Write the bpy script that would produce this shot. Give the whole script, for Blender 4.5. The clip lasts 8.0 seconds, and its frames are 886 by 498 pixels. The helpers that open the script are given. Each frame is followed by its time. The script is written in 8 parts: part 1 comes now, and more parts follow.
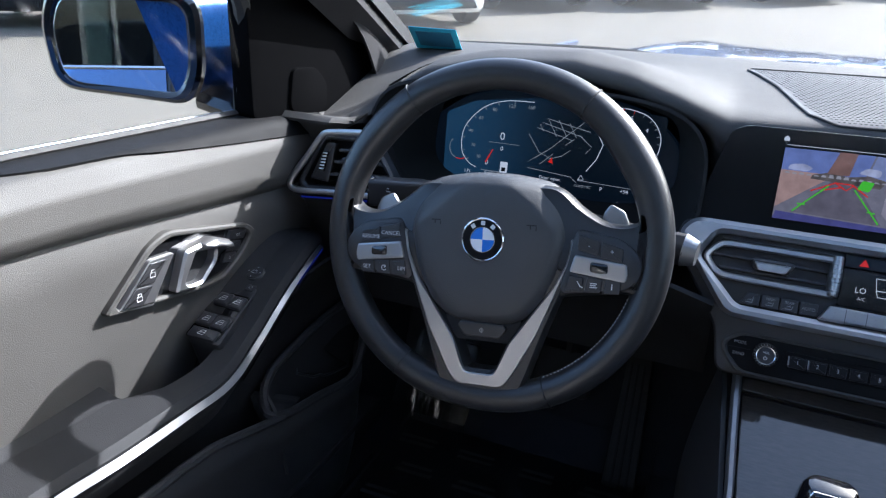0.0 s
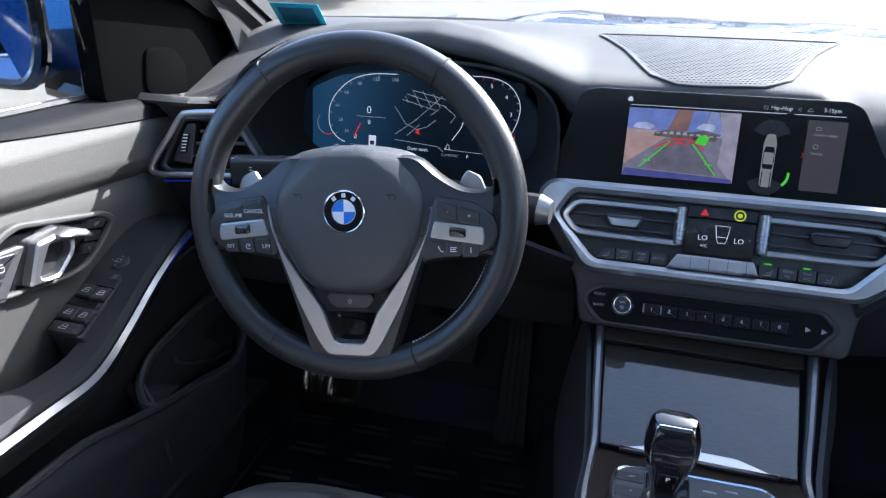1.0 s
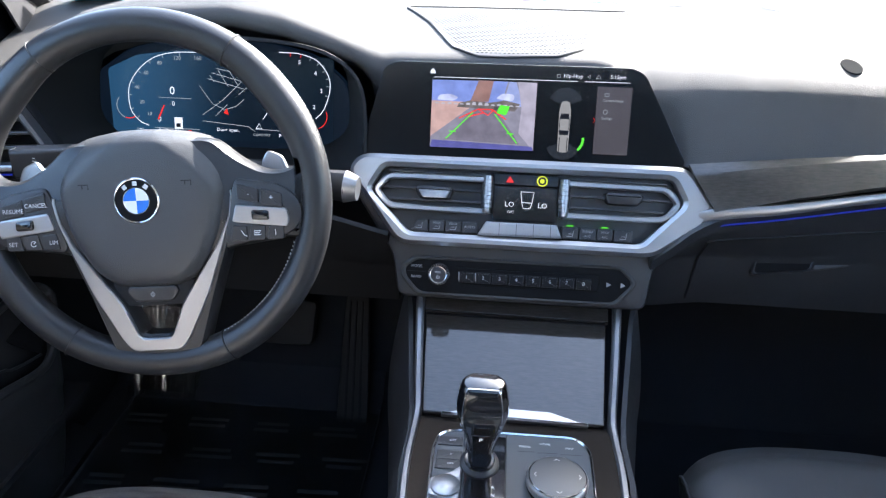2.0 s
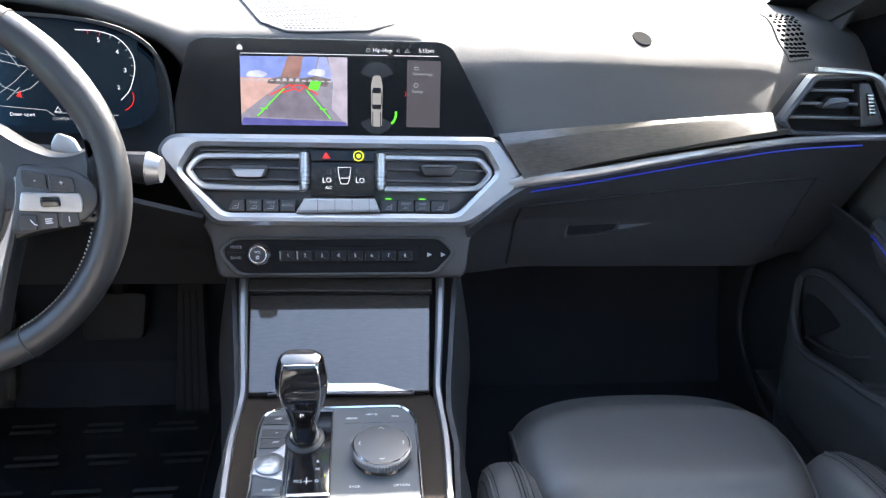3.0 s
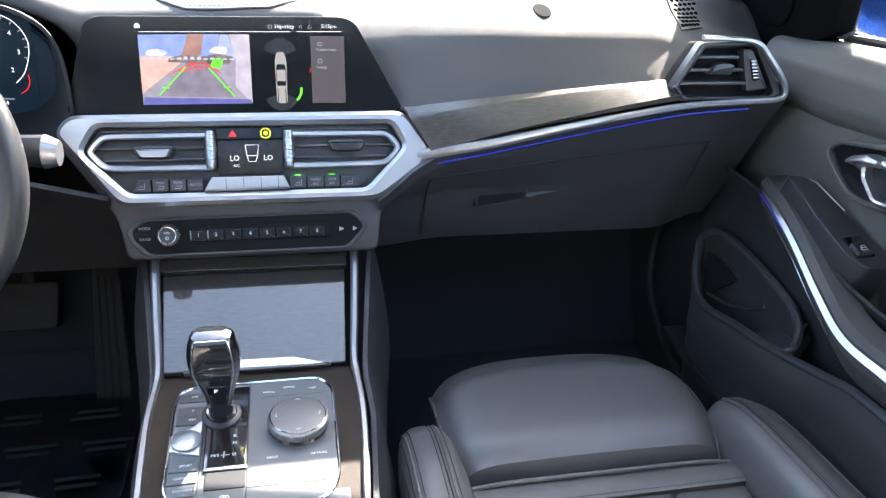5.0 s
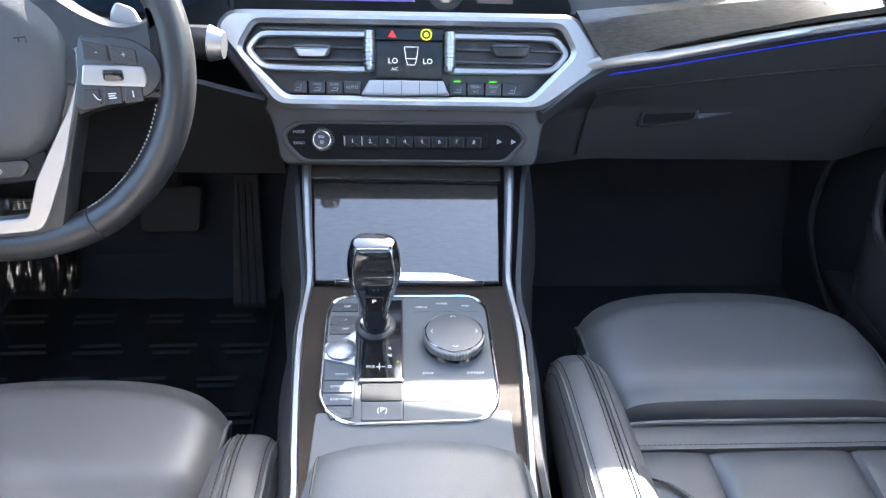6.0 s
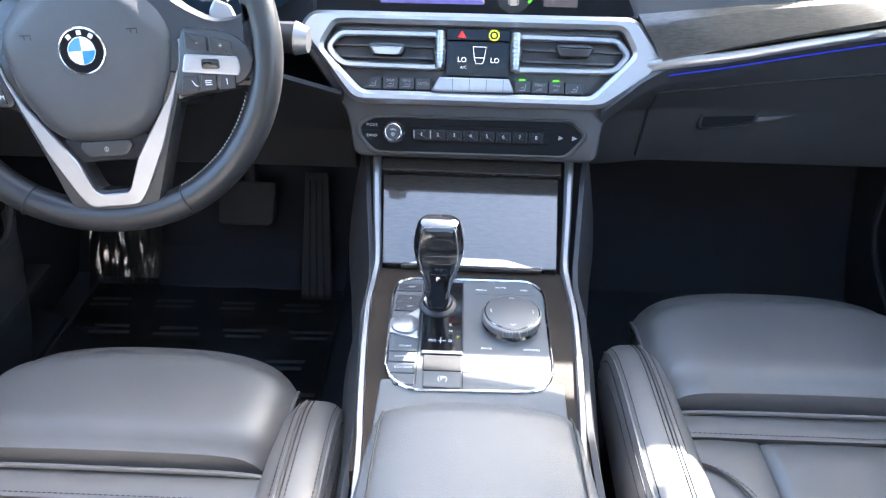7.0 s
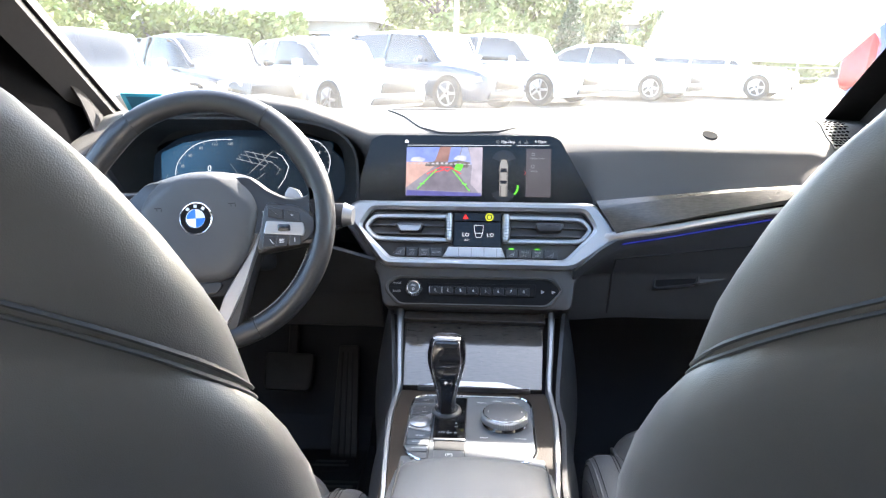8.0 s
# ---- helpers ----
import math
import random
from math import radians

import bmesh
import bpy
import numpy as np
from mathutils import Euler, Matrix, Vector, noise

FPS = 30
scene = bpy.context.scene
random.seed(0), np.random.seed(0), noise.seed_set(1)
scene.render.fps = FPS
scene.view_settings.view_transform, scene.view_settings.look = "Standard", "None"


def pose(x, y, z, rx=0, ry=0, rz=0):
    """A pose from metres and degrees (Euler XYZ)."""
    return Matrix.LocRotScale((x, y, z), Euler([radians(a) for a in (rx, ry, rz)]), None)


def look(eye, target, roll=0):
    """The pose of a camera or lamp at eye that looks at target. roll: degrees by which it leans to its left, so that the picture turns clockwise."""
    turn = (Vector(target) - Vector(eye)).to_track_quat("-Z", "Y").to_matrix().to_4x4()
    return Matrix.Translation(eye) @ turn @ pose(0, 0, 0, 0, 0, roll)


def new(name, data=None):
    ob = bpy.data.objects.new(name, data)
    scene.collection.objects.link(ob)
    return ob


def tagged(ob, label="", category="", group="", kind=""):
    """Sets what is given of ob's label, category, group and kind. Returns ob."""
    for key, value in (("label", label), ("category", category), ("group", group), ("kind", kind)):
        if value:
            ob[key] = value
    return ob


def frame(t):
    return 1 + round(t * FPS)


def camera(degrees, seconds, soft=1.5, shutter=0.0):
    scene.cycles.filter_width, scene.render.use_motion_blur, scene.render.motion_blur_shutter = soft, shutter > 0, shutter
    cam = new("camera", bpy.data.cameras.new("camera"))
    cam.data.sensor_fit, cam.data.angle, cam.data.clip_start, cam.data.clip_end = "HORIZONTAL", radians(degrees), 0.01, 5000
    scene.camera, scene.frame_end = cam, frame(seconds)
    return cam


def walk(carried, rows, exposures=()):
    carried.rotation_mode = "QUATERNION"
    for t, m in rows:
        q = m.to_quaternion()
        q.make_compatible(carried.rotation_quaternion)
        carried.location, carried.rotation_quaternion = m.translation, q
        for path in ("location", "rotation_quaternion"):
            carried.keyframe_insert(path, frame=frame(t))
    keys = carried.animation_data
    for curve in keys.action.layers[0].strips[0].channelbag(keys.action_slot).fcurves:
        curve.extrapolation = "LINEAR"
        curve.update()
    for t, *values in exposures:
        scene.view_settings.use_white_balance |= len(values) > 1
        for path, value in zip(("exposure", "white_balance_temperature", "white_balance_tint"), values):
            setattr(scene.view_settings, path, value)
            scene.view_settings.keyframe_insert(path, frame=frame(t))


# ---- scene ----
cam = camera(61.6, 8.0, soft=1.25)
ROWS = [
    (0.0, -0.1068, 0.3152, 1.211, 66.331, -0.815, 24.239),
    (0.5, -0.086, 0.3125, 1.2107, 65.62, -0.453, 20.662),
    (1.0, -0.0575, 0.3171, 1.209, 64.717, -0.283, 16.147),
    (1.5, -0.0331, 0.3293, 1.2085, 63.867, -0.573, 10.698),
    (2.0, -0.0012, 0.3313, 1.2111, 62.916, -1.315, 4.947),
    (2.2, 0.012, 0.3311, 1.2125, 62.445, -1.647, 2.867),
    (3.3, 0.0711, 0.3139, 1.2074, 61.991, -3.433, -8.425),
    (3.5, 0.082, 0.3081, 1.2092, 62.159, -3.578, -10.034),
    (4.0, 0.0997, 0.2947, 1.2149, 62.752, -3.815, -13.23),
    (4.2, 0.1024, 0.2909, 1.2147, 62.886, -3.819, -13.878),
    (5.3, 0.0569, 0.3026, 1.2099, 59.058, -2.984, -8.827),
    (5.5, 0.0354, 0.3108, 1.1969, 58.054, -2.759, -7.044),
    (6.0, 0.0177, 0.3406, 1.1644, 55.02, -2.234, -3.027),
    (6.5, 0.0156, 0.3465, 1.1568, 53.816, -1.725, 0.019),
    (7.0, 0.0127, 0.2796, 1.1565, 56.578, -1.263, 1.731),
    (7.5, 0.0189, 0.1293, 1.137, 64.583, -0.824, 2.569),
    (7.8, 0.0215, 0.041, 1.118, 70.46, -0.7, 2.75),
    (8.0, 0.0406, -0.0121, 1.134, 75.316, -0.484, 3.114),
]
EXPOSURES = [(t, s, k, 11) for t, s, k in ((0.0, 2.42, 5600), (1.0, 2.75, 5600), (2.0, 3.66, 6100), (3.5, 4.1, 6600), (4.2, 4.2, 6650), (5.5, 4.4, 6450), (6.0, 4.4, 6250), (6.5, 4.53, 6150), (7.0, 4.57, 6200), (7.5, 4.42, 6400), (8.0, 4.15, 6700))]
walk(cam, [(t, pose(*p)) for t, *p in ROWS], EXPOSURES)

# ---- light: low afternoon sun from ahead on the passenger's side ----
SUN = Vector((1.0, 1.44, 1.165)).normalized()
world = bpy.data.worlds.new("sky")
world.use_nodes = True
scene.world = world
wn = world.node_tree.nodes
sky = wn.new("ShaderNodeTexSky")
sky.sky_type = "NISHITA"
sky.sun_disc = False
sky.dust_density = 3.0
sky.sun_elevation = math.asin(SUN.z)
sky.sun_rotation = math.atan2(SUN.x, SUN.y)
wn["Background"].inputs[1].default_value = 0.15
world.node_tree.links.new(sky.outputs[0], wn["Background"].inputs[0])
lamp = bpy.data.lights.new("sun", "SUN")
lamp.energy = 3.4
lamp.angle = radians(0.5)
lamp.color = (1.0, 0.95, 0.88)
sun = new("sun", lamp)
sun.matrix_world = look((0, 0, 0), -SUN)

# ---- materials ----


def material(name, base, rough=0.5, metal=0.0, vary=0.25, scale=30.0, bump=0.0, bump_scale=900.0, cells=False,
             spec=0.5, coat=0.0, stretch=(1, 1, 1), second=None, coat_ior=1.5):
    """A surface with colour and gloss varied at two scales and a fine relief."""
    m = bpy.data.materials.new(name)
    m.use_nodes = True
    n, l = m.node_tree.nodes, m.node_tree.links
    b = n["Principled BSDF"]
    b.inputs["Metallic"].default_value = metal
    b.inputs["Specular IOR Level"].default_value = spec
    b.inputs["Coat Weight"].default_value = coat
    b.inputs["Coat Roughness"].default_value = 0.04
    b.inputs["Coat IOR"].default_value = coat_ior
    co = n.new("ShaderNodeTexCoord")
    mp = n.new("ShaderNodeMapping")
    mp.inputs["Scale"].default_value = stretch
    l.new(co.outputs["Object"], mp.inputs[0])
    big = n.new("ShaderNodeTexNoise")
    big.inputs["Scale"].default_value = scale
    big.inputs["Detail"].default_value = 6
    big.inputs["Roughness"].default_value = 0.65
    l.new(mp.outputs[0], big.inputs["Vector"])
    ramp = n.new("ShaderNodeMix")
    ramp.data_type = "RGBA"
    lo = [c * (1 - vary) for c in base]
    hi = second or [min(1, c * (1 + vary)) for c in base]
    ramp.inputs[6].default_value = (*lo, 1)
    ramp.inputs[7].default_value = (*hi, 1)
    l.new(big.outputs[0], ramp.inputs[0])
    l.new(ramp.outputs[2], b.inputs["Base Color"])
    rr = n.new("ShaderNodeMapRange")
    rr.inputs[3].default_value = max(0.0, rough * 0.82)
    rr.inputs[4].default_value = min(1.0, rough * 1.18)
    l.new(big.outputs[0], rr.inputs[0])
    l.new(rr.outputs[0], b.inputs["Roughness"])
    if bump:
        if cells:
            t = n.new("ShaderNodeTexVoronoi")
            t.inputs["Scale"].default_value = bump_scale
            t.feature = "SMOOTH_F1"
            out = t.outputs["Distance"]
        else:
            t = n.new("ShaderNodeTexNoise")
            t.inputs["Scale"].default_value = bump_scale
            t.inputs["Detail"].default_value = 2
            out = t.outputs[0]
        l.new(mp.outputs[0], t.inputs["Vector"])
        bp = n.new("ShaderNodeBump")
        bp.inputs["Strength"].default_value = bump
        bp.inputs["Distance"].default_value = 0.0006
        l.new(out, bp.inputs["Height"])
        l.new(bp.outputs[0], b.inputs["Normal"])
    return m


def glow(name, colour, power, mottle=0.0, fade=None):
    """A lit display; mottle breaks its light up like a small picture's detail, fade dims it along x."""
    m = bpy.data.materials.new(name)
    m.use_nodes = True
    b = m.node_tree.nodes["Principled BSDF"]
    b.inputs["Base Color"].default_value = (0.01, 0.01, 0.012, 1)
    b.inputs["Roughness"].default_value = 0.2
    b.inputs["Specular IOR Level"].default_value = 0.2
    b.inputs["Emission Color"].default_value = (*colour, 1)
    b.inputs["Emission Strength"].default_value = power
    if mottle:
        n, l = m.node_tree.nodes, m.node_tree.links
        co, tex, mr = n.new("ShaderNodeTexCoord"), n.new("ShaderNodeTexNoise"), n.new("ShaderNodeMapRange")
        tex.inputs["Scale"].default_value = 90.0
        tex.inputs["Detail"].default_value = 5
        mr.inputs[1].default_value, mr.inputs[2].default_value = 0.3, 0.7
        mr.inputs[3].default_value, mr.inputs[4].default_value = power * (1 - mottle), power * (1 + mottle)
        l.new(co.outputs["Object"], tex.inputs["Vector"])
        l.new(tex.outputs[0], mr.inputs[0])
        l.new(mr.outputs[0], b.inputs["Emission Strength"])
    if fade:
        n, l = m.node_tree.nodes, m.node_tree.links
        co, sx, mr = n.new("ShaderNodeTexCoord"), n.new("ShaderNodeSeparateXYZ"), n.new("ShaderNodeMapRange")
        mr.interpolation_type = "SMOOTHSTEP"
        (mr.inputs[1].default_value, a), (mr.inputs[2].default_value, b_) = fade
        mr.inputs[3].default_value, mr.inputs[4].default_value = power * a, power * b_
        l.new(co.outputs["Object"], sx.inputs[0])
        l.new(sx.outputs[0], mr.inputs[0])
        l.new(mr.outputs[0], b.inputs["Emission Strength"])
    return m


def pane(name, tint, gloss=1.0, veil=0.0):
    """Thin window glass: clear, with the gloss of its two faces and a hazy veil that scatters light."""
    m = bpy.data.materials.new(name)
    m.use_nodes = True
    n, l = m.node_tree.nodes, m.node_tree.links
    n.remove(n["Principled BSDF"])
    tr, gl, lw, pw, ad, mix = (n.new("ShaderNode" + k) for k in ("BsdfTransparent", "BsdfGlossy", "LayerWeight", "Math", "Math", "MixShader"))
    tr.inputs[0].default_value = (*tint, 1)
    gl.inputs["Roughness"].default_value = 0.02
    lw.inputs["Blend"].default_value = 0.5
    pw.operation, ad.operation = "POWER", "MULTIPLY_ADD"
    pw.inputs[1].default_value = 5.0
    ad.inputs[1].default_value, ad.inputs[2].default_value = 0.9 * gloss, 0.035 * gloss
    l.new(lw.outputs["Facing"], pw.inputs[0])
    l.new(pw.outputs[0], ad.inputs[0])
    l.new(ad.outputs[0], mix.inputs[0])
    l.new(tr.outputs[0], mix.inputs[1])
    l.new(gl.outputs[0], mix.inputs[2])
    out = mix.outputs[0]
    if veil:
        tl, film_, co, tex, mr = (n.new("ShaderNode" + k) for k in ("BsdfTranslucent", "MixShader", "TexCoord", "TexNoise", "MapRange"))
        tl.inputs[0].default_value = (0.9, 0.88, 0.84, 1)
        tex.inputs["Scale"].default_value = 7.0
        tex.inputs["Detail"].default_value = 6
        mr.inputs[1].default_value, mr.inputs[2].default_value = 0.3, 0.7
        mr.inputs[3].default_value, mr.inputs[4].default_value = 0.6 * veil, 1.4 * veil
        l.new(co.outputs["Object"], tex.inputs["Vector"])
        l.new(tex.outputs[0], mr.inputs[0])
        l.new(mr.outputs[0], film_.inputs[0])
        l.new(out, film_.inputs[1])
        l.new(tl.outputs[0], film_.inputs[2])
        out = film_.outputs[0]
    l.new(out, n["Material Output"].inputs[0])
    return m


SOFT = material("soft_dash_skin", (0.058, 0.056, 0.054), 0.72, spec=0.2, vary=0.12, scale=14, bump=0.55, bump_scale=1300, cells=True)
PLASTIC = material("dark_moulded_plastic", (0.030, 0.030, 0.031), 0.5, vary=0.15, scale=20, bump=0.35, bump_scale=1500)
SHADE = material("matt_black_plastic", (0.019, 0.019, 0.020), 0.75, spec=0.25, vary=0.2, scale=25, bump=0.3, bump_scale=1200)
LEATHER = material("black_leather", (0.094, 0.088, 0.083), 0.45, spec=0.75, vary=0.14, scale=18, bump=0.25, bump_scale=1500, cells=True)
RIM = material("worn_wheel_leather", (0.019, 0.019, 0.020), 0.33, vary=0.2, scale=40, bump=0.2, bump_scale=1400, cells=True)
BLACKTRIM = material("black_trim", (0.006, 0.006, 0.0065), 0.7, vary=0.2, scale=30, bump=0.25, bump_scale=1200, spec=0.12)
# flat black for discs that stand in for the holes' shaded insides
HOLEDARK = material("painted_hole_dark", (0.002, 0.002, 0.002), 0.9, vary=0.1, spec=0.0)
SEAM = material("black_thread", (0.02, 0.02, 0.02), 0.7, vary=0.2, scale=200)
DOORSKIN = material("door_skin", (0.065, 0.062, 0.057), 0.62, spec=0.3, vary=0.12, scale=16, bump=0.5, bump_scale=1200, cells=True)
SATIN = material("satin_aluminium", (0.37, 0.37, 0.375), 0.34, metal=0.9, vary=0.06, scale=60, bump=0.08, bump_scale=800, stretch=(0.15, 1, 1))
RAILSATIN = material("dull_satin_rail", (0.22, 0.22, 0.224), 0.45, metal=0.8, vary=0.06, scale=60, bump=0.08, bump_scale=800)
CHROME = material("bright_chrome", (0.75, 0.75, 0.76), 0.14, metal=1.0, vary=0.04, scale=50)
AIRBAG = material("airbag_skin", (0.044, 0.044, 0.045), 0.45, vary=0.12, scale=20, bump=0.35, bump_scale=1300, cells=True)
DISPLAYGLASS = material("display_glass", (0.006, 0.007, 0.008), 0.16, spec=0.22, vary=0.05, scale=10)
PIANO = material("gloss_black", (0.008, 0.008, 0.009), 0.08, vary=0.1, scale=20, coat=0.6)
KEYPLASTIC = material("satin_black_keys", (0.022, 0.022, 0.024), 0.38, vary=0.12, scale=60)
KEYGLOSS = material("gloss_black_keys", (0.009, 0.009, 0.010), 0.34, vary=0.1, scale=60, spec=0.25)
VENTSLAT = material("vent_slat_plastic", (0.038, 0.038, 0.040), 0.32, vary=0.1, scale=60)
WOOD = material("dark_gloss_wood", (0.016, 0.014, 0.012), 0.10, vary=0.5, scale=26, coat=0.8, stretch=(3, 18, 18), second=(0.06, 0.052, 0.045), coat_ior=1.45, spec=0.3)
INLAYWOOD = material("satin_dark_wood", (0.016, 0.014, 0.012), 0.20, vary=0.6, scale=26, stretch=(3, 18, 18), second=(0.075, 0.066, 0.056), spec=0.6, bump=0.05, bump_scale=300)
OPENWOOD = material("open_pored_dark_wood", (0.007, 0.005, 0.004), 0.55, vary=0.7, scale=40, stretch=(2.0, 30, 8), second=(0.046, 0.033, 0.024), spec=0.12, bump=0.4, bump_scale=300)
CARPET = material("black_carpet", (0.018, 0.020, 0.026), 0.95, vary=0.35, scale=300, bump=1.0, bump_scale=700)
RUBBER = material("black_rubber", (0.014, 0.014, 0.014), 0.7, vary=0.2, scale=60)
LINING = material("light_roof_cloth", (0.75, 0.74, 0.72), 0.95, vary=0.1, scale=160, bump=0.5, bump_scale=900)
HEADCLOTH = material("grey_pillar_cloth", (0.030, 0.029, 0.030), 0.95, spec=0.1, vary=0.25, scale=160, bump=0.8, bump_scale=900)
CORNERTRIM = material("dull_black_trim", (0.004, 0.004, 0.0043), 0.95, vary=0.2, scale=30, bump=0.4, bump_scale=1200, spec=0.0)
# driver's armrest copy, its colour darkened for the weak light there
SHADEDPAD = material("shaded_door_pad", (0.021, 0.021, 0.022), 0.62, spec=0.22, vary=0.12, scale=16, bump=0.5, bump_scale=1300, cells=True)
BLUE = material("metallic_blue_paint", (0.016, 0.075, 0.26), 0.28, metal=0.45, vary=0.08, scale=400, coat=1.0)
MARK = material("white_print", (0.62, 0.62, 0.62), 0.5, vary=0.03)
FAINT = material("grey_print", (0.30, 0.30, 0.30), 0.5, vary=0.03)
MIRROR = material("mirror_silver", (0.86, 0.88, 0.9), 0.01, metal=1.0, vary=0.01)
GLASS = pane("window_glass", (0.93, 0.95, 0.94))
# pale haze put in the glass imitates the glare over the view outside
VEILEDGLASS = pane("veiled_windscreen_glass", (0.93, 0.95, 0.94), 1.0, 0.0065)
TINTED = pane("tinted_rear_glass", (0.17, 0.18, 0.18))
ROOFGLASS = pane("tinted_roof_glass", (0.74, 0.78, 0.79))
SCREEN = pane("clear_sheet", (0.9, 0.9, 0.9), 2.2)
AMBIENT = glow("blue_light_line", (0.03, 0.06, 1.0), 0.022)
WHITE_GLOW = glow("white_display_light", (0.85, 0.9, 1.0), 0.10)
DIM_GLOW = glow("grey_display_light", (0.5, 0.55, 0.6), 0.07)
RED_GLOW = glow("red_display_light", (1.0, 0.03, 0.02), 0.09)
GREEN_GLOW = glow("green_display_light", (0.16, 1.0, 0.05), 0.075)
YELLOW_GLOW = glow("yellow_display_light", (0.85, 0.9, 0.02), 0.09)
BLACK_GLOW = glow("unlit_display", (0.01, 0.012, 0.016), 0.03)

# ---- shaping helpers ----
X0 = 0.035


def V(*a):
    return Vector(a)


def F(o, x, y):
    """A working plane: origin, its x and y; z comes out towards the viewer."""
    x, y = Vector(x).normalized(), Vector(y).normalized()
    z = x.cross(y).normalized()
    y = z.cross(x)
    m = Matrix((x, y, z)).transposed().to_4x4()
    m.translation = o
    return m


def thing(name, at, label, category, group="", kind=""):
    e = new(name)
    e.location = at
    return tagged(e, label, category, group, kind)


def part(name, bm, mat, parent=None, label="", angle=38):
    bmesh.ops.recalc_face_normals(bm, faces=bm.faces)
    me = bpy.data.meshes.new(name)
    bm.to_mesh(me)
    bm.free()
    me.materials.append(mat)
    me.shade_smooth()
    me.set_sharp_from_angle(angle=radians(angle))
    ob = new(name, me)
    if parent:
        ob.parent = parent
        if parent.type == "EMPTY":
            ob.matrix_parent_inverse = Matrix.Translation(parent.location).inverted()
    if label:
        ob["label"] = label
    return ob


def area(p):
    return sum(a[0] * b[1] - b[0] * a[1] for a, b in zip(p, p[1:] + p[:1]))


def rnd(pts, r, k=4):
    """A polygon with its corners rounded."""
    out, n = [], len(pts)
    for i in range(n):
        a, b, c = (Vector(pts[j % n]) for j in (i - 1, i, i + 1))
        u, v = a - b, c - b
        d = min(r, 0.45 * u.length, 0.45 * v.length)
        p, q = b + u.normalized() * d, b + v.normalized() * d
        for s in range(k + 1):
            t = s / k
            out.append(tuple((1 - t) ** 2 * p + 2 * t * (1 - t) * b + t * t * q))
    return out


def inset(pts, d):
    n = len(pts)
    s = 1 if area(pts) > 0 else -1
    out = []
    for i in range(n):
        a, b, c = (Vector(pts[j % n]) for j in (i - 1, i, i + 1))
        e1, e2 = (b - a), (c - b)
        n1 = V(-e1.y, e1.x).normalized() if e1.length > 1e-9 else V(0, 0)
        n2 = V(-e2.y, e2.x).normalized() if e2.length > 1e-9 else n1
        m = n1 + n2
        m = m.normalized() if m.length > 1e-6 else n1
        out.append(tuple(b + m * d * s))
    return out


def loft(rings, cap=True, bm=None, wrap=False):
    bm = bm or bmesh.new()
    vs = [[bm.verts.new(p) for p in r] for r in rings]
    pairs = list(zip(vs, vs[1:])) + ([(vs[-1], vs[0])] if wrap else [])
    for a, b in pairs:
        k = len(a)
        for i in range(k):
            bm.faces.new((a[i], a[(i + 1) % k], b[(i + 1) % k], b[i]))
    if cap and not wrap:
        bm.faces.new(vs[0][::-1])
        bm.faces.new(vs[-1])
    return bm


def prism(pts, f, front=0.0, back=-0.01, bev=0.001, bm=None, dome=0.0):
    """A plate with a chamfered front edge, of an outline in the plane f; dome swells its face."""
    lift = lambda p, h: [f @ V(x, y, h) for x, y in p]
    rings = [lift(pts, back), lift(pts, front - bev), lift(inset(pts, 0.3 * bev), front - 0.3 * bev), lift(inset(pts, bev), front)]
    if dome:
        c = Vector((sum(p[0] for p in pts) / len(pts), sum(p[1] for p in pts) / len(pts)))
        core = [Vector(p) for p in inset(pts, bev)]
        for s, h in ((0.92, 0.35), (0.8, 0.62), (0.6, 0.85), (0.3, 0.97), (0.08, 1.0)):
            rings.append(lift([tuple(c + (p - c) * s) for p in core], front + dome * h))
    elif bev <= 0.0025 and min(max(p[k] for p in pts) - min(p[k] for p in pts) for k in (0, 1)) > 8 * bev:
        rings.append(lift(inset(pts, 1.5 * bev), front))
    return loft(rings, bm=bm)


def around(pts, n):
    """n points of a star-shaped outline at even turns about its middle."""
    xs, ys = [p[0] for p in pts], [p[1] for p in pts]
    c = V((min(xs) + max(xs)) / 2, (min(ys) + max(ys)) / 2)
    w, h = (max(xs) - min(xs)) / 2, (max(ys) - min(ys)) / 2
    out = []
    for i in range(n):
        a = 2 * math.pi * i / n
        d = V(w * math.cos(a), h * math.sin(a))
        best = 0
        for p, q in zip(pts, pts[1:] + pts[:1]):
            p, q = Vector(p) - c, Vector(q) - c
            e = q - p
            den = d.x * e.y - d.y * e.x
            if abs(den) > 1e-12:
                s = (p.x * e.y - p.y * e.x) / den
                u = (p.x * d.y - p.y * d.x) / den
                if s > 0 and -1e-6 <= u <= 1 + 1e-6:
                    best = max(best, s)
        out.append(tuple(c + d * best))
    return out


def ring(outer, inner, f, front=0.0, back=-0.01, bev=0.0015, n=120, bm=None):
    lift = lambda p, h: [f @ V(x, y, h) for x, y in p]
    o, i = around(outer, n), around(inner, n)
    return loft([lift(o, back), lift(o, front - bev), lift(inset(o, bev), front), lift(inset(i, -bev), front),
                 lift(i, front - bev), lift(i, back)], wrap=True, bm=bm)


def glide(pts, n):
    """A smooth line of n points through pts."""
    p = [Vector(q) for q in pts]
    p = [2 * p[0] - p[1]] + p + [2 * p[-1] - p[-2]]
    out = []
    for i in range(n):
        s = i / (n - 1) * (len(p) - 3)
        k = min(int(s), len(p) - 4)
        t = s - k
        a, b, c, d = p[k:k + 4]
        out.append(0.5 * (2 * b + (c - a) * t + (2 * a - 5 * b + 4 * c - d) * t * t + (3 * b - a - 3 * c + d) * t ** 3))
    return out


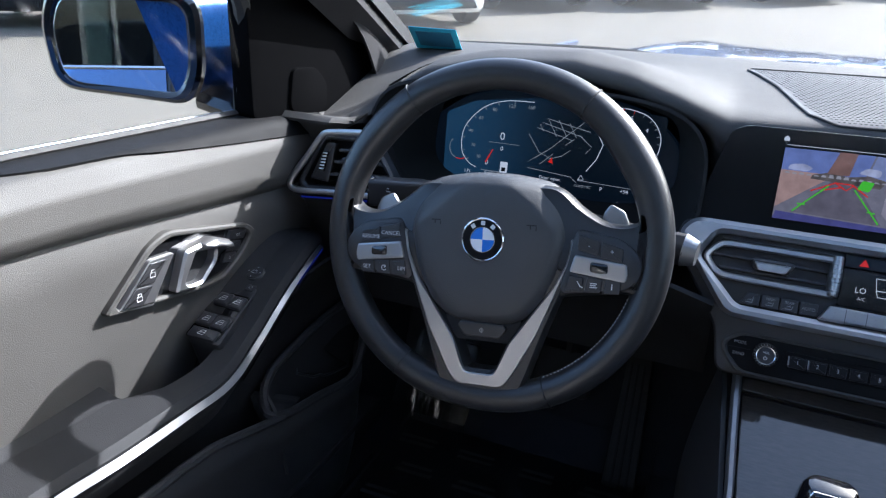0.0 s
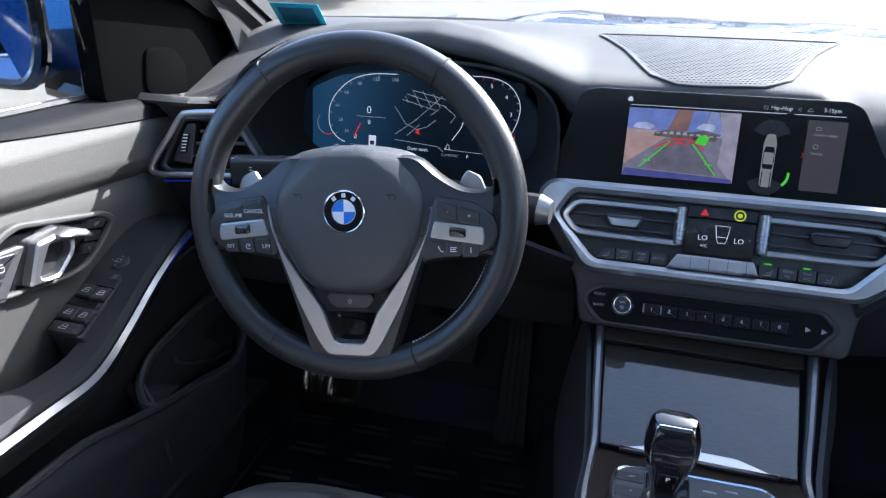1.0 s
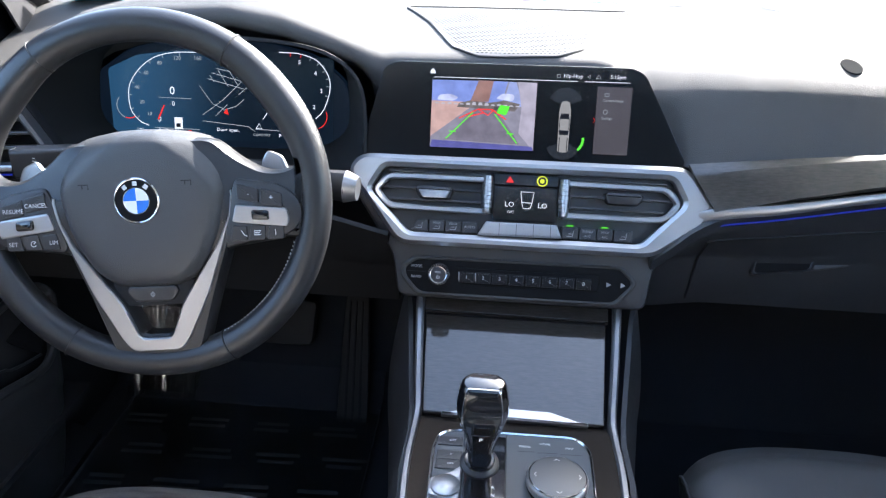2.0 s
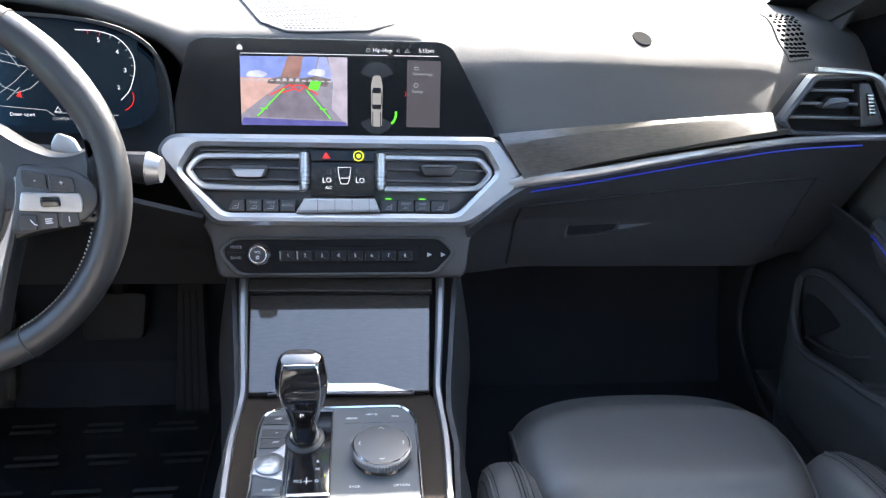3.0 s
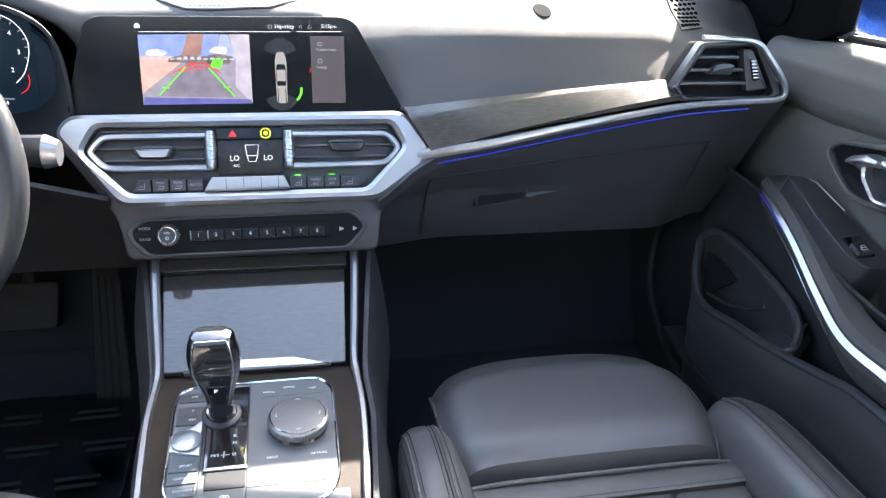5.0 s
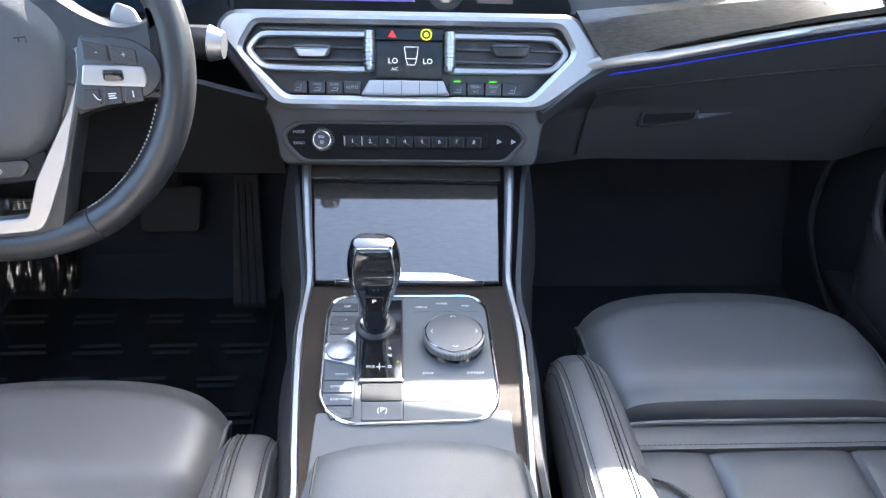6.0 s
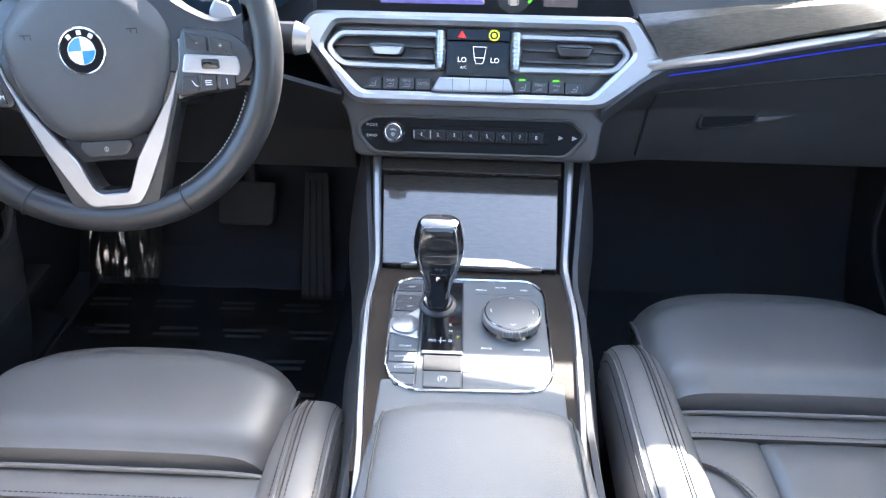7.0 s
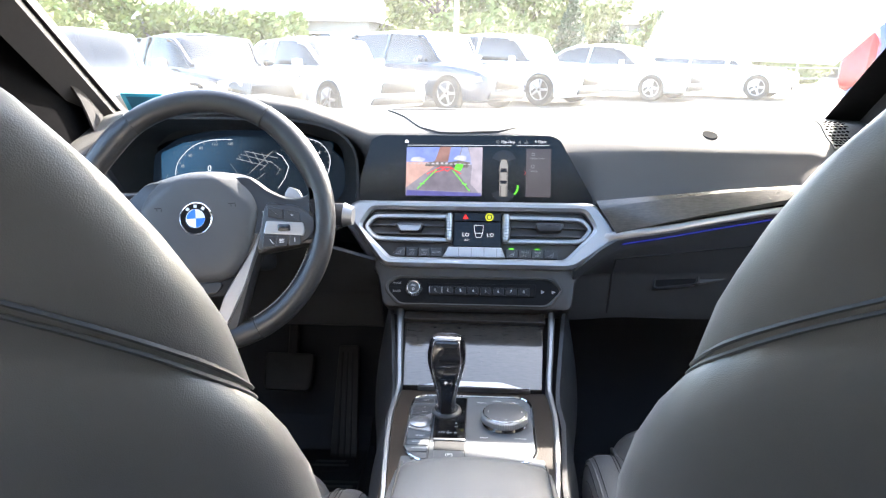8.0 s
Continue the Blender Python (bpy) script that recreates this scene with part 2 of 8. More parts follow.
def sweep(path, prof, up, closed=False, bm=None):
    """A profile of (side, up) pairs, or a function of 0..1 that gives one, drawn along a path. up: a vector or one a point."""
    n = len(path)
    rings = []
    for i, p in enumerate(path):
        a = path[(i - 1) % n] if closed or i else path[0]
        b = path[(i + 1) % n] if closed or i < n - 1 else path[-1]
        t = (b - a).normalized()
        u = up[i] if isinstance(up, list) else up
        s = t.cross(u).normalized()
        w = s.cross(t)
        pr = prof(i / (n - 1)) if callable(prof) else prof
        rings.append([p + s * x + w * y for x, y in pr])
    return loft(rings, bm=bm, wrap=closed)


def circle(r, k=10, q=None):
    return [(r * math.cos(2 * math.pi * i / k), (q or r) * math.sin(2 * math.pi * i / k)) for i in range(k)]


def tube(path, r, k=8, closed=False, bm=None, up=None):
    t0 = (path[1] - path[0]).normalized()
    up = up or (V(0, 0, 1) if abs(t0.z) < 0.8 else V(0, 1, 0))
    pr = (lambda s: circle(r(s), k)) if callable(r) else circle(r, k)
    return sweep(path, pr, up, closed, bm)


def lathe(prof, f, k=32, bm=None):
    return loft([[f @ V(r * math.cos(2 * math.pi * i / k), r * math.sin(2 * math.pi * i / k), h) for i in range(k)] for r, h in prof], bm=bm)


def sheet(fn, nu, nv, thick=0.003, bm=None):
    """A curved panel: fn(u, v) for u, v in 0..1, with thickness on its back."""
    g = [[Vector(fn(i / nu, j / nv)) for j in range(nv + 1)] for i in range(nu + 1)]
    bm = bm or bmesh.new()
    nor = []
    for i in range(nu + 1):
        row = []
        for j in range(nv + 1):
            a = g[min(i + 1, nu)][j] - g[max(i - 1, 0)][j]
            b = g[i][min(j + 1, nv)] - g[i][max(j - 1, 0)]
            c = a.cross(b)
            row.append(c.normalized() if c.length > 1e-12 else V(0, 0, 1))
        nor.append(row)
    top = [[bm.verts.new(p) for p in r] for r in g]
    low = [[bm.verts.new(p - nor[i][j] * thick) for j, p in enumerate(r)] for i, r in enumerate(g)]
    for i in range(nu):
        for j in range(nv):
            bm.faces.new((top[i][j], top[i + 1][j], top[i + 1][j + 1], top[i][j + 1]))
            bm.faces.new((low[i][j], low[i][j + 1], low[i + 1][j + 1], low[i + 1][j]))
    for i in range(nu):
        bm.faces.new((top[i][0], low[i][0], low[i + 1][0], top[i + 1][0]))
        bm.faces.new((top[i][nv], top[i + 1][nv], low[i + 1][nv], low[i][nv]))
    for j in range(nv):
        bm.faces.new((top[0][j], top[0][j + 1], low[0][j + 1], low[0][j]))
        bm.faces.new((top[nu][j], low[nu][j], low[nu][j + 1], top[nu][j + 1]))
    return bm


def rbox(f, sx, sy, sz, r=0.004, seg=2, bm=None):
    """A box with rounded edges centred on f's origin."""
    own = bmesh.new()
    bmesh.ops.create_cube(own, size=1.0)
    for v in own.verts:
        v.co = V(v.co.x * sx, v.co.y * sy, v.co.z * sz)
    if r:
        bmesh.ops.bevel(own, geom=own.edges[:], offset=min(r, 0.45 * min(sx, sy, sz)), segments=seg, profile=0.5, affect="EDGES")
    for v in own.verts:
        v.co = f @ v.co
    if bm is None:
        return own
    me = bpy.data.meshes.new("joined")
    own.to_mesh(me)
    own.free()
    bm.from_mesh(me)
    bpy.data.meshes.remove(me)
    return bm


def lerp(x, pts):
    """Straight interpolation in a list of (x, value)."""
    if x <= pts[0][0]:
        return pts[0][1]
    for (a, p), (b, q) in zip(pts, pts[1:]):
        if x <= b:
            return p + (q - p) * (x - a) / (b - a)
    return pts[-1][1]


def smooth(x, pts):
    """As lerp, eased at the points."""
    if x <= pts[0][0]:
        return pts[0][1]
    for (a, p), (b, q) in zip(pts, pts[1:]):
        if x <= b:
            t = (x - a) / (b - a)
            return p + (q - p) * t * t * (3 - 2 * t)
    return pts[-1][1]


def strokes(lines, f, w, h=0.0006, bm=None):
    """Flat printed lines on the plane f."""
    bm = bm or bmesh.new()
    for line in lines:
        p = [Vector(q) for q in line]
        l, r = [], []
        for i, q in enumerate(p):
            d = (p[min(i + 1, len(p) - 1)] - p[max(i - 1, 0)]).normalized()
            nrm = V(-d.y, d.x) * w / 2
            l.append(bm.verts.new(f @ V(q.x + nrm.x, q.y + nrm.y, h)))
            r.append(bm.verts.new(f @ V(q.x - nrm.x, q.y - nrm.y, h)))
        for i in range(len(p) - 1):
            bm.faces.new((r[i], r[i + 1], l[i + 1], l[i]))
    return bm


def words(name, body, f, x, y, size, mat, parent, h=0.0007, align="CENTER"):
    cu = bpy.data.curves.new(name, "FONT")
    cu.body, cu.size, cu.align_x, cu.align_y = body, size, align, "CENTER"
    cu.resolution_u = 2
    tmp = bpy.data.objects.new(name, cu)
    me = bpy.data.meshes.new_from_object(tmp)
    bpy.data.objects.remove(tmp)
    bpy.data.curves.remove(cu)
    bm = bmesh.new()
    bm.from_mesh(me)
    bpy.data.meshes.remove(me)
    for v in bm.verts:
        v.co = f @ V(v.co.x + x, v.co.y + y, h)
    return part(name, bm, mat, parent)


def arc(cx, cy, r, a0, a1, n=24):
    return [(cx + r * math.cos(radians(a0 + (a1 - a0) * i / n)), cy + r * math.sin(radians(a0 + (a1 - a0) * i / n))) for i in range(n + 1)]


UP = V(0, 0, 1)


def even(pts, n):
    """n points at even steps along an open line."""
    p = [Vector(q) for q in pts]
    d = [0.0]
    for a, b in zip(p, p[1:]):
        d.append(d[-1] + (b - a).length)
    out, k = [], 0
    for i in range(n):
        s = d[-1] * i / (n - 1)
        while k < len(p) - 2 and s > d[k + 1]:
            k += 1
        out.append(p[k].lerp(p[k + 1], (s - d[k]) / max(1e-9, d[k + 1] - d[k])))
    return out


def band(outer, inner, f, front, back, bev, n=60, bm=None):
    """An open strip between two lines of the plane f that run the same way."""
    o, i = even(outer, n), even(inner, n)
    rings = []
    for a, b in zip(o, i):
        w = (b - a).normalized() * bev
        rings.append([f @ V(*a, back), f @ V(*a, front - bev), f @ V(*(a + w), front), f @ V(*(b - w), front), f @ V(*b, front - bev), f @ V(*b, back)])
    return loft(rings, bm=bm)


def dashes(path, step=0.0055, length=0.0034, r=0.0006):
    """A row of stitches along a line."""
    n = max(2, int(sum((b - a).length for a, b in zip(path, path[1:])) / step))
    p = even(path, 2 * n)
    bm = bmesh.new()
    for i in range(n):
        d = (p[2 * i + 1] - p[2 * i])
        tube([p[2 * i], p[2 * i] + d.normalized() * length], r, 4, bm=bm)
    return bm


def stitching(path, parent, mat, step=0.0055, length=0.0034, r=0.0006):
    ob = part("stitching", dashes(path, step, length, r), mat, parent)
    ob["kind"] = "stuff"
    return ob

# ---- outside: lot, parked cars, trees ----
ASPHALT = material("sunlit_asphalt", (0.098, 0.084, 0.066), 0.9, vary=0.9, second=(0.215, 0.185, 0.142), scale=80, bump=1.0, bump_scale=120)
ASPHALT.node_tree.nodes["Bump"].inputs["Distance"].default_value = 0.005
g = bmesh.new()
bmesh.ops.create_grid(g, x_segments=8, y_segments=8, size=600)
ground = part("ground", g, ASPHALT)
tagged(ground, "grey sun-bleached asphalt of a car lot", "ground", kind="structure")

GLOSSWHITE = material("white_car_paint", (0.75, 0.75, 0.74), 0.25, vary=0.03, scale=5, coat=0.8)
DARKPAINT = material("dark_blue_car_paint", (0.02, 0.035, 0.06), 0.25, vary=0.1, scale=5, coat=0.9)
BLACKPAINT = material("black_car_paint", (0.012, 0.012, 0.014), 0.25, vary=0.1, scale=5, coat=0.9)
SILVERPAINT = material("silver_car_paint", (0.42, 0.43, 0.44), 0.3, metal=0.4, vary=0.05, scale=5, coat=0.8)
CARGLASS = material("dark_car_glass", (0.01, 0.012, 0.014), 0.06, vary=0.1, scale=3, spec=0.8)
TYRE = material("tyre_rubber", (0.014, 0.014, 0.014), 0.85, vary=0.2, scale=40)
ALLOY = material("alloy_wheel_metal", (0.35, 0.35, 0.36), 0.35, metal=0.8, vary=0.08, scale=40)
HEADLAMP = material("headlamp_lens", (0.5, 0.52, 0.55), 0.1, vary=0.1, scale=30, spec=0.8)
REDLENS = material("red_tail_lens", (0.45, 0.012, 0.015), 0.15, vary=0.15, scale=30)
GRILLE = material("black_grille", (0.008, 0.008, 0.009), 0.4, vary=0.2, scale=60)


def wheel(parent, x, y, r, side):
    f = F((x, y, r), (0, 1, 0), (0, 0, 1)) if side > 0 else F((x, y, r), (0, -1, 0), (0, 0, 1))
    t = part("tyre", lathe([(r * 0.62, -0.2), (r * 0.96, -0.2), (r, -0.17), (r, -0.03), (r * 0.96, 0), (r * 0.68, 0.0), (r * 0.64, -0.03)], f, 28), TYRE, parent)
    bm = lathe([(r * 0.64, -0.06), (r * 0.66, -0.015), (r * 0.6, -0.02), (r * 0.58, -0.07), (0.01, -0.07)], f, 28)
    for i in range(5):
        a = 2 * math.pi * i / 5
        d, s = V(math.cos(a), math.sin(a)), V(-math.sin(a), math.cos(a))
        quad = [d * 0.03 + s * 0.035, d * r * 0.62 + s * 0.022, d * r * 0.62 - s * 0.022, d * 0.03 - s * 0.035]
        prism([tuple(q) for q in quad], f, -0.012, -0.05, 0.004, bm)
    part("rim", bm, ALLOY, t)


def car_at(name, m, paint, label, suv=False):
    """A parked car with its nose towards -y of its own axes; its middle on the ground is the origin."""
    L, W, H = (4.6, 1.86, 1.62) if suv else (4.65, 1.84, 1.43)
    e = thing(name, (0, 0, 0), label, "car", "cars parked in the lot")
    waist = 0.98 if suv else 0.90
    # stations along the length from nose to tail: half width, sill, waist
    prof = [(-L / 2, 0.50, 0.34, 0.60), (-L / 2 + 0.05, 0.70, 0.24, 0.70), (-L / 2 + 0.18, 0.80, 0.20, waist - 0.17), (-L / 2 + 0.45, 0.87, 0.20, waist - 0.10), (-L / 2 + 1.15, W / 2, 0.20, waist - 0.02),
            (-L / 2 + 1.7, W / 2, 0.20, waist + 0.02), (0.3, W / 2, 0.20, waist + 0.04), (L / 2 - 1.0, W / 2, 0.20, waist + 0.07), (L / 2 - 0.3, 0.87, 0.24, waist + 0.06),
            (L / 2 - 0.08, 0.80, 0.32, waist - 0.02), (L / 2, 0.66, 0.42, 0.72)]
    rings = []
    for i in range(41):
        y = -L / 2 + L * (0.5 - 0.5 * math.cos(math.pi * i / 40))
        w, z0, z1 = (lerp(y, [(p[0], p[k]) for p in prof]) for k in (1, 2, 3))
        half = [(0.90, z0), (0.97, z0 + 0.06), (1.0, z0 + 0.35 * (z1 - z0)), (1.0, z0 + 0.55 * (z1 - z0)), (0.975, z0 + 0.72 * (z1 - z0)), (0.985, z1 - 0.10), (0.96, z1 - 0.04), (0.90, z1 - 0.005), (0.7, z1 + 0.018), (0.35, z1 + 0.03), (0.0, z1 + 0.034)]
        rings.append([V(w * a, y, z) for a, z in half] + [V(-w * a, y, z) for a, z in half[-2::-1]])
    body = part("body", loft(rings), paint, e, angle=50)
    # cabin: roof and glass on one curved roofline
    a, b, c, d = (-L / 2 + 1.30, -0.35, L / 2 - 1.45, L / 2 - 0.45) if not suv else (-L / 2 + 1.20, -0.50, L / 2 - 0.85, L / 2 - 0.22)
    z0 = waist
    top = lambda y: z0 + (H - z0) * smooth(y, [(a, 0.02), (b - 0.1, 0.93), ((b + c) / 2 - 0.1, 1.0), (c, 0.93), (d, 0.10)])
    wide = lambda y: smooth(y, [(a, 0.74), (b, 0.84), ((b + c) / 2, 0.86), (c, 0.83), (d, 0.74)])
    cab = []
    for i in range(29):
        y = a + (d - a) * i / 28
        h, w = top(y) - z0, wide(y)
        half = [(1.0, 0.0), (0.985, 0.15), (0.93, 0.5), (0.85, 0.85), (0.78, 0.95), (0.6, 1.0), (0.0, 1.03)]
        cab.append([V(w * k, y, z0 - 0.02 + (h + 0.02) * q) for k, q in half] + [V(-w * k, y, z0 - 0.02 + (h + 0.02) * q) for k, q in half[-2::-1]])
    part("cabin_glass", loft(cab), CARGLASS, e, "dark tinted car glass", angle=60)
    roof = lambda u, v: (lambda y, k: V(k * wide(y) * 0.82, y, z0 - 0.02 + (top(y) - z0 + 0.02) * (1.04 - 0.13 * abs(k) ** 3) + 0.008))(b - 0.05 + (c - b + 0.1) * v, 2 * u - 1)
    part("roof", sheet(roof, 10, 14, 0.02), paint, e)
    for s in (-1, 1):
        for y0, y1 in ((a + 0.06, b), (0.38, 0.30), (d - 0.12, c - 0.05)):
            line = []
            for k in range(8):
                y = y0 + (y1 - y0) * k / 7
                if y1 == 0.30:
                    q = 0.9 * k / 7
                    line.append(V(s * wide(y) * (1.0 - 0.17 * q), y, z0 + (top(y) - z0) * q))
                else:
                    line.append(V(s * wide(y) * 0.84, y, z0 - 0.02 + (top(y) - z0 + 0.02) * 0.88))
            part("pillar", tube(line, 0.04, 6), paint, e)
        part("side_mirror", rbox(Matrix.Translation((s * 0.98, a + 0.35, z0 + 0.07)), 0.2, 0.11, 0.14, 0.04), paint, e)
        part("headlamp", rbox(Matrix.Translation((s * 0.66, -L / 2 + 0.13, 0.66)) @ pose(0, 0, 0, -20, 0, s * 22), 0.36, 0.1, 0.11, 0.03), HEADLAMP, e, "clear headlamp")
        if suv:
            part("tail_lamp", rbox(Matrix.Translation((s * 0.765, L / 2 - 0.27, 1.10)) @ pose(0, 0, 0, 14, 0, -s * 10), 0.20, 0.26, 0.42, 0.06), REDLENS, e, "tall red tail lamp")
        else:
            part("tail_lamp", rbox(Matrix.Translation((s * 0.7, L / 2 - 0.06, 0.82)) @ pose(0, 0, 0, 0, 0, -s * 14), 0.38, 0.08, 0.15, 0.03), REDLENS, e, "red tail lamp")
        for y in (-L / 2 + 0.85, L / 2 - 0.95):
            wheel(e, s * (W / 2 + 0.005), y, 0.34 if not suv else 0.37, s)
        part("door_seam", tube([V(s * (W / 2 + 0.002), 0.35, 0.32), V(s * (W / 2 + 0.002), 0.35, z0)], 0.006, 5), GRILLE, e)
    part("grille", prism(rnd([(-0.42, -0.09), (0.42, -0.09), (0.36, 0.10), (-0.36, 0.10)], 0.04), F((0, -L / 2 - 0.005, 0.55), (1, 0, 0), (0, 0, 1)), 0.012, -0.1, 0.006), GRILLE, e, "black grille")
    part("lower_intake", prism(rnd([(-0.62, -0.07), (0.62, -0.07), (0.55, 0.06), (-0.55, 0.06)], 0.03), F((0, -L / 2 - 0.0, 0.34), (1, 0, 0), (0, 0, 1)), 0.012, -0.1, 0.006), GRILLE, e)
    e.matrix_basis = m
    return e


def row_pose(x, y, turn):
    return pose(x, y, 0, 0, 0, turn)


car_at("parked_car", row_pose(-5.7, 10.3, 46), GLOSSWHITE, "white sedan parked at a slant in the lot")
car_at("parked_car", row_pose(-5.0, 13.3, 48), BLACKPAINT, "black sedan parked between white cars")
car_at("parked_car", row_pose(-3.2, 14.9, 48), GLOSSWHITE, "white sports coupe parked at a slant")
car_at("parked_car", row_pose(-1.3, 16.9, 52), DARKPAINT, "dark blue crossover parked at a slant", True)
car_at("parked_car", row_pose(0.6, 19.1, 56), GLOSSWHITE, "white crossover parked at a slant", True)
car_at("parked_car", row_pose(3.6, 21.4, 56), SILVERPAINT, "silver sedan parked farther along the row")
car_at("parked_car", row_pose(6.6, 22.6, 60), GLOSSWHITE, "white sedan at the row's far end")
car_at("parked_car", row_pose(-8.1, 7.6, 118), BLACKPAINT, "black sedan parked off the driver's side")
car_at("parked_car", row_pose(4.37, 6.95, 150), BLUE, "blue crossover with red tail lamps parked alongside", True)

LEAFY = material("sunlit_leaves", (0.10, 0.15, 0.03), 0.7, vary=0.5, scale=3, second=(0.24, 0.27, 0.06))
LEAFDARK = material("shaded_leaves", (0.035, 0.07, 0.018), 0.7, vary=0.5, scale=3)
BARK = material("grey_bark", (0.12, 0.09, 0.07), 0.9, vary=0.4, scale=10, bump=0.8, bump_scale=60)


def tree(x, y, h, spread, leaves, label, slim=False, seed=1):
    rng = random.Random(seed)
    e = thing("tree" if not slim else "cypress", (x, y, 0), label, "tree", "trees behind the lot")
    bm = bmesh.new()
    trunk = [V(x, y, 0), V(x + 0.05 * h * 0.3, y, h * 0.25), V(x - 0.02 * h, y, h * 0.6)]
    tube(glide(trunk, 8), lambda s: 0.03 * h * (1 - 0.75 * s), 7, bm=bm)
    tips = []
    for i in range(0 if slim else 7):
        a = rng.uniform(0, 6.28)
        z0 = h * rng.uniform(0.22, 0.5)
        tip = V(x + spread * 0.6 * math.cos(a), y + spread * 0.6 * math.sin(a), z0 + h * rng.uniform(0.15, 0.35))
        tube(glide([V(x, y, z0), (V(x, y, z0) + tip) / 2 + V(0, 0, 0.05 * h), tip], 6), lambda s: 0.012 * h * (1 - 0.8 * s), 5, bm=bm)
        tips.append(tip)
    part("trunk", bm, BARK, e)
    clumps = []
    for i in range(34):
        if slim:
            z = h * (0.06 + 0.92 * i / 34)
            r = spread * (1 - i / 34) ** 0.7
            clumps.append((V(x + rng.uniform(-0.3, 0.3) * r, y + rng.uniform(-0.3, 0.3) * r, z), max(0.15, r)))
        else:
            a, q = rng.uniform(0, 6.28), rng.uniform(0, 1) ** 0.6
            c = V(x + spread * q * math.cos(a), y + spread * q * math.sin(a), h * rng.uniform(0.16, 0.95))
            clumps.append((c, spread * rng.uniform(0.24, 0.44) * (1.15 - 0.5 * c.z / h)))
    vs, fs = [], []
    for c, r in clumps:
        for _ in range(230):
            d = V(rng.gauss(0, 1), rng.gauss(0, 1), rng.gauss(0, 1)).normalized() * r * rng.uniform(0.5, 1.05)
            p = c + d
            u = V(rng.gauss(0, 1), rng.gauss(0, 1), rng.gauss(0, 1)).normalized()
            w = u.orthogonal().normalized()
            s = rng.uniform(0.10, 0.24) * (0.6 if slim else 1.0)
            k = len(vs)
            vs += [p - u * s, p + w * s * 0.6, p + u * s, p - w * s * 0.6]
            fs.append((k, k + 1, k + 2, k + 3))
    me = bpy.data.meshes.new("crown")
    me.from_pydata(vs, [], fs)
    me.materials.append(leaves)
    ob = new("crown", me)
    ob.parent = e
    ob.matrix_parent_inverse = Matrix.Translation(e.location).inverted()
    ob["kind"] = "stuff"
    return e


for i, (x, y, h, s) in enumerate([(-24, 40, 8, 5.5), (-18.5, 45, 10, 5), (-7.0, 44, 8.5, 4.5), (-2.5, 42, 7.5, 4.2), (2.2, 43, 7, 3.8), (-31, 40, 10, 6), (16.5, 44, 7.5, 3.4), (6.5, 46, 4.5, 3.0), (-13, 52, 9, 5)]):
    tree(x, y, h, s, LEAFY, "broad leafy green tree behind the lot", seed=i)
for i, (x, y, h, s) in enumerate([(-15, 36, 3.0, 2.8), (-10.5, 35, 2.6, 2.4), (1.0, 38, 3.0, 2.5), (10, 37, 2.8, 2.4), (13.5, 36, 2.4, 2.0), (-20, 35, 3.2, 3.0)]):
    tree(x, y, h, s, LEAFY, "low leafy green shrub behind the lot", seed=40 + i)
for i, (x, y, h) in enumerate([(3.8, 34, 3.6), (8.2, 36, 3.2), (6.0, 36, 2.6)]):
    tree(x, y, h, 0.9, LEAFDARK, "slim dark green conifer at the lot's edge", True, seed=20 + i)

ROOFGREY = material("pale_shingle_roof", (0.25, 0.25, 0.26), 0.9, vary=0.2, scale=8, bump=0.5, bump_scale=60)
SIDING = material("pale_siding", (0.34, 0.33, 0.31), 0.8, vary=0.1, scale=4)
POLE = material("white_metal_pole", (0.6, 0.6, 0.58), 0.5, vary=0.1, scale=6)


def house(x, y, w, d, h, label):
    e = thing("house", (x, y, 0), label, "house", "low houses behind the lot")
    part("wall", rbox(Matrix.Translation((x, y, h / 2)), w, d, h, 0), SIDING, e)
    rr = [[V(x - w / 2 - 0.4, y - d / 2 - 0.4, h), V(x - w / 2 - 0.4, y + d / 2 + 0.4, h), V(x - w / 2 - 0.1, y, h + d * 0.32)],
          [V(x + w / 2 + 0.4, y - d / 2 - 0.4, h), V(x + w / 2 + 0.4, y + d / 2 + 0.4, h), V(x + w / 2 + 0.1, y, h + d * 0.32)]]
    part("roof", loft(rr), ROOFGREY, e)
    for k in range(3):
        wx = x - w / 2 + w * (k + 0.6) / 3.3
        win = part("window", prism([(-0.5, -0.6), (0.5, -0.6), (0.5, 0.6), (-0.5, 0.6)], F((wx, y - d / 2, h * 0.55), (1, 0, 0), (0, 0, 1)), 0.03, -0.05, 0.01), CARGLASS, e)
        part("frame", ring([(-0.6, -0.7), (0.6, -0.7), (0.6, 0.7), (-0.6, 0.7)], [(-0.5, -0.6), (0.5, -0.6), (0.5, 0.6), (-0.5, 0.6)], F((wx, y - d / 2, h * 0.55), (1, 0, 0), (0, 0, 1)), 0.05, -0.02, 0.01, 48), POLE, win)
    return e


house(-11, 40, 11, 7, 2.6, "low pale house with a grey shingle roof")
house(10, 52, 14, 8, 3.0, "low pale house far behind the lot")
house(26, 48, 12, 8, 3.0, "low pale house beyond the trees")
lp = thing("street_lamp", (-1.2, 33, 0), "slim white metal lamp pole", "street lamp")
part("pole", tube([V(-1.2, 33, 0), V(-1.2, 33, 3.5), V(-1.2, 33, 8)], lambda s: 0.12 - 0.05 * s, 10), POLE, lp)
part("arm", tube(glide([V(-1.2, 33, 7.9), V(-0.6, 33, 8.2), V(0.2, 33, 8.25)], 8), 0.04, 7), POLE, lp)
part("lamp_head", rbox(Matrix.Translation((0.4, 33, 8.22)), 0.6, 0.25, 0.1, 0.03), POLE, lp)
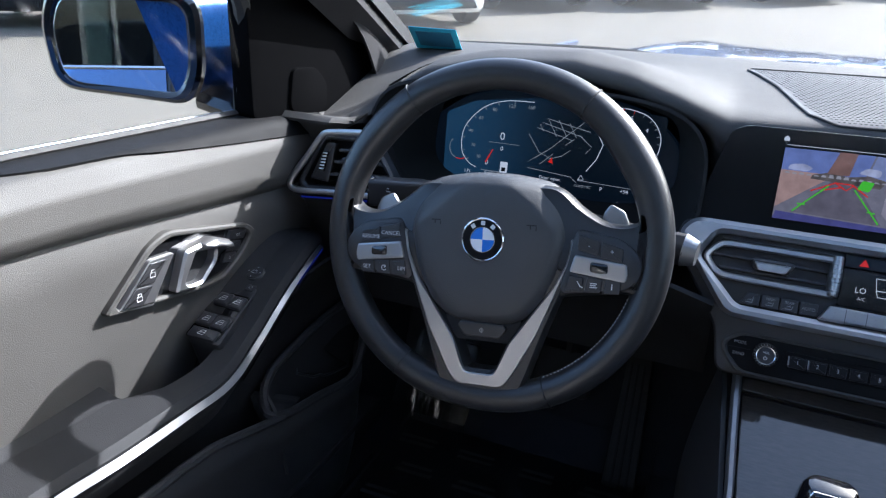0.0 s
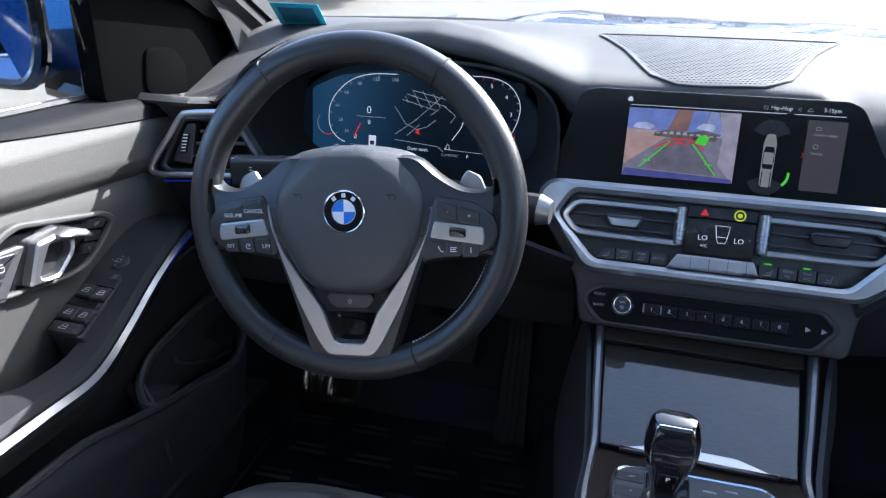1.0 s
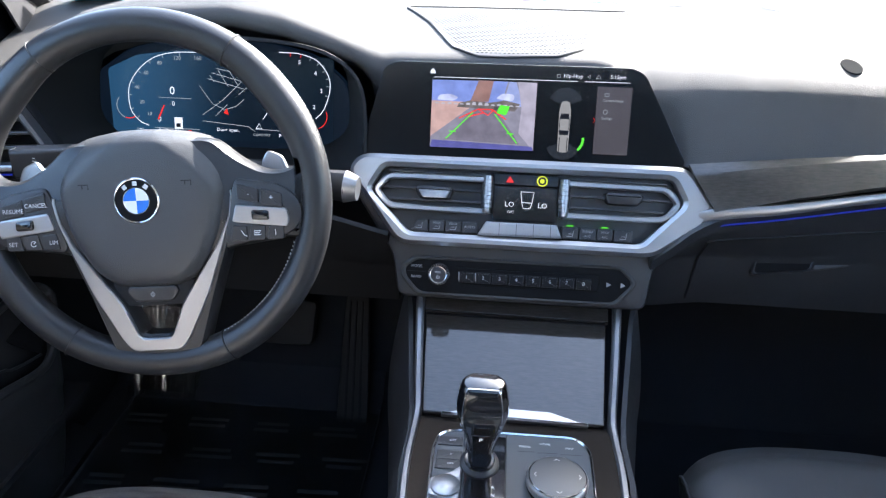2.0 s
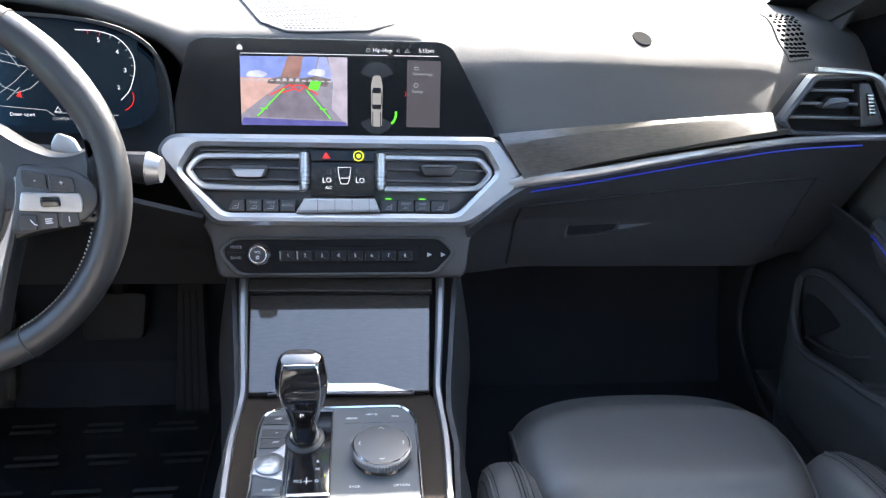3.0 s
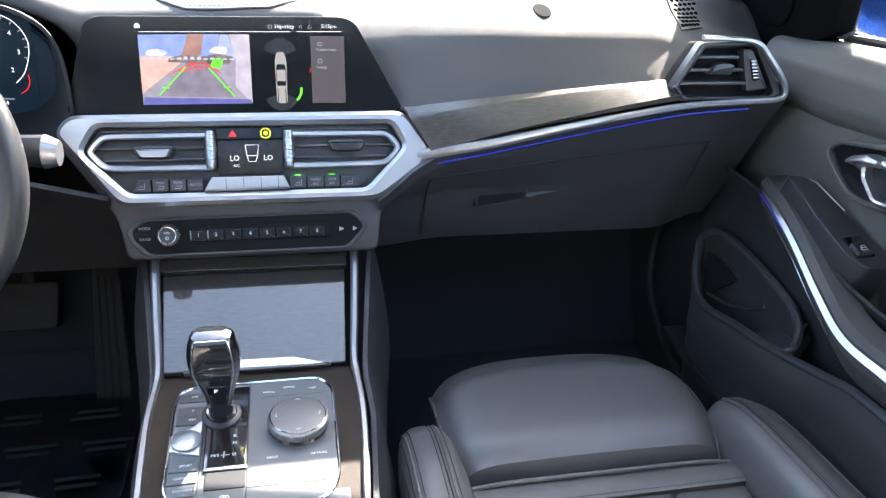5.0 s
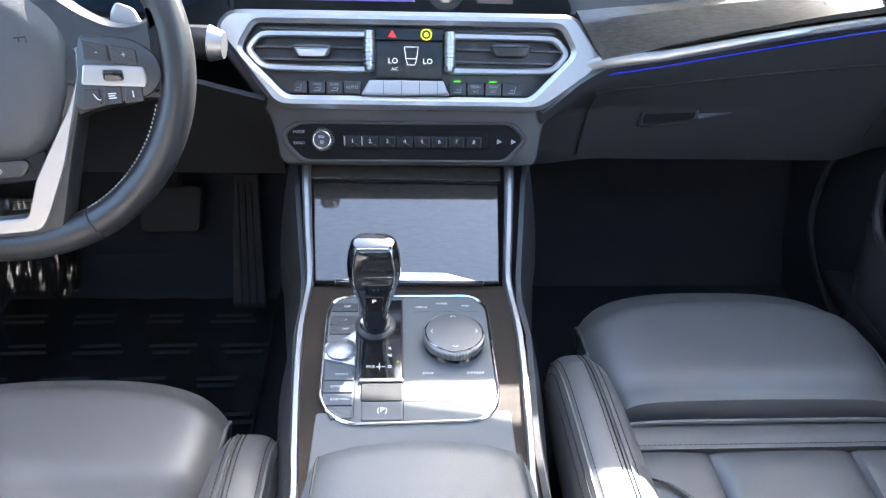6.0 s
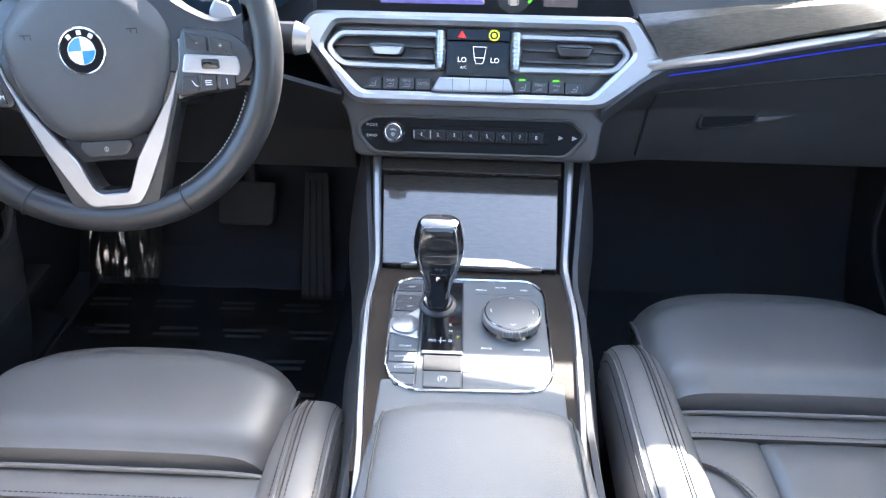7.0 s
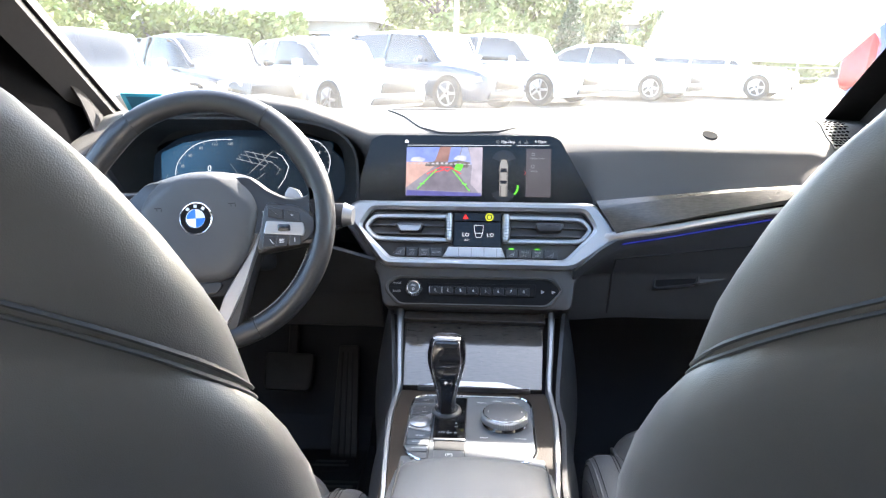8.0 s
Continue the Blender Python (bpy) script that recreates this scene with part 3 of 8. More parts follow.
FENCE = material("galvanised_mesh", (0.3, 0.3, 0.3), 0.5, metal=0.6, vary=0.1, scale=20)
fe = thing("fence", (12, 30, 0), "low galvanised rail fence at the lot's edge", "fence")
for i in range(9):
    part("post", tube([V(8 + 2 * i, 30, 0), V(8 + 2 * i, 30, 1.2)], 0.04, 8), FENCE, fe)
for z in (0.35, 0.75, 1.15):
    part("rail", tube([V(8, 30, z), V(24, 30, z)], 0.03, 6), FENCE, fe)
# the dealer's building behind the car
SHOWROOM = material("teal_panel", (0.11, 0.19, 0.20), 0.5, vary=0.12, scale=2)
sh = thing("showroom_building", (-6, -15, 0), "teal-panelled showroom building with tall dark windows behind the car", "building")
part("wall", rbox(Matrix.Translation((-5, -17, 2.6)), 24, 5, 5.2, 0.05), SHOWROOM, sh)
part("parapet", rbox(Matrix.Translation((-5, -17, 5.35)), 24.4, 5.4, 0.3, 0.04), POLE, sh)
for k in range(7):
    w = part("window", prism([(-1.2, -1.5), (1.2, -1.5), (1.2, 1.5), (-1.2, 1.5)], F((-14.6 + 3.1 * k, -14.5, 1.9), (-1, 0, 0), (0, 0, 1)), 0.04, -0.02, 0.01), CARGLASS, sh)
    part("frame", ring([(-1.3, -1.6), (1.3, -1.6), (1.3, 1.6), (-1.3, 1.6)], [(-1.2, -1.5), (1.2, -1.5), (1.2, 1.5), (-1.2, 1.5)], F((-14.6 + 3.1 * k, -14.5, 1.9), (-1, 0, 0), (0, 0, 1)), 0.08, -0.02, 0.01, 48), POLE, w)
car_at("parked_car", row_pose(-5.4, -7.5, 80), BLACKPAINT, "black sedan parked behind the car")

# ---- the car's shell: glass, pillars, roof, bonnet, mirrors, floor ----
shell = thing("car_body", (X0, 1.0, 0.2), "metallic blue car body seen from inside", "car body")


def screen_at(u, v):
    """The windscreen: u from the driver's side, v from cowl to header."""
    w = 0.80 - 0.16 * v
    s = 2 * u - 1
    return V(X0 + w * s, 1.80 - 0.92 * v - 0.16 * s * s * (1 - 0.3 * v), 0.985 + 0.395 * v - 0.02 * (1 - v) * s * s + 0.02 * v * (1 - s * s))


ws = part("windscreen", sheet(lambda u, v: screen_at(u, 1.15 * v), 16, 12, 0.005), VEILEDGLASS, shell, "clear windscreen with a faint haze put into the glass")
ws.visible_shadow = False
for a_, b_ in ((0.0, 0.016), (0.948, 1.0)):
    part("border_and_shade_band", sheet(lambda u, v: screen_at(a_ + (b_ - a_) * u, 1.1 * v) + V(0, -0.003, -0.008), 3, 16, 0.0006), BLACKTRIM, shell, "black printed glass edge, with added shade bands")
# unseen bands added under the header to block sun on the driver's seat
for a_, b_ in ((0.016, 0.385), (0.615, 0.948)):
    part("border_and_shade_band", sheet(lambda u, v: screen_at(a_ + (b_ - a_) * u, 0.895 + 0.2 * v) + V(0, -0.003, -0.008), 12, 4, 0.0006), BLACKTRIM, shell, "black printed glass edge, with added shade bands")
# roof with its cloth lining
ROOF = lambda x, y: V(X0 + x, y, 1.405 + 0.045 * math.sin(math.pi * min(1, (1.25 - y) / 2.3)) - 0.05 * (x / 0.66) ** 2)
for name, x0, x1, y0, y1 in (("roof_front", -0.66, 0.66, 0.90, 0.56), ("roof_side", -0.66, -0.41, 0.56, 0.10), ("roof_side", 0.41, 0.66, 0.56, 0.10), ("roof_rear", -0.66, 0.66, 0.10, -1.45)):
    part(name, sheet(lambda u, v: ROOF(x0 + (x1 - x0) * u, y0 + (y1 - y0) * v), 10, 10, 0.03), LINING, shell, "light grey roof lining")
    part("roof_skin", sheet(lambda u, v: ROOF(x0 + (x1 - x0) * u, y0 + (y1 - y0) * v) + V(0, 0, 0.036), 10, 10, 0.004), BLUE, shell, "metallic blue roof skin")
sg = part("roof_glass", sheet(lambda u, v: ROOF(-0.41 + 0.82 * u, 0.56 - 0.46 * v) + V(0, 0, 0.004), 8, 8, 0.005), ROOFGLASS, shell, "tinted glass roof panel")
sg.visible_shadow = False
for s in (-1, 1):
    a = [screen_at(0 if s < 0 else 1, 1.12 * k / 8) + V(s * 0.012, 0.0, 0.0) for k in range(9)]
    prof = [(-0.05, -0.028), (0.0, -0.042), (0.055, -0.03), (0.06, 0.01), (0.03, 0.03), (-0.04, 0.02)]
    dzp = 0.0 if s < 0 else 0.035
    xp = -0.705 if s < 0 else 0.772
    rear = glide([V(xp + s * 0.006, 1.44, 0.88 + dzp), V(xp, 1.40, 0.945 + dzp), V(xp, 1.345, 1.045 + dzp), V(xp, 1.265, 1.110 + dzp), V(xp + s * 0.002, 1.14, 1.18 + dzp * 0.8), V(xp - s * 0.01, 0.98, 1.265), V(xp - s * 0.07, 0.80, 1.37), V(xp - s * 0.075, 0.70, 1.39)], 25)
    lead = glide([a[0] + V(0, 0.04, -0.12), a[0]] + a[1:], 25)
    part("pillar_cover", sheet(lambda u, v: lead[round(u * 24)].lerp(rear[round(u * 24)], v) + V(-s * 0.010, -0.006, 0.0) * math.sin(math.pi * v), 24, 10, s * 0.004), HEADCLOTH, shell, "grey cloth pillar trim")
    part("front_pillar", sweep([a[0] + V(-s * 0.01, 0.06, -0.045)] + a, prof, V(-s, 0.3, 0.5)), HEADCLOTH, shell, "grey cloth pillar trim")
    part("roof_rail", tube(glide([a[-1], V(X0 + s * 0.66, 0.2, 1.40), V(X0 + s * 0.64, -0.9, 1.37), V(X0 + s * 0.62, -1.5, 1.2)], 20), 0.045, 8), HEADCLOTH, shell)
    part("centre_pillar", sweep([V(X0 + s * 0.79, -0.05, 0.3), V(X0 + s * 0.80, -0.05, 0.95), V(X0 + s * 0.67, -0.12, 1.38)], [(-0.07, -0.03), (0.07, -0.03), (0.07, 0.04), (-0.07, 0.04)], V(s, 0, 0)), PLASTIC, shell)
    y0 = -0.1 if s > 0 else -1.08
    part("rear_side", sheet(lambda u, v: V(X0 + s * 0.80, y0 - (1.6 + y0) * u, 0.25 + 0.73 * v), 6, 6, 0.03), DOORSKIN, shell)
    part("rear_pillar", sweep([V(X0 + s * 0.78, -1.15, 0.9), V(X0 + s * 0.66, -0.95, 1.38)], [(-0.14, -0.03), (0.1, -0.03), (0.1, 0.04), (-0.14, 0.04)], V(s, 0, 0)), HEADCLOTH, shell)
    part("rear_quarter", sheet(lambda u, v: V(X0 + s * (0.83 + 0.03 * math.sin(math.pi * v)), y0 - (2.1 + y0) * u, 0.25 + 0.74 * v), 8, 8, 0.01), BLUE, shell, "metallic blue outer panel")
part("parcel_shelf", sheet(lambda u, v: V(X0 + (2 * u - 1) * 0.78, -1.15 - 0.5 * v, 0.98), 4, 4, 0.03), CARPET, shell)
part("rear_seat", sheet(lambda u, v: V(X0 + (2 * u - 1) * 0.66, lerp(v, [(0, -0.45), (0.45, -0.85), (0.55, -0.92), (1, -1.1)]), lerp(v, [(0, 0.56), (0.45, 0.55), (0.55, 0.6), (1, 1.0)])), 10, 16, 0.08), LEATHER, shell, "black leather rear bench")
part("rear_window", sheet(lambda u, v: V(X0 + (2 * u - 1) * (0.62 + 0.1 * v), -1.35 - 0.42 * v, 1.38 - 0.38 * v), 6, 6, 0.005), TINTED, shell, "tinted rear window")
part("rear_side_window", sheet(lambda u, v: V(X0 + 0.795 - 0.13 * v, -0.13 - 1.0 * u, 0.98 + 0.40 * v), 6, 6, 0.004), TINTED, shell, "tinted rear side window")
part("rear_sill", rbox(Matrix.Translation((X0 - 0.80, -0.58, 0.31)), 0.12, 1.0, 0.12, 0.02), SHADE, shell)
part("boot_lid", sheet(lambda u, v: V(X0 + (2 * u - 1) * 0.75, -1.6 - 0.7 * v, 1.0 - 0.04 * v), 6, 6, 0.02), BLUE, shell)
# the driver's rear door, swung wide open on its front edge
rdoor = thing("rear_door", (X0 - 0.83, -0.08, 0.3), "metallic blue rear door standing wide open", "car door")
FRD = Matrix.Translation((X0 - 0.84, -0.06, 0.0)) @ pose(0, 0, 0, 0, 0, 180 + 24)
part("outer_skin", sheet(lambda u, v: FRD @ V(0.98 * u, 0.02 - 0.035 * math.sin(math.pi * v) - 0.02 * v, 0.28 + 0.70 * v), 10, 14, 0.01), BLUE, rdoor, "metallic blue outer skin")
part("inner_panel", sheet(lambda u, v: FRD @ V(0.98 * u, 0.085 + 0.02 * math.sin(2 * math.pi * v), 0.28 + 0.70 * v), 8, 10, 0.01), DOORSKIN, rdoor, "grained inner door panel")
part("bright_moulding", tube([FRD @ V(0.98 * k / 10, 0.0, 0.985) for k in range(11)], 0.006, 6), CHROME, rdoor, "bright window moulding")
part("window_frame", tube(glide([FRD @ V(x, 0.03, z) for x, z in ((0.02, 0.97), (0.02, 1.2), (0.03, 1.36), (0.12, 1.39), (0.6, 1.37), (0.82, 1.30), (0.97, 0.98))], 30), 0.022, 8), SHADE, rdoor, "black window frame")
part("window_glass", sheet(lambda u, v: FRD @ V(0.03 + 0.90 * u * (1 - 0.18 * v), 0.03, 0.97 + (0.40 - 0.10 * u * u) * v), 8, 6, 0.004), TINTED, rdoor, "tinted door glass")
# bonnet and cowl
part("bonnet", sheet(lambda u, v: V(X0 + (2 * u - 1) * (0.80 - 0.06 * v), 1.86 + 1.15 * v, 0.932 + 0.015 * (1 - (2 * u - 1) ** 2) + 0.016 * math.exp(-((abs(2 * u - 1) - 0.55) / 0.16) ** 2) - 0.09 * v ** 1.5 - 0.05 * (2 * u - 1) ** 4), 40, 20, 0.01), BLUE, shell, "metallic blue bonnet with two creases")
part("cowl", sheet(lambda u, v: V(X0 + (2 * u - 1) * 0.82, 1.66 + 0.24 * v - 0.16 * (2 * u - 1) ** 2 * (1 - v), 0.955 + 0.015 * v), 12, 4, 0.02), SHADE, shell)
for s, x in ((-1, -0.3), (1, 0.45)):
    part("wiper", tube(glide([V(x, 1.86, 0.975), V(x - 0.15, 1.83, 0.985), V(x - 0.5, 1.77, 0.982)], 12), 0.006, 6), SHADE, shell)
for s in (-1, 1):
    part("front_wing", sheet(lambda u, v: V(X0 + s * (0.80 + 0.10 * math.sin(math.pi * 0.5 * (1 - v))), 1.05 + 1.9 * u, 0.5 + (0.42 - 0.08 * u * u) * v), 12, 8, 0.01), BLUE, shell)
for s in (-1, 1):
    xk = -0.745 if s < 0 else 0.800
    part("kick_panel", sheet(lambda u, v: V(xk - s * (0.03 * u * v), 1.10 + 0.50 * u, 0.27 + 0.66 * v), 8, 6, s * 0.02), SHADE, shell, "dark footwell side panel")
    part("sill", sheet(lambda u, v: V(xk - s * (0.0 if v > 0.3 else 0.06), -1.1 + 2.4 * u, 0.27 + 0.10 * v), 6, 4, s * 0.02), SHADE, shell)
seal = glide([V(0.752, 1.33, 0.72), V(0.748, 1.40, 0.62), V(0.746, 1.408, 0.54), V(0.745, 1.392, 0.478), V(0.745, 1.334, 0.427), V(0.745, 1.252, 0.398), V(0.745, 1.10, 0.385)], 40)
part("door_seal", tube(seal, 0.006, 8), RUBBER, shell, "black rubber door seal")
# floor and bulkhead
part("floor_carpet", sheet(lambda u, v: V(X0 + (2 * u - 1) * 0.80, -1.2 + 2.85 * v, 0.29 + 0.45 * smooth(v, [(0.93, 0), (1.0, 1)])), 8, 60, 0.02), CARPET, shell)
part("bulkhead", sheet(lambda u, v: V(X0 + (2 * u - 1) * 0.80, 1.62 + 0.04 * v, 0.6 + 0.38 * v), 6, 4, 0.02), SHADE, shell)


def door_mirror(s):
    """A blue housing with a black rim round the mirror glass, on a short foot."""
    e = thing("door_mirror", (X0 + s * 0.97, 1.25, 1.0), "blue door mirror with a gloss black rim", "mirror", "door mirrors")
    face = F((X0 + s * 1.009, 1.128, 1.045), (1, -0.36 * s, 0), (0, 0.05, 1))
    out = rnd([(-0.106, -0.062), (0.092, -0.082), (0.114, -0.036), (0.118, 0.07), (-0.094, 0.078), (-0.114, 0.03)], 0.035)
    if s > 0:
        out = [(-x, y) for x, y in out][::-1]
    rings = []
    for k, h, q in ((1.0, 0.0, 0), (1.03, -0.03, 0.004), (1.02, -0.08, 0.016), (0.96, -0.12, 0.028), (0.82, -0.155, 0.035), (0.5, -0.18, 0.035), (0.2, -0.185, 0.03)):
        rings.append([face @ V(x * k - s * 2.2 * q, y * k + 0.004, h) for x, y in out])
    part("housing", loft(rings), BLUE, e, "metallic blue shell")
    part("rim", ring([(x * 1.02, y * 1.02) for x, y in out], [(x * 0.84, y * 0.84) for x, y in out], face, 0.012, -0.02, 0.006), PIANO, e, "gloss black rim")
    part("glass", prism([(x * 0.85, y * 0.85) for x, y in out], F(face.translation, (1, -0.46 * s, 0), (0, 0.085, 1)), 0.004, -0.004, 0.001), MIRROR, e, "silvered mirror glass")
    part("foot", sweep(glide([V(X0 + s * 0.80, 1.20, 0.955), V(X0 + s * 0.86, 1.21, 0.95), V(X0 + s * 0.93, 1.20, 0.965)], 8), lambda t: circle(0.045 - 0.012 * t, 10, 0.022), UP), PIANO, e)
    return e


door_mirror(-1)
door_mirror(1)

# ---- dashboard ----
dash = thing("dashboard", (X0, 1.3, 0.7), "black soft-skinned dashboard with satin metal and dark wood trim", "dashboard")
# brow of the top pad along x: depth y, height z
BROW_Y = [(-0.72, 1.20), (-0.62, 1.23), (-0.5, 1.24), (-0.2, 1.24), (-0.13, 1.25), (0.0, 1.265), (0.2, 1.262), (0.3, 1.245), (0.6, 1.23), (0.8, 1.22)]
BROW_Z = [(-0.72, 0.945), (-0.66, 0.965), (-0.60, 1.000), (-0.54, 1.035), (-0.46, 1.052), (-0.34, 1.060), (-0.27, 1.050), (-0.21, 1.030), (-0.15, 1.008), (-0.10, 1.007),
          (0.0, 1.008), (0.2, 1.008), (0.35, 1.009), (0.6, 1.007), (0.7, 0.990), (0.8, 0.96)]


wood_top = lambda x: lerp(x, [(0.16, 0.893), (0.229, 0.900), (0.413, 0.918), (0.592, 0.933), (0.70, 0.938)])
wood_low = lambda x: lerp(x, [(0.235, 0.853), (0.262, 0.861), (0.33, 0.876), (0.41, 0.893), (0.50, 0.910), (0.585, 0.924)])


def dash_column(x):
    """Points of the pad's section at x, from the windscreen to the front."""
    y, z = lerp(x, BROW_Y), lerp(x, BROW_Z)
    s = (x - X0) / 0.78
    back = 1.80 - 0.17 * s * s
    pts = [V(x, back, 0.965), V(x, back - 0.03, 0.985), V(x, 1.62, 1.020 - 0.012 * s * s), V(x, 1.48, 1.026 - 0.016 * s * s), V(x, 1.38, 0.45 * z + 0.55 * (1.028 - 0.014 * s * s)),
           V(x, y + 0.055, z + 0.004), V(x, y + 0.02, z + 0.001), V(x, y, z - 0.006)]
    e = 0.010 * smooth(x, [(0.52, 0), (0.62, 1), (0.75, 1)])
    pts[4].z += e
    pts[5].z += 0.6 * e
    past = smooth(x, [(0.125, 0), (0.168, 1)])
    drop_ = z - 1.009
    for k, (py, pz) in ((5, (1.318, 1.0075)), (6, (1.281, 0.9965)), (7, (1.256, 0.9825))):
        pts[k] = pts[k].lerp(V(x, py, pz + drop_), past)
    hood = smooth(x, [(-0.64, 0), (-0.60, 1), (-0.19, 1), (-0.13, 0)])
    mid = smooth(x, [(-0.19, 0), (-0.13, 1), (0.125, 1), (0.165, 0)])
    face = [V(x, y - 0.018, z - 0.022), V(x, 1.20, 0.962), V(x, 1.178, 0.938), V(x, 1.160, 0.918)]
    ridge, foot = V(x, 1.241, 0.968 + 0.35 * drop_), V(x, lerp(x, [(0.16, 1.228), (0.205, 1.216), (0.222, 1.200), (0.235, 1.190)]), wood_top(x) - 0.002)
    roll = [ridge.lerp(foot, q) for q in (0.0, 0.33, 0.67, 1.0)]
    face = [a.lerp(b, past) for a, b in zip(face, roll)]
    if x < -0.5:
        face = [V(x, y - 0.018, z - 0.01), V(x, 1.185, min(z - 0.02, 0.975)), V(x, 1.16, 0.97), V(x, 1.145, 0.965)]
    under = [V(x, y - 0.004, z - 0.022), V(x, y + 0.012, z - 0.030), V(x, 1.29, z - 0.034), V(x, 1.335, z - 0.06)]
    back_ = [V(x, y - 0.006, z - 0.02), V(x, y - 0.008, 0.965), V(x, y - 0.01, 0.94), V(x, y - 0.01, 0.90)]
    for f, u, b in zip(face, under, back_):
        pts.append(f * (1 - hood) * (1 - mid) + u * hood + b * mid * (1 - hood))
    return pts


COLS = [dash_column(-0.72 + 1.52 * i / 120) for i in range(121)]
rows = [glide(c, 34) for c in COLS]
part("top_pad", sheet(lambda u, v: rows[round(u * 120)][round(v * 33)], 120, 33, -0.006), SOFT, dash, "soft black top pad in full sun")

FC = F((X0, 1.170, 0.872), (1, 0, 0), (0, 0.44, 0.898))
FS = F((X0, 1.198, 0.908), (1, 0, 0), (0, 0.292, 0.956))
FW = F((X0, 1.003, 0.651), (1, 0, 0), (0, 0.877, 0.48))
FT = F((X0, 0.80, 0.652), (1, 0, 0), (0, 1, 0))

# centre stack body
part("stack_body", prism(rnd([(-0.215, 0.03), (0.22, 0.03), (0.222, -0.03), (0.160, -0.09), (0.153, -0.142), (-0.150, -0.142), (-0.160, -0.09), (-0.222, 0.0)], 0.012), FC, -0.012, -0.12, 0.008), PLASTIC, dash)
OUTER = rnd([(-0.219, 0.010), (-0.203, 0.031), (0.190, 0.033), (0.224, -0.014), (0.212, -0.036), (0.154, -0.077), (-0.152, -0.077)], 0.014)
INNER = rnd([(-0.190, -0.012), (-0.173, 0.017), (0.173, 0.018), (0.189, -0.011), (0.140, -0.062), (-0.140, -0.062)], 0.008)
part("centre_trim", ring(OUTER, INNER, FC, 0.006, -0.02, 0.005, 200), SATIN, dash, "satin aluminium frame round the vents")
# passenger strip, wood inlay, light line
strip = glide([V(0.235, 1.158, 0.846), V(0.262, 1.155, 0.857), V(0.33, 1.152, 0.868), V(0.41, 1.15, 0.885), V(0.50, 1.15, 0.902), V(0.59, 1.15, 0.9165), V(0.66, 1.145, 0.923), V(0.712, 1.14, 0.9275),
               V(0.724, 1.14, 0.936), V(0.716, 1.142, 0.955), V(0.690, 1.15, 0.985), V(0.675, 1.152, 0.998), V(0.655, 1.155, 1.002), V(0.60, 1.16, 1.003)], 70)
part("passenger_strip", sweep(strip, lambda t: (lambda h: [(-h, -0.004), (h, -0.004), (h, 0.002), (0.5 * h, 0.004), (-0.5 * h, 0.004), (-h, 0.002)])(lerp(t, [(0, 0.0085), (0.15, 0.0062), (0.4, 0.0042), (0.55, 0.0034), (1, 0.0030)])), V(0, -1, 0.15)), SATIN, dash, "satin aluminium strip")
part("light_line", tube(glide([V(0.22, 1.160, 0.822), V(0.25, 1.156, 0.838), V(0.33, 1.152, 0.8545), V(0.41, 1.15, 0.8715), V(0.50, 1.15, 0.889), V(0.59, 1.15, 0.9045), V(0.68, 1.145, 0.914)], 30), 0.0012, 5), AMBIENT, dash, "thin blue light line")


def inlay(u, v):
    """The wood facet between the strip and the pad, leaning away from the seats."""
    xb, xt = 0.256 + 0.329 * u, 0.226 + 0.364 * u
    low_, top_ = V(xb, 1.153, wood_low(xb)), V(xt, 1.190, wood_top(xt))
    k = lerp(u, [(0, 0.80), (0.3, 0.86), (1, 0.95)])
    knee = V(xb + (xt - xb) * k, lerp(u, [(0, 1.179), (1, 1.184)]), low_.z + (top_.z - low_.z) * k)
    return low_.lerp(knee, v / 0.8) if v <= 0.8 else knee.lerp(top_, (v - 0.8) / 0.2)


part("wood_inlay", sheet(inlay, 40, 20, -0.008), INLAYWOOD, dash, "dark gloss wood inlay with a bevelled upper lip", 14)
part("inlay_edge", tube([V(0.226 + 0.364 * k / 20, 1.190, wood_top(0.226 + 0.364 * k / 20) + 0.0010) for k in range(21)], 0.0013, 6), SATIN, dash)


def lower_passenger(u, v):
    x = 0.19 + 0.55 * u
    top = lerp(x, [(0.19, 0.80), (0.235, 0.838), (0.26, 0.85), (0.33, 0.86), (0.41, 0.877), (0.59, 0.909), (0.72, 0.921)])
    pts = [(0, 1.155, top), (0.12, 1.163, top - 0.02), (0.5, 1.205, 0.78), (0.8, 1.225, 0.715), (0.9, 1.235, 0.69), (1, 1.30, 0.68)]
    return V(x, lerp(v, [(p[0], p[1]) for p in pts]) + 0.05 * smooth(x, [(0.62, 0), (0.74, 1)]) * v - 0.02 * smooth(x, [(0.19, 1), (0.3, 0)]), lerp(v, [(p[0], p[2]) for p in pts]))


part("glovebox_panel", sheet(lower_passenger, 40, 30, -0.006), PLASTIC, dash, "dark lower panel with the glovebox")
FGH = F((0.372, 1.209, 0.768), (1, 0, 0.10), (0, 0.5, 0.87))
gh = part("glovebox_handle", ring(rnd([(-0.042, -0.013), (0.034, -0.011), (0.040, 0.008), (0.024, 0.013), (-0.034, 0.012)], 0.008), rnd([(-0.038, -0.010), (0.031, -0.008), (0.036, 0.006), (0.022, 0.010), (-0.031, 0.009)], 0.006), FGH, 0.005, -0.01, 0.0015, 60), KEYPLASTIC, dash, "gloss black glovebox latch")
part("latch_plate", prism(rnd([(-0.038, -0.010), (0.031, -0.008), (0.036, 0.006), (0.022, 0.010), (-0.031, 0.009)], 0.006), FGH, 0.002, -0.01, 0.001), BLACKTRIM, gh)
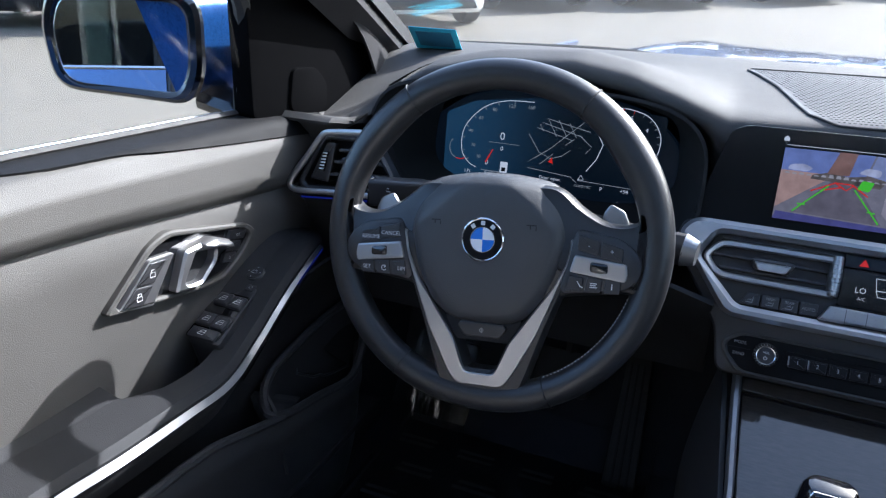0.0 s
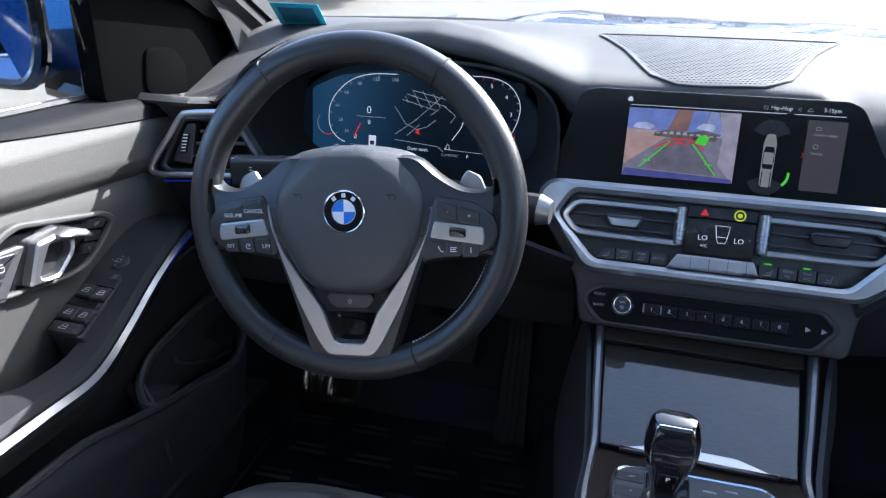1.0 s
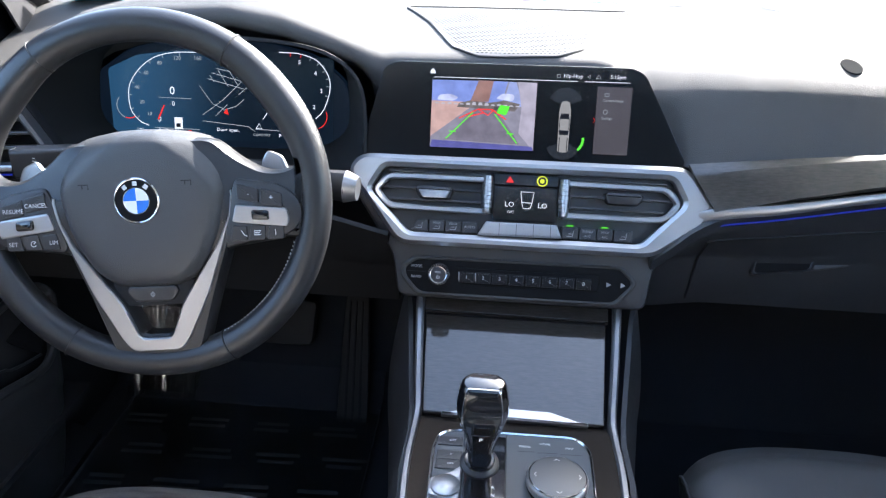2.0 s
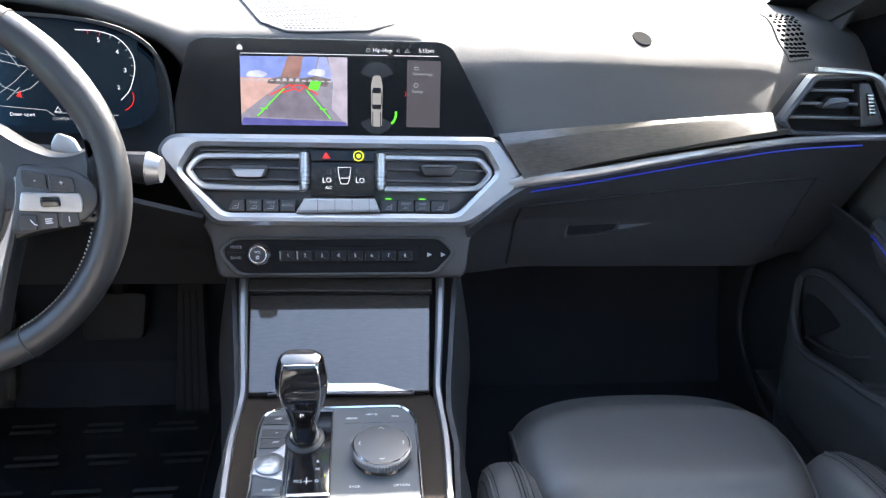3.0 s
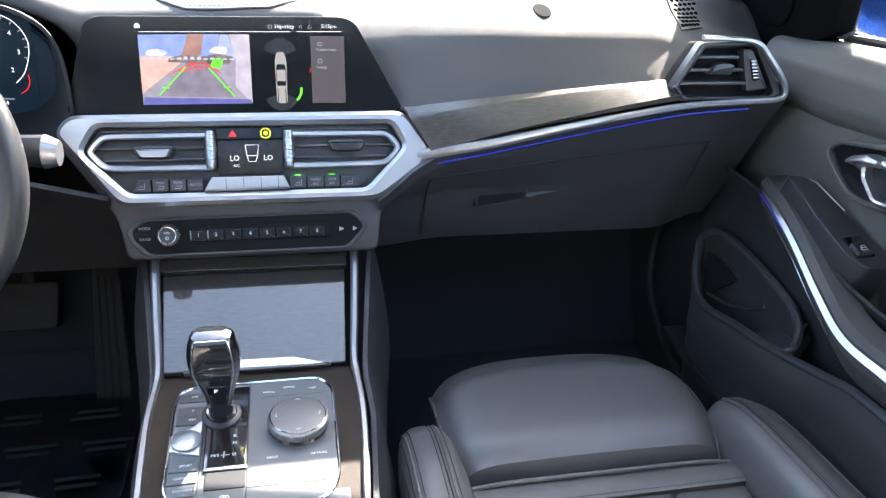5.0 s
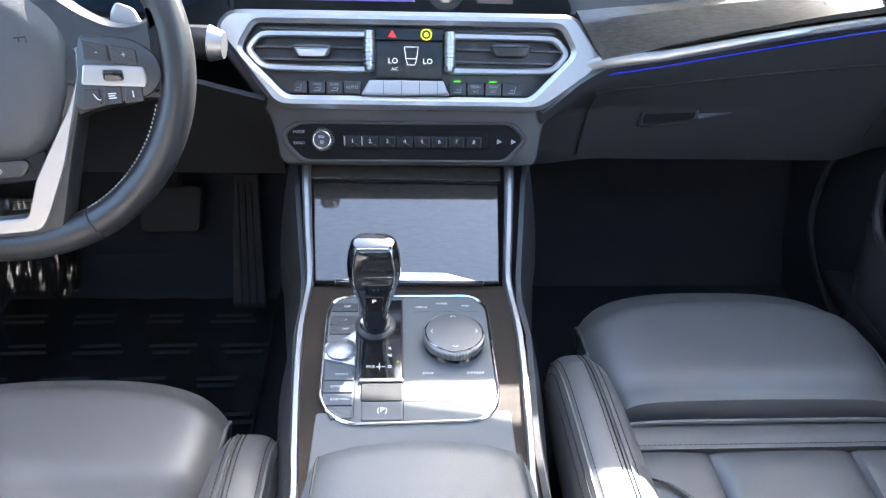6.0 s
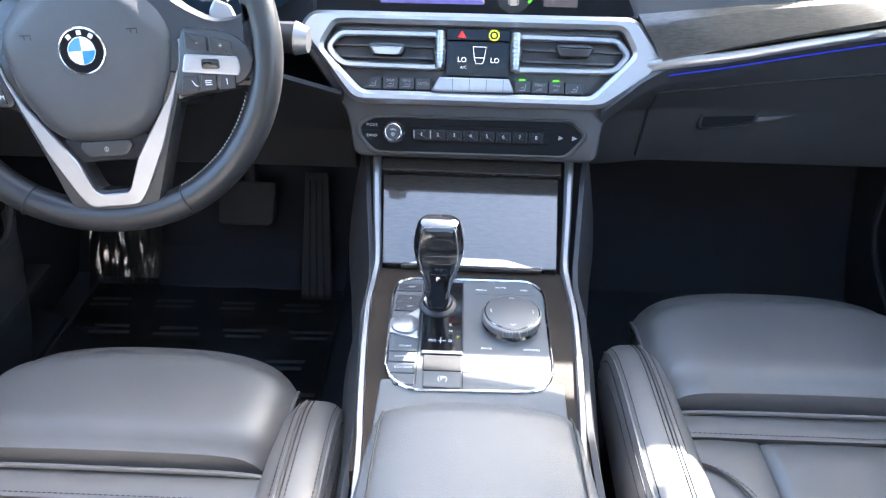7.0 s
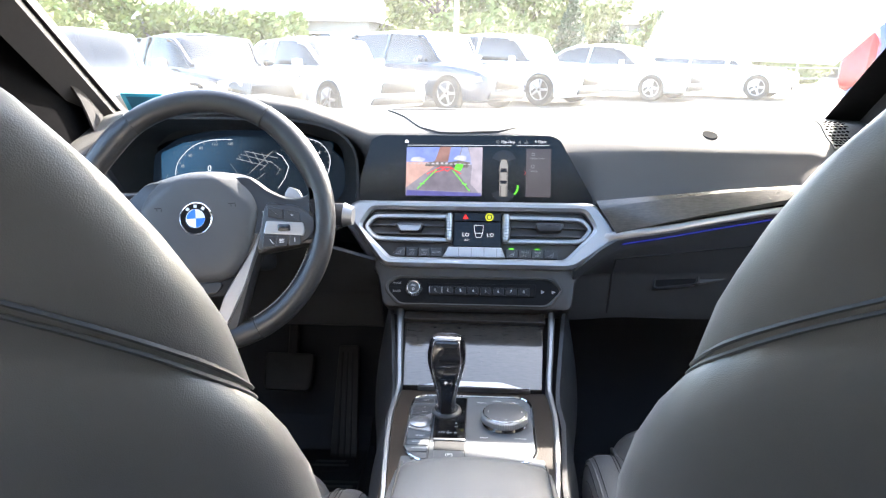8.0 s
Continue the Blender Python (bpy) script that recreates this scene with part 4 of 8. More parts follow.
part("glovebox_scoop", prism(rnd([(0.034, -0.010), (0.088, -0.004), (0.082, 0.010), (0.036, 0.012)], 0.007), FGH, 0.0004, -0.01, 0.002), PLASTIC, dash)
gap = [lower_passenger(0.13, 0.25 + 0.6 * i / 10) + V(0, -0.002, 0) for i in range(11)]
part("glovebox_joint", tube(gap, 0.0018, 5), SHADE, dash)
gap = [lower_passenger(0.13 + 0.72 * i / 16, 0.25) + V(0, -0.0015, 0) for i in range(17)] + [lower_passenger(0.85, 0.25 + 0.5 * i / 6) + V(0, -0.0015, 0) for i in range(1, 7)]
part("glovebox_joint", tube(gap, 0.0014, 5), SHADE, dash)


def lower_driver(u, v):
    x = -0.70 + 0.57 * u
    top = lerp(x, [(-0.70, 0.868), (-0.5, 0.868), (-0.3, 0.855), (-0.13, 0.81)])
    return V(x, lerp(v, [(0, 1.14), (0.1, 1.155), (0.6, 1.21), (0.9, 1.24), (1, 1.30)]), lerp(v, [(0, top), (0.1, top - 0.02), (0.6, 0.73), (0.9, 0.655), (1, 0.65)]))


part("knee_panel", sheet(lower_driver, 30, 24, -0.006), SHADE, dash, "dark knee panel under the column")
part("column_shroud", loft([[F((-0.362, 1.05 + 0.13 * k, 0.885 - 0.045 * k), (1, 0, 0), (0, 0.3, 1)) @ V(x, y, 0) for x, y in rnd([(-0.06, -0.06), (0.06, -0.06), (0.07, 0.04), (-0.07, 0.04)], 0.02)] for k in (0, 0.5, 1.0, 1.8)]), SHADE, dash)
# driver's strip round the outer vent
strip = glide([V(-0.50, 1.135, 0.882), V(-0.58, 1.13, 0.877), V(-0.64, 1.125, 0.874), V(-0.683, 1.12, 0.872), V(-0.695, 1.12, 0.878), V(-0.690, 1.122, 0.892), V(-0.665, 1.128, 0.925), V(-0.645, 1.13, 0.951), V(-0.63, 1.13, 0.957), V(-0.57, 1.13, 0.963)], 50)
part("driver_strip", sweep(strip, [(-0.004, -0.003), (0.004, -0.003), (0.004, 0.002), (0.002, 0.0035), (-0.002, 0.0035), (-0.004, 0.002)], V(0, -1, 0.15)), SATIN, dash, "satin aluminium strip")
part("light_line", tube(glide([V(-0.50, 1.135, 0.872), V(-0.6, 1.13, 0.867), V(-0.68, 1.122, 0.862)], 12), 0.0012, 5), AMBIENT, dash, "thin blue light line")
# demister slots at the ends of the pad, following its curve


def on_pad(x, y):
    w = min(119.999, max(0.0, (x + 0.72) / 1.52 * 120))
    zs = []
    for line in (rows[int(w)], rows[int(w) + 1]):
        z = 1.0
        for a, b in zip(line, line[1:]):
            if b.y <= y <= a.y:
                z = a.z + (b.z - a.z) * (y - a.y) / (b.y - a.y + 1e-9)
                break
        zs.append(z)
    return V(x, y, zs[0] + (zs[1] - zs[0]) * (w - int(w)))


for quad in (((-0.610, 1.245), (-0.585, 1.242), (-0.552, 1.335), (-0.588, 1.345)), ((0.630, 1.270), (0.672, 1.288), (0.712, 1.430), (0.648, 1.415))):
    (xa, ya), (xb, yb), (xc, yc), (xd, yd) = quad

    def slot(u, v, h=0.0):
        x = (xa + (xb - xa) * u) * (1 - v) + (xd + (xc - xd) * u) * v
        y = (ya + (yb - ya) * u) * (1 - v) + (yd + (yc - yd) * u) * v
        return on_pad(x, y) + V(0, 0, 0.0022 + h)

    fr = part("demister_grille", sheet(slot, 6, 12, 0.004), SOFT, dash, "small dotted demister grille")
    for r in range(13):
        for c in range(5):
            p = slot(0.12 + 0.17 * c + 0.085 * (r % 2), 0.06 + 0.073 * r, 0.0)
            tip = (slot(0.5, 0.06 + 0.073 * r + 0.01) - slot(0.5, 0.05 + 0.073 * r)).normalized()
            part("hole_disc", lathe([(0.0034, -0.0005), (0.0034, 0.0006), (0.0032, 0.0007)], F(p, (1, 0, 0), tip), 6), HOLEDARK, fr)

# centre speaker grille on the pad
spk = thing("speaker_grille", (0.02, 1.37, 1.02), "dotted metal speaker grille set into the dashboard", "speaker grille")
# half widths of the grille about its middle, from its front edge to its back
GRILLE_W = [(1.268, 0.050), (1.272, 0.060), (1.290, 0.082), (1.40, 0.122), (1.475, 0.160), (1.487, 0.166), (1.490, 0.160)]


def grille_at(u, v, h=0.0):
    y = 1.268 + 0.222 * v
    x = 0.016 + (2 * u - 1) * lerp(y, GRILLE_W)
    return on_pad(x, y + 0.07 * (x - 0.016)) + V(0, 0, 0.0012 + h)


part("frame", tube([grille_at(k / 30, 0) for k in range(31)] + [grille_at(1, k / 30) for k in range(1, 31)] + [grille_at(1 - k / 30, 1) for k in range(1, 31)] + [grille_at(0, 1 - k / 30) for k in range(1, 30)], 0.0016, 6, True), SOFT, spk)
part("plate", sheet(grille_at, 40, 30, 0.003), material("grille_metal", (0.13, 0.13, 0.13), 0.45, metal=0.2, spec=0.4, vary=0.1, scale=60), spk, "perforated metal plate")
# black discs just above the plate, painted in place of open holes
vs, fs = [], []
DOTS = 40
for r in range(DOTS):
    y = 1.272 + 0.214 * r / (DOTS - 1)
    for c in range(-45, 46):
        x = 0.016 + 0.0056 * (c + 0.5 * (r % 2))
        if abs(x - 0.016) > lerp(y, GRILLE_W) - 0.006:
            continue
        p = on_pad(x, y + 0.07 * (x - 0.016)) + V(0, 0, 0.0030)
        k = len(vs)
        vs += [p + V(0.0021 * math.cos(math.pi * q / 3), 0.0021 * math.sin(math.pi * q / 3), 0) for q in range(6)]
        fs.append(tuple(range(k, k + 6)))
me = bpy.data.meshes.new("hole_disc")
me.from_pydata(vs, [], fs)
me.materials.append(HOLEDARK)
weave = new("hole_disc", me)
weave.parent = spk
weave.matrix_parent_inverse = Matrix.Translation(spk.location).inverted()
weave["kind"] = "stuff"

# thin dark disc laid flush on the dashboard's skin
spot = thing("round_patch", (0.432, 1.302, 1.0), "small round dark patch on the sunlit dashboard", "pad")
fr = F(on_pad(0.432, 1.302), (1, 0, (on_pad(0.442, 1.302).z - on_pad(0.422, 1.302).z) / 0.02), on_pad(0.432, 1.312) - on_pad(0.432, 1.292))
part("disc", prism(circle(0.0125, 28, 0.019), fr, 0.0011, -0.003, 0.0005), material("dull_grey_patch", (0.030, 0.030, 0.030), 0.95, vary=0.1, spec=0.0), spot)

# ---- instrument cluster ----
clus = thing("instrument_cluster", (-0.385, 1.31, 0.92), "dark blue digital instrument display under the hood", "instrument display")
FI = F((-0.385, 1.315, 0.925), (1, 0, 0), (0, 0.22, 0.976))
part("surround", sheet(lambda u, v: V(*(lambda a, k: (-0.385 + (0.178 + 0.045 * k) * math.copysign(abs(math.cos(a)) ** 0.5, math.cos(a)), 1.325 - 0.13 * k, 0.93 + (0.072 + 0.03 * k) * math.copysign(abs(math.sin(a)) ** 0.6, math.sin(a))))(2 * math.pi * u, v)), 48, 6, 0.004), SHADE, clus)
FACE = rnd([(-0.186, -0.072), (-0.186, 0.02), (-0.13, 0.060), (-0.06, 0.075), (0.06, 0.075), (0.13, 0.060), (0.178, 0.02), (0.178, -0.072)], 0.02)
part("glass_face", prism(FACE, FI, 0.0, -0.02, 0.002), glow("cluster_glass", (0.012, 0.03, 0.06), 0.02), clus, "dark glass face")
# sun's blue haze on the cluster glass, put into emission with a fade
part("sun_haze_field", prism(rnd([(-0.160, -0.062), (-0.163, 0.030), (-0.12, 0.050), (-0.03, 0.0625), (0.05, 0.062), (0.155, 0.0555), (0.155, -0.062)], 0.006), FI, 0.0012, -0.002, 0.0003), glow("navy_sun_haze", (0.016, 0.058, 0.115), 0.11, fade=((-0.53, 1.0), (-0.35, 0.10))), clus, "blue sun haze on the glass, fading to black over the map")
SPEED = [tuple(q) for q in glide([(-0.030, 0.0565), (-0.070, 0.0545), (-0.100, 0.045), (-0.122, 0.026), (-0.134, 0.004), (-0.133, -0.024), (-0.121, -0.040), (-0.108, -0.046)], 40)]
TACHO = [tuple(q) for q in glide([(0.080, 0.061), (0.108, 0.060), (0.132, 0.052), (0.147, 0.034), (0.150, 0.014), (0.142, -0.012), (0.130, -0.026)], 34)]
part("dial_arc", strokes([SPEED], FI, 0.0011, 0.002), WHITE_GLOW, clus, "white speed arc")
part("dial_arc", strokes([TACHO], FI, 0.0011, 0.002), WHITE_GLOW, clus, "white engine speed arc")
part("map_edge", strokes([[(0.052, 0.033), (0.062, 0.028), (0.0745, 0.009), (0.068, -0.012), (0.056, -0.030)]], FI, 0.0011, 0.002), WHITE_GLOW, clus)
part("fuel_arc", strokes([arc(-0.136, -0.020, 0.017, 140, 250, 12)], FI, 0.0009, 0.002), DIM_GLOW, clus)
part("fuel_low", strokes([arc(-0.136, -0.020, 0.017, 252, 300, 8)], FI, 0.0013, 0.002), RED_GLOW, clus)
part("heat_arc", strokes([arc(0.128, -0.022, 0.018, 20, -70, 10)], FI, 0.0011, 0.002), RED_GLOW, clus)
part("needle", prism([(-0.0850, -0.0165), (-0.0840, -0.0170), (-0.0930, -0.0370), (-0.0950, -0.0365)], FI, 0.0026, 0.001, 0.0001), RED_GLOW, clus, "red needle")
for k in range(8):
    q, q2 = Vector(SPEED[4 + 4 * k]), Vector(SPEED[5 + 4 * k])
    d = (q2 - q).normalized()
    nn = V(-d.y, d.x)
    part("tick", strokes([[tuple(q), tuple(q + nn * 0.005)]], FI, 0.0009, 0.0021), DIM_GLOW, clus)
    q, q2 = Vector(TACHO[3 + 3 * k]), Vector(TACHO[4 + 3 * k])
    d = (q2 - q).normalized()
    nn = V(d.y, -d.x)
    part("tick", strokes([[tuple(q), tuple(q + nn * 0.005)]], FI, 0.0009, 0.0021), RED_GLOW if k < 2 else DIM_GLOW, clus)
for line in ([(-0.030, -0.028), (0.0, -0.006), (0.045, 0.037)], [(-0.033, 0.012), (-0.015, -0.012), (0.0, -0.018)], [(-0.022, 0.022), (0.03, 0.010)], [(-0.015, 0.030), (0.045, 0.016)], [(-0.008, 0.036), (0.055, 0.024)],
             [(-0.018, 0.027), (-0.012, 0.018)], [(-0.006, 0.034), (0.008, 0.012)], [(0.008, 0.036), (0.022, 0.014)], [(0.024, 0.033), (0.036, 0.014)], [(0.0, -0.020), (0.018, -0.014), (0.030, -0.004)], [(0.040, 0.018), (0.059, 0.004), (0.052, -0.006)], [(-0.012, -0.029), (0.006, -0.012)], [(0.022, 0.002), (0.034, 0.012)]):
    part("map_line", strokes([line], FI, 0.0008, 0.002), DIM_GLOW, clus)
part("divider", strokes([[(-0.092, -0.0065), (-0.045, -0.0065)]], FI, 0.0006, 0.002), DIM_GLOW, clus)
part("base_line", strokes([[(-0.100, -0.0485), (-0.035, -0.0485)]], FI, 0.0008, 0.002), DIM_GLOW, clus)
part("base_line", strokes([[(-0.030, -0.036), (0.035, -0.041), (0.045, -0.048)]], FI, 0.0008, 0.002), DIM_GLOW, clus)
part("base_line", strokes([[(0.045, -0.044), (0.125, -0.046)]], FI, 0.0008, 0.002), DIM_GLOW, clus)
part("map_arrow", prism([(0.000, -0.024), (0.007, -0.026), (0.005, -0.017)], FI, 0.0022, 0.001, 0.0001), RED_GLOW, clus)
part("belt_lamp", prism(rnd([(-0.052, -0.058), (-0.046, -0.058), (-0.047, -0.050), (-0.051, -0.050)], 0.001), FI, 0.0022, 0.001, 0.0001), RED_GLOW, clus, "red seat belt lamp")
part("warning_lamp", strokes([[(0.046, -0.043), (0.054, -0.043), (0.050, -0.036), (0.046, -0.043)]], FI, 0.0009, 0.002), WHITE_GLOW, clus)
for body, x, y, s, m in (("0", -0.072, 0.003, 0.016, WHITE_GLOW), ("0", -0.071, -0.0145, 0.009, WHITE_GLOW), ("0", -0.092, -0.037, 0.010, WHITE_GLOW), ("160", -0.034, 0.0485, 0.0075, DIM_GLOW), ("120", -0.063, 0.0475, 0.0075, DIM_GLOW),
                         ("80", -0.088, 0.040, 0.007, DIM_GLOW), ("60", -0.108, 0.026, 0.007, DIM_GLOW), ("40", -0.122, 0.006, 0.007, DIM_GLOW), ("20", -0.116, -0.014, 0.007, DIM_GLOW), ("10", -0.106, -0.030, 0.007, DIM_GLOW), ("171", -0.1206, -0.0535, 0.0075, WHITE_GLOW),
                         ("5:15", -0.087, -0.0525, 0.0080, WHITE_GLOW), ("Door open.", 0.006, -0.0470, 0.0068, WHITE_GLOW), ("COMFORT", 0.054, -0.0520, 0.0052, DIM_GLOW), ("P", 0.080, -0.0520, 0.0075, WHITE_GLOW), ("+94", 0.112, -0.0510, 0.0075, WHITE_GLOW),
                         ("5", 0.108, 0.049, 0.008, WHITE_GLOW), ("4", 0.130, 0.035, 0.008, WHITE_GLOW), ("3", 0.138, 0.012, 0.008, WHITE_GLOW), ("2", 0.128, -0.010, 0.008, WHITE_GLOW)):
    words("reading", body, FI, x, y, s, m, clus, 0.0022)
sg_ = part("speed_sign", prism([(-0.0705, -0.049), (-0.0595, -0.049), (-0.0595, -0.033), (-0.0705, -0.033)], FI, 0.0024, 0.001, 0.0002), WHITE_GLOW, clus, "white speed limit sign")
part("print", prism([(-0.068, -0.0465), (-0.062, -0.0465), (-0.062, -0.041), (-0.068, -0.041)], FI, 0.0027, 0.002, 0.0001), BLACK_GLOW, sg_)

# ---- central display ----
disp = thing("central_display", (X0, 1.21, 0.95), "wide glass touch display showing the reversing camera picture", "display")
HOUSE = rnd([(-0.208, -0.012), (0.192, -0.010), (0.133, 0.096), (0.118, 0.103), (-0.165, 0.100), (-0.180, 0.092)], 0.012)
part("housing", prism(HOUSE, FS, -0.001, -0.022, 0.0008), DISPLAYGLASS, disp, "gloss black display glass")
FD = FS @ Matrix.Translation((-0.0015, 0, 0))
part("header_line", strokes([[(-0.118, 0.0828), (0.055, 0.0848)], [(0.063, 0.0849), (0.117, 0.0855)]], FD, 0.0007, 0.0006), WHITE_GLOW, disp)
part("side_column", prism([(0.079, 0.0), (0.120, 0.0), (0.120, 0.080), (0.079, 0.080)], FD, 0.0, -0.002, 0.0002), glow("grey_menu_light", (0.05, 0.045, 0.05), 0.125), disp)
# the camera picture: sky, lot, lane, wall
pic = part("camera_picture", prism([(-0.119, -0.001), (0.007, 0.0005), (0.007, 0.081), (-0.119, 0.0795)], FD, 0.0004, -0.002, 0.0002), glow("picture_grey", (0.20, 0.19, 0.235), 0.115, 0.16), disp, "reversing camera picture")
part("picture_sky", prism([(-0.119, 0.052), (-0.035, 0.052), (-0.028, 0.081), (-0.119, 0.0795)], FD, 0.0008, 0.0, 0.0001), glow("picture_blue", (0.15, 0.20, 0.46), 0.130, 0.16), pic)
part("picture_lot", prism([(-0.119, 0.012), (-0.07, 0.05), (-0.060, 0.055), (-0.119, 0.055)], FD, 0.0010, 0.0, 0.0001), glow("picture_pink", (0.42, 0.27, 0.24), 0.122, 0.16), pic)
part("picture_sky", prism([(-0.033, 0.052), (-0.008, 0.052), (-0.018, 0.0805), (-0.026, 0.081)], FD, 0.0009, 0.0, 0.0001), glow("picture_sky_two", (0.22, 0.26, 0.46), 0.130, 0.16), pic)
part("picture_wall", prism([(-0.012, 0.02), (0.007, 0.0), (0.007, 0.081), (-0.016, 0.081), (-0.010, 0.05)], FD, 0.0010, 0.0, 0.0001), glow("picture_mauve", (0.33, 0.30, 0.36), 0.115, 0.16), pic)
part("picture_pillar", prism([(-0.072, 0.056), (-0.05, 0.056), (-0.045, 0.081), (-0.063, 0.081)], FD, 0.0012, 0.0, 0.0001), glow("picture_brown", (0.22, 0.12, 0.10), 0.126, 0.16), pic)
part("picture_bumper", prism([(-0.119, -0.001), (0.007, 0.0), (0.005, 0.005), (-0.117, 0.008)], FD, 0.0013, 0.0, 0.0001), glow("picture_bumper_blue", (0.08, 0.08, 0.26), 0.115, 0.16), pic)
part("picture_road", prism([(-0.102, 0.009), (-0.010, 0.007), (-0.040, 0.048), (-0.066, 0.048)], FD, 0.0011, 0.0, 0.0001), glow("picture_road_grey", (0.15, 0.135, 0.17), 0.11, 0.2), pic)
part("picture_cloud", prism(rnd([(-0.113, 0.056), (-0.092, 0.0555), (-0.086, 0.060), (-0.097, 0.064), (-0.110, 0.062)], 0.004), FD, 0.0011, 0.0, 0.0001), glow("picture_cloud_white", (0.34, 0.36, 0.52), 0.14, 0.3), pic)
part("picture_cloud", prism(rnd([(-0.042, 0.060), (-0.020, 0.058), (-0.019, 0.066), (-0.034, 0.067)], 0.004), FD, 0.0011, 0.0, 0.0001), glow("picture_cloud_pale", (0.36, 0.38, 0.52), 0.14, 0.3), pic)
part("picture_tree_band", prism([(-0.088, 0.0485), (-0.018, 0.046), (-0.012, 0.055), (-0.030, 0.0585), (-0.05, 0.055), (-0.07, 0.0575), (-0.086, 0.053)], FD, 0.00115, 0.0, 0.0001), glow("picture_tree_dark", (0.10, 0.085, 0.08), 0.13, 0.6), pic)
rng = random.Random(4)
dark = bmesh.new()
for k in range(14):
    x = -0.115 + 0.0075 * k
    h = 0.0012 + 0.0028 * rng.random()
    prism([(x, 0.0515), (x + 0.0055, 0.0515), (x + 0.0045, 0.0515 + h), (x + 0.001, 0.0515 + h)], FD, 0.0013, 0.0005, 0.0001, dark)
part("picture_car_row", dark, glow("picture_dark", (0.28, 0.27, 0.30), 0.15, 0.22), pic)
for line in ([(-0.085, 0.035), (-0.062, 0.047), (-0.045, 0.047), (-0.028, 0.036)], [(-0.062, 0.047), (-0.05, 0.040), (-0.044, 0.046)], [(-0.075, 0.037), (-0.055, 0.043)]):
    part("guide_line", strokes([line], FD, 0.0014, 0.0014), RED_GLOW, pic, "red guide line")
for line in ([(-0.100, 0.010), (-0.068, 0.043)], [(-0.013, 0.008), (-0.042, 0.042)], [(-0.096, 0.019), (-0.088, 0.019)], [(-0.018, 0.019), (-0.026, 0.020)]):
    part("guide_line", strokes([line], FD, 0.0016, 0.0015), GREEN_GLOW, pic, "green guide line")
part("guide_block", prism(rnd([(-0.040, 0.043), (-0.028, 0.041), (-0.024, 0.052), (-0.036, 0.053)], 0.002), FD, 0.0016, 0.0, 0.0001), GREEN_GLOW, pic)
# plan view of the car
GREY_CAR = glow("grey_car_light", (0.36, 0.35, 0.34), 0.075)
part("plan_car", prism(rnd([(0.0362, 0.0), (0.0488, 0.0), (0.0495, 0.05), (0.0470, 0.061), (0.0380, 0.061), (0.0355, 0.05)], 0.003), FD, 0.0006, -0.001, 0.0001), GREY_CAR, disp, "grey plan view of a car")
for pts in ([(0.0365, 0.040), (0.0485, 0.040), (0.047, 0.0465), (0.038, 0.0465)], [(0.0375, 0.021), (0.0475, 0.021), (0.0485, 0.0265), (0.0365, 0.0265)], [(0.0364, 0.027), (0.0372, 0.027), (0.0372, 0.040), (0.0364, 0.040)], [(0.0478, 0.027), (0.0486, 0.027), (0.0486, 0.040), (0.0478, 0.040)]):
    part("plan_glass", prism(pts, FD, 0.0009, 0.0, 0.0001), BLACK_GLOW, disp)
part("plan_edge", strokes([[(0.0378, 0.0), (0.0378, 0.018)]], FD, 0.0010, 0.0009), BLACK_GLOW, disp)
part("plan_edge", strokes([[(0.0472, 0.0), (0.0472, 0.018)]], FD, 0.0010, 0.0009), BLACK_GLOW, disp)
for a0, a1, cy in ((20, 160, 0.056), (200, 340, 0.012)):
    part("range_field", prism([(0.0425 + 0.008 * math.cos(radians(a0)), cy + 0.006 * math.sin(radians(a0)))] + arc(0.0425, cy, 0.021, a0, a1, 14) + [(0.0425 + 0.008 * math.cos(radians(a1)), cy + 0.006 * math.sin(radians(a1)))], FD, 0.0003, -0.001, 0.0001), glow("range_field_light", (0.05, 0.06, 0.07), 0.03), disp)
part("plan_mark", strokes([arc(0.05, 0.016, 0.016, -50, 10, 8)], FD, 0.003, 0.0008), GREEN_GLOW, disp, "green range mark")
part("menu_arrow", strokes([[(0.0765, 0.043), (0.0785, 0.040), (0.0765, 0.037)]], FD, 0.0008, 0.0008), RED_GLOW, disp)
part("home_mark", prism([(-0.122, 0.087), (-0.116, 0.087), (-0.116, 0.090), (-0.119, 0.093), (-0.122, 0.090)], FD, 0.0006, -0.001, 0.0001), WHITE_GLOW, disp)
for body, x, y, s, m in (("Hip-Hop", 0.049, 0.0905, 0.0065, WHITE_GLOW), ("5:15pm", 0.102, 0.0915, 0.0062, WHITE_GLOW), ("Camera image", 0.098, 0.064, 0.0042, DIM_GLOW), ("Settings", 0.092, 0.043, 0.0042, DIM_GLOW)):
    words("reading", body, FD, x, y, s, m, disp, 0.0008)
for line in (arc(0.090, 0.0505, 0.0025, 0, 360, 12), [(0.088, 0.072), (0.093, 0.072), (0.093, 0.069), (0.088, 0.069), (0.088, 0.072)], [(0.030, 0.092), (0.034, 0.092), (0.034, 0.0885), (0.030, 0.0885), (0.030, 0.092)], [(0.066, 0.0905), (0.069, 0.0925), (0.069, 0.0885), (0.066, 0.0905)], [(0.076, 0.089), (0.079, 0.093), (0.082, 0.089), (0.076, 0.089)]):
    part("menu_icon", strokes([line], FD, 0.0007, 0.0008), DIM_GLOW, disp)

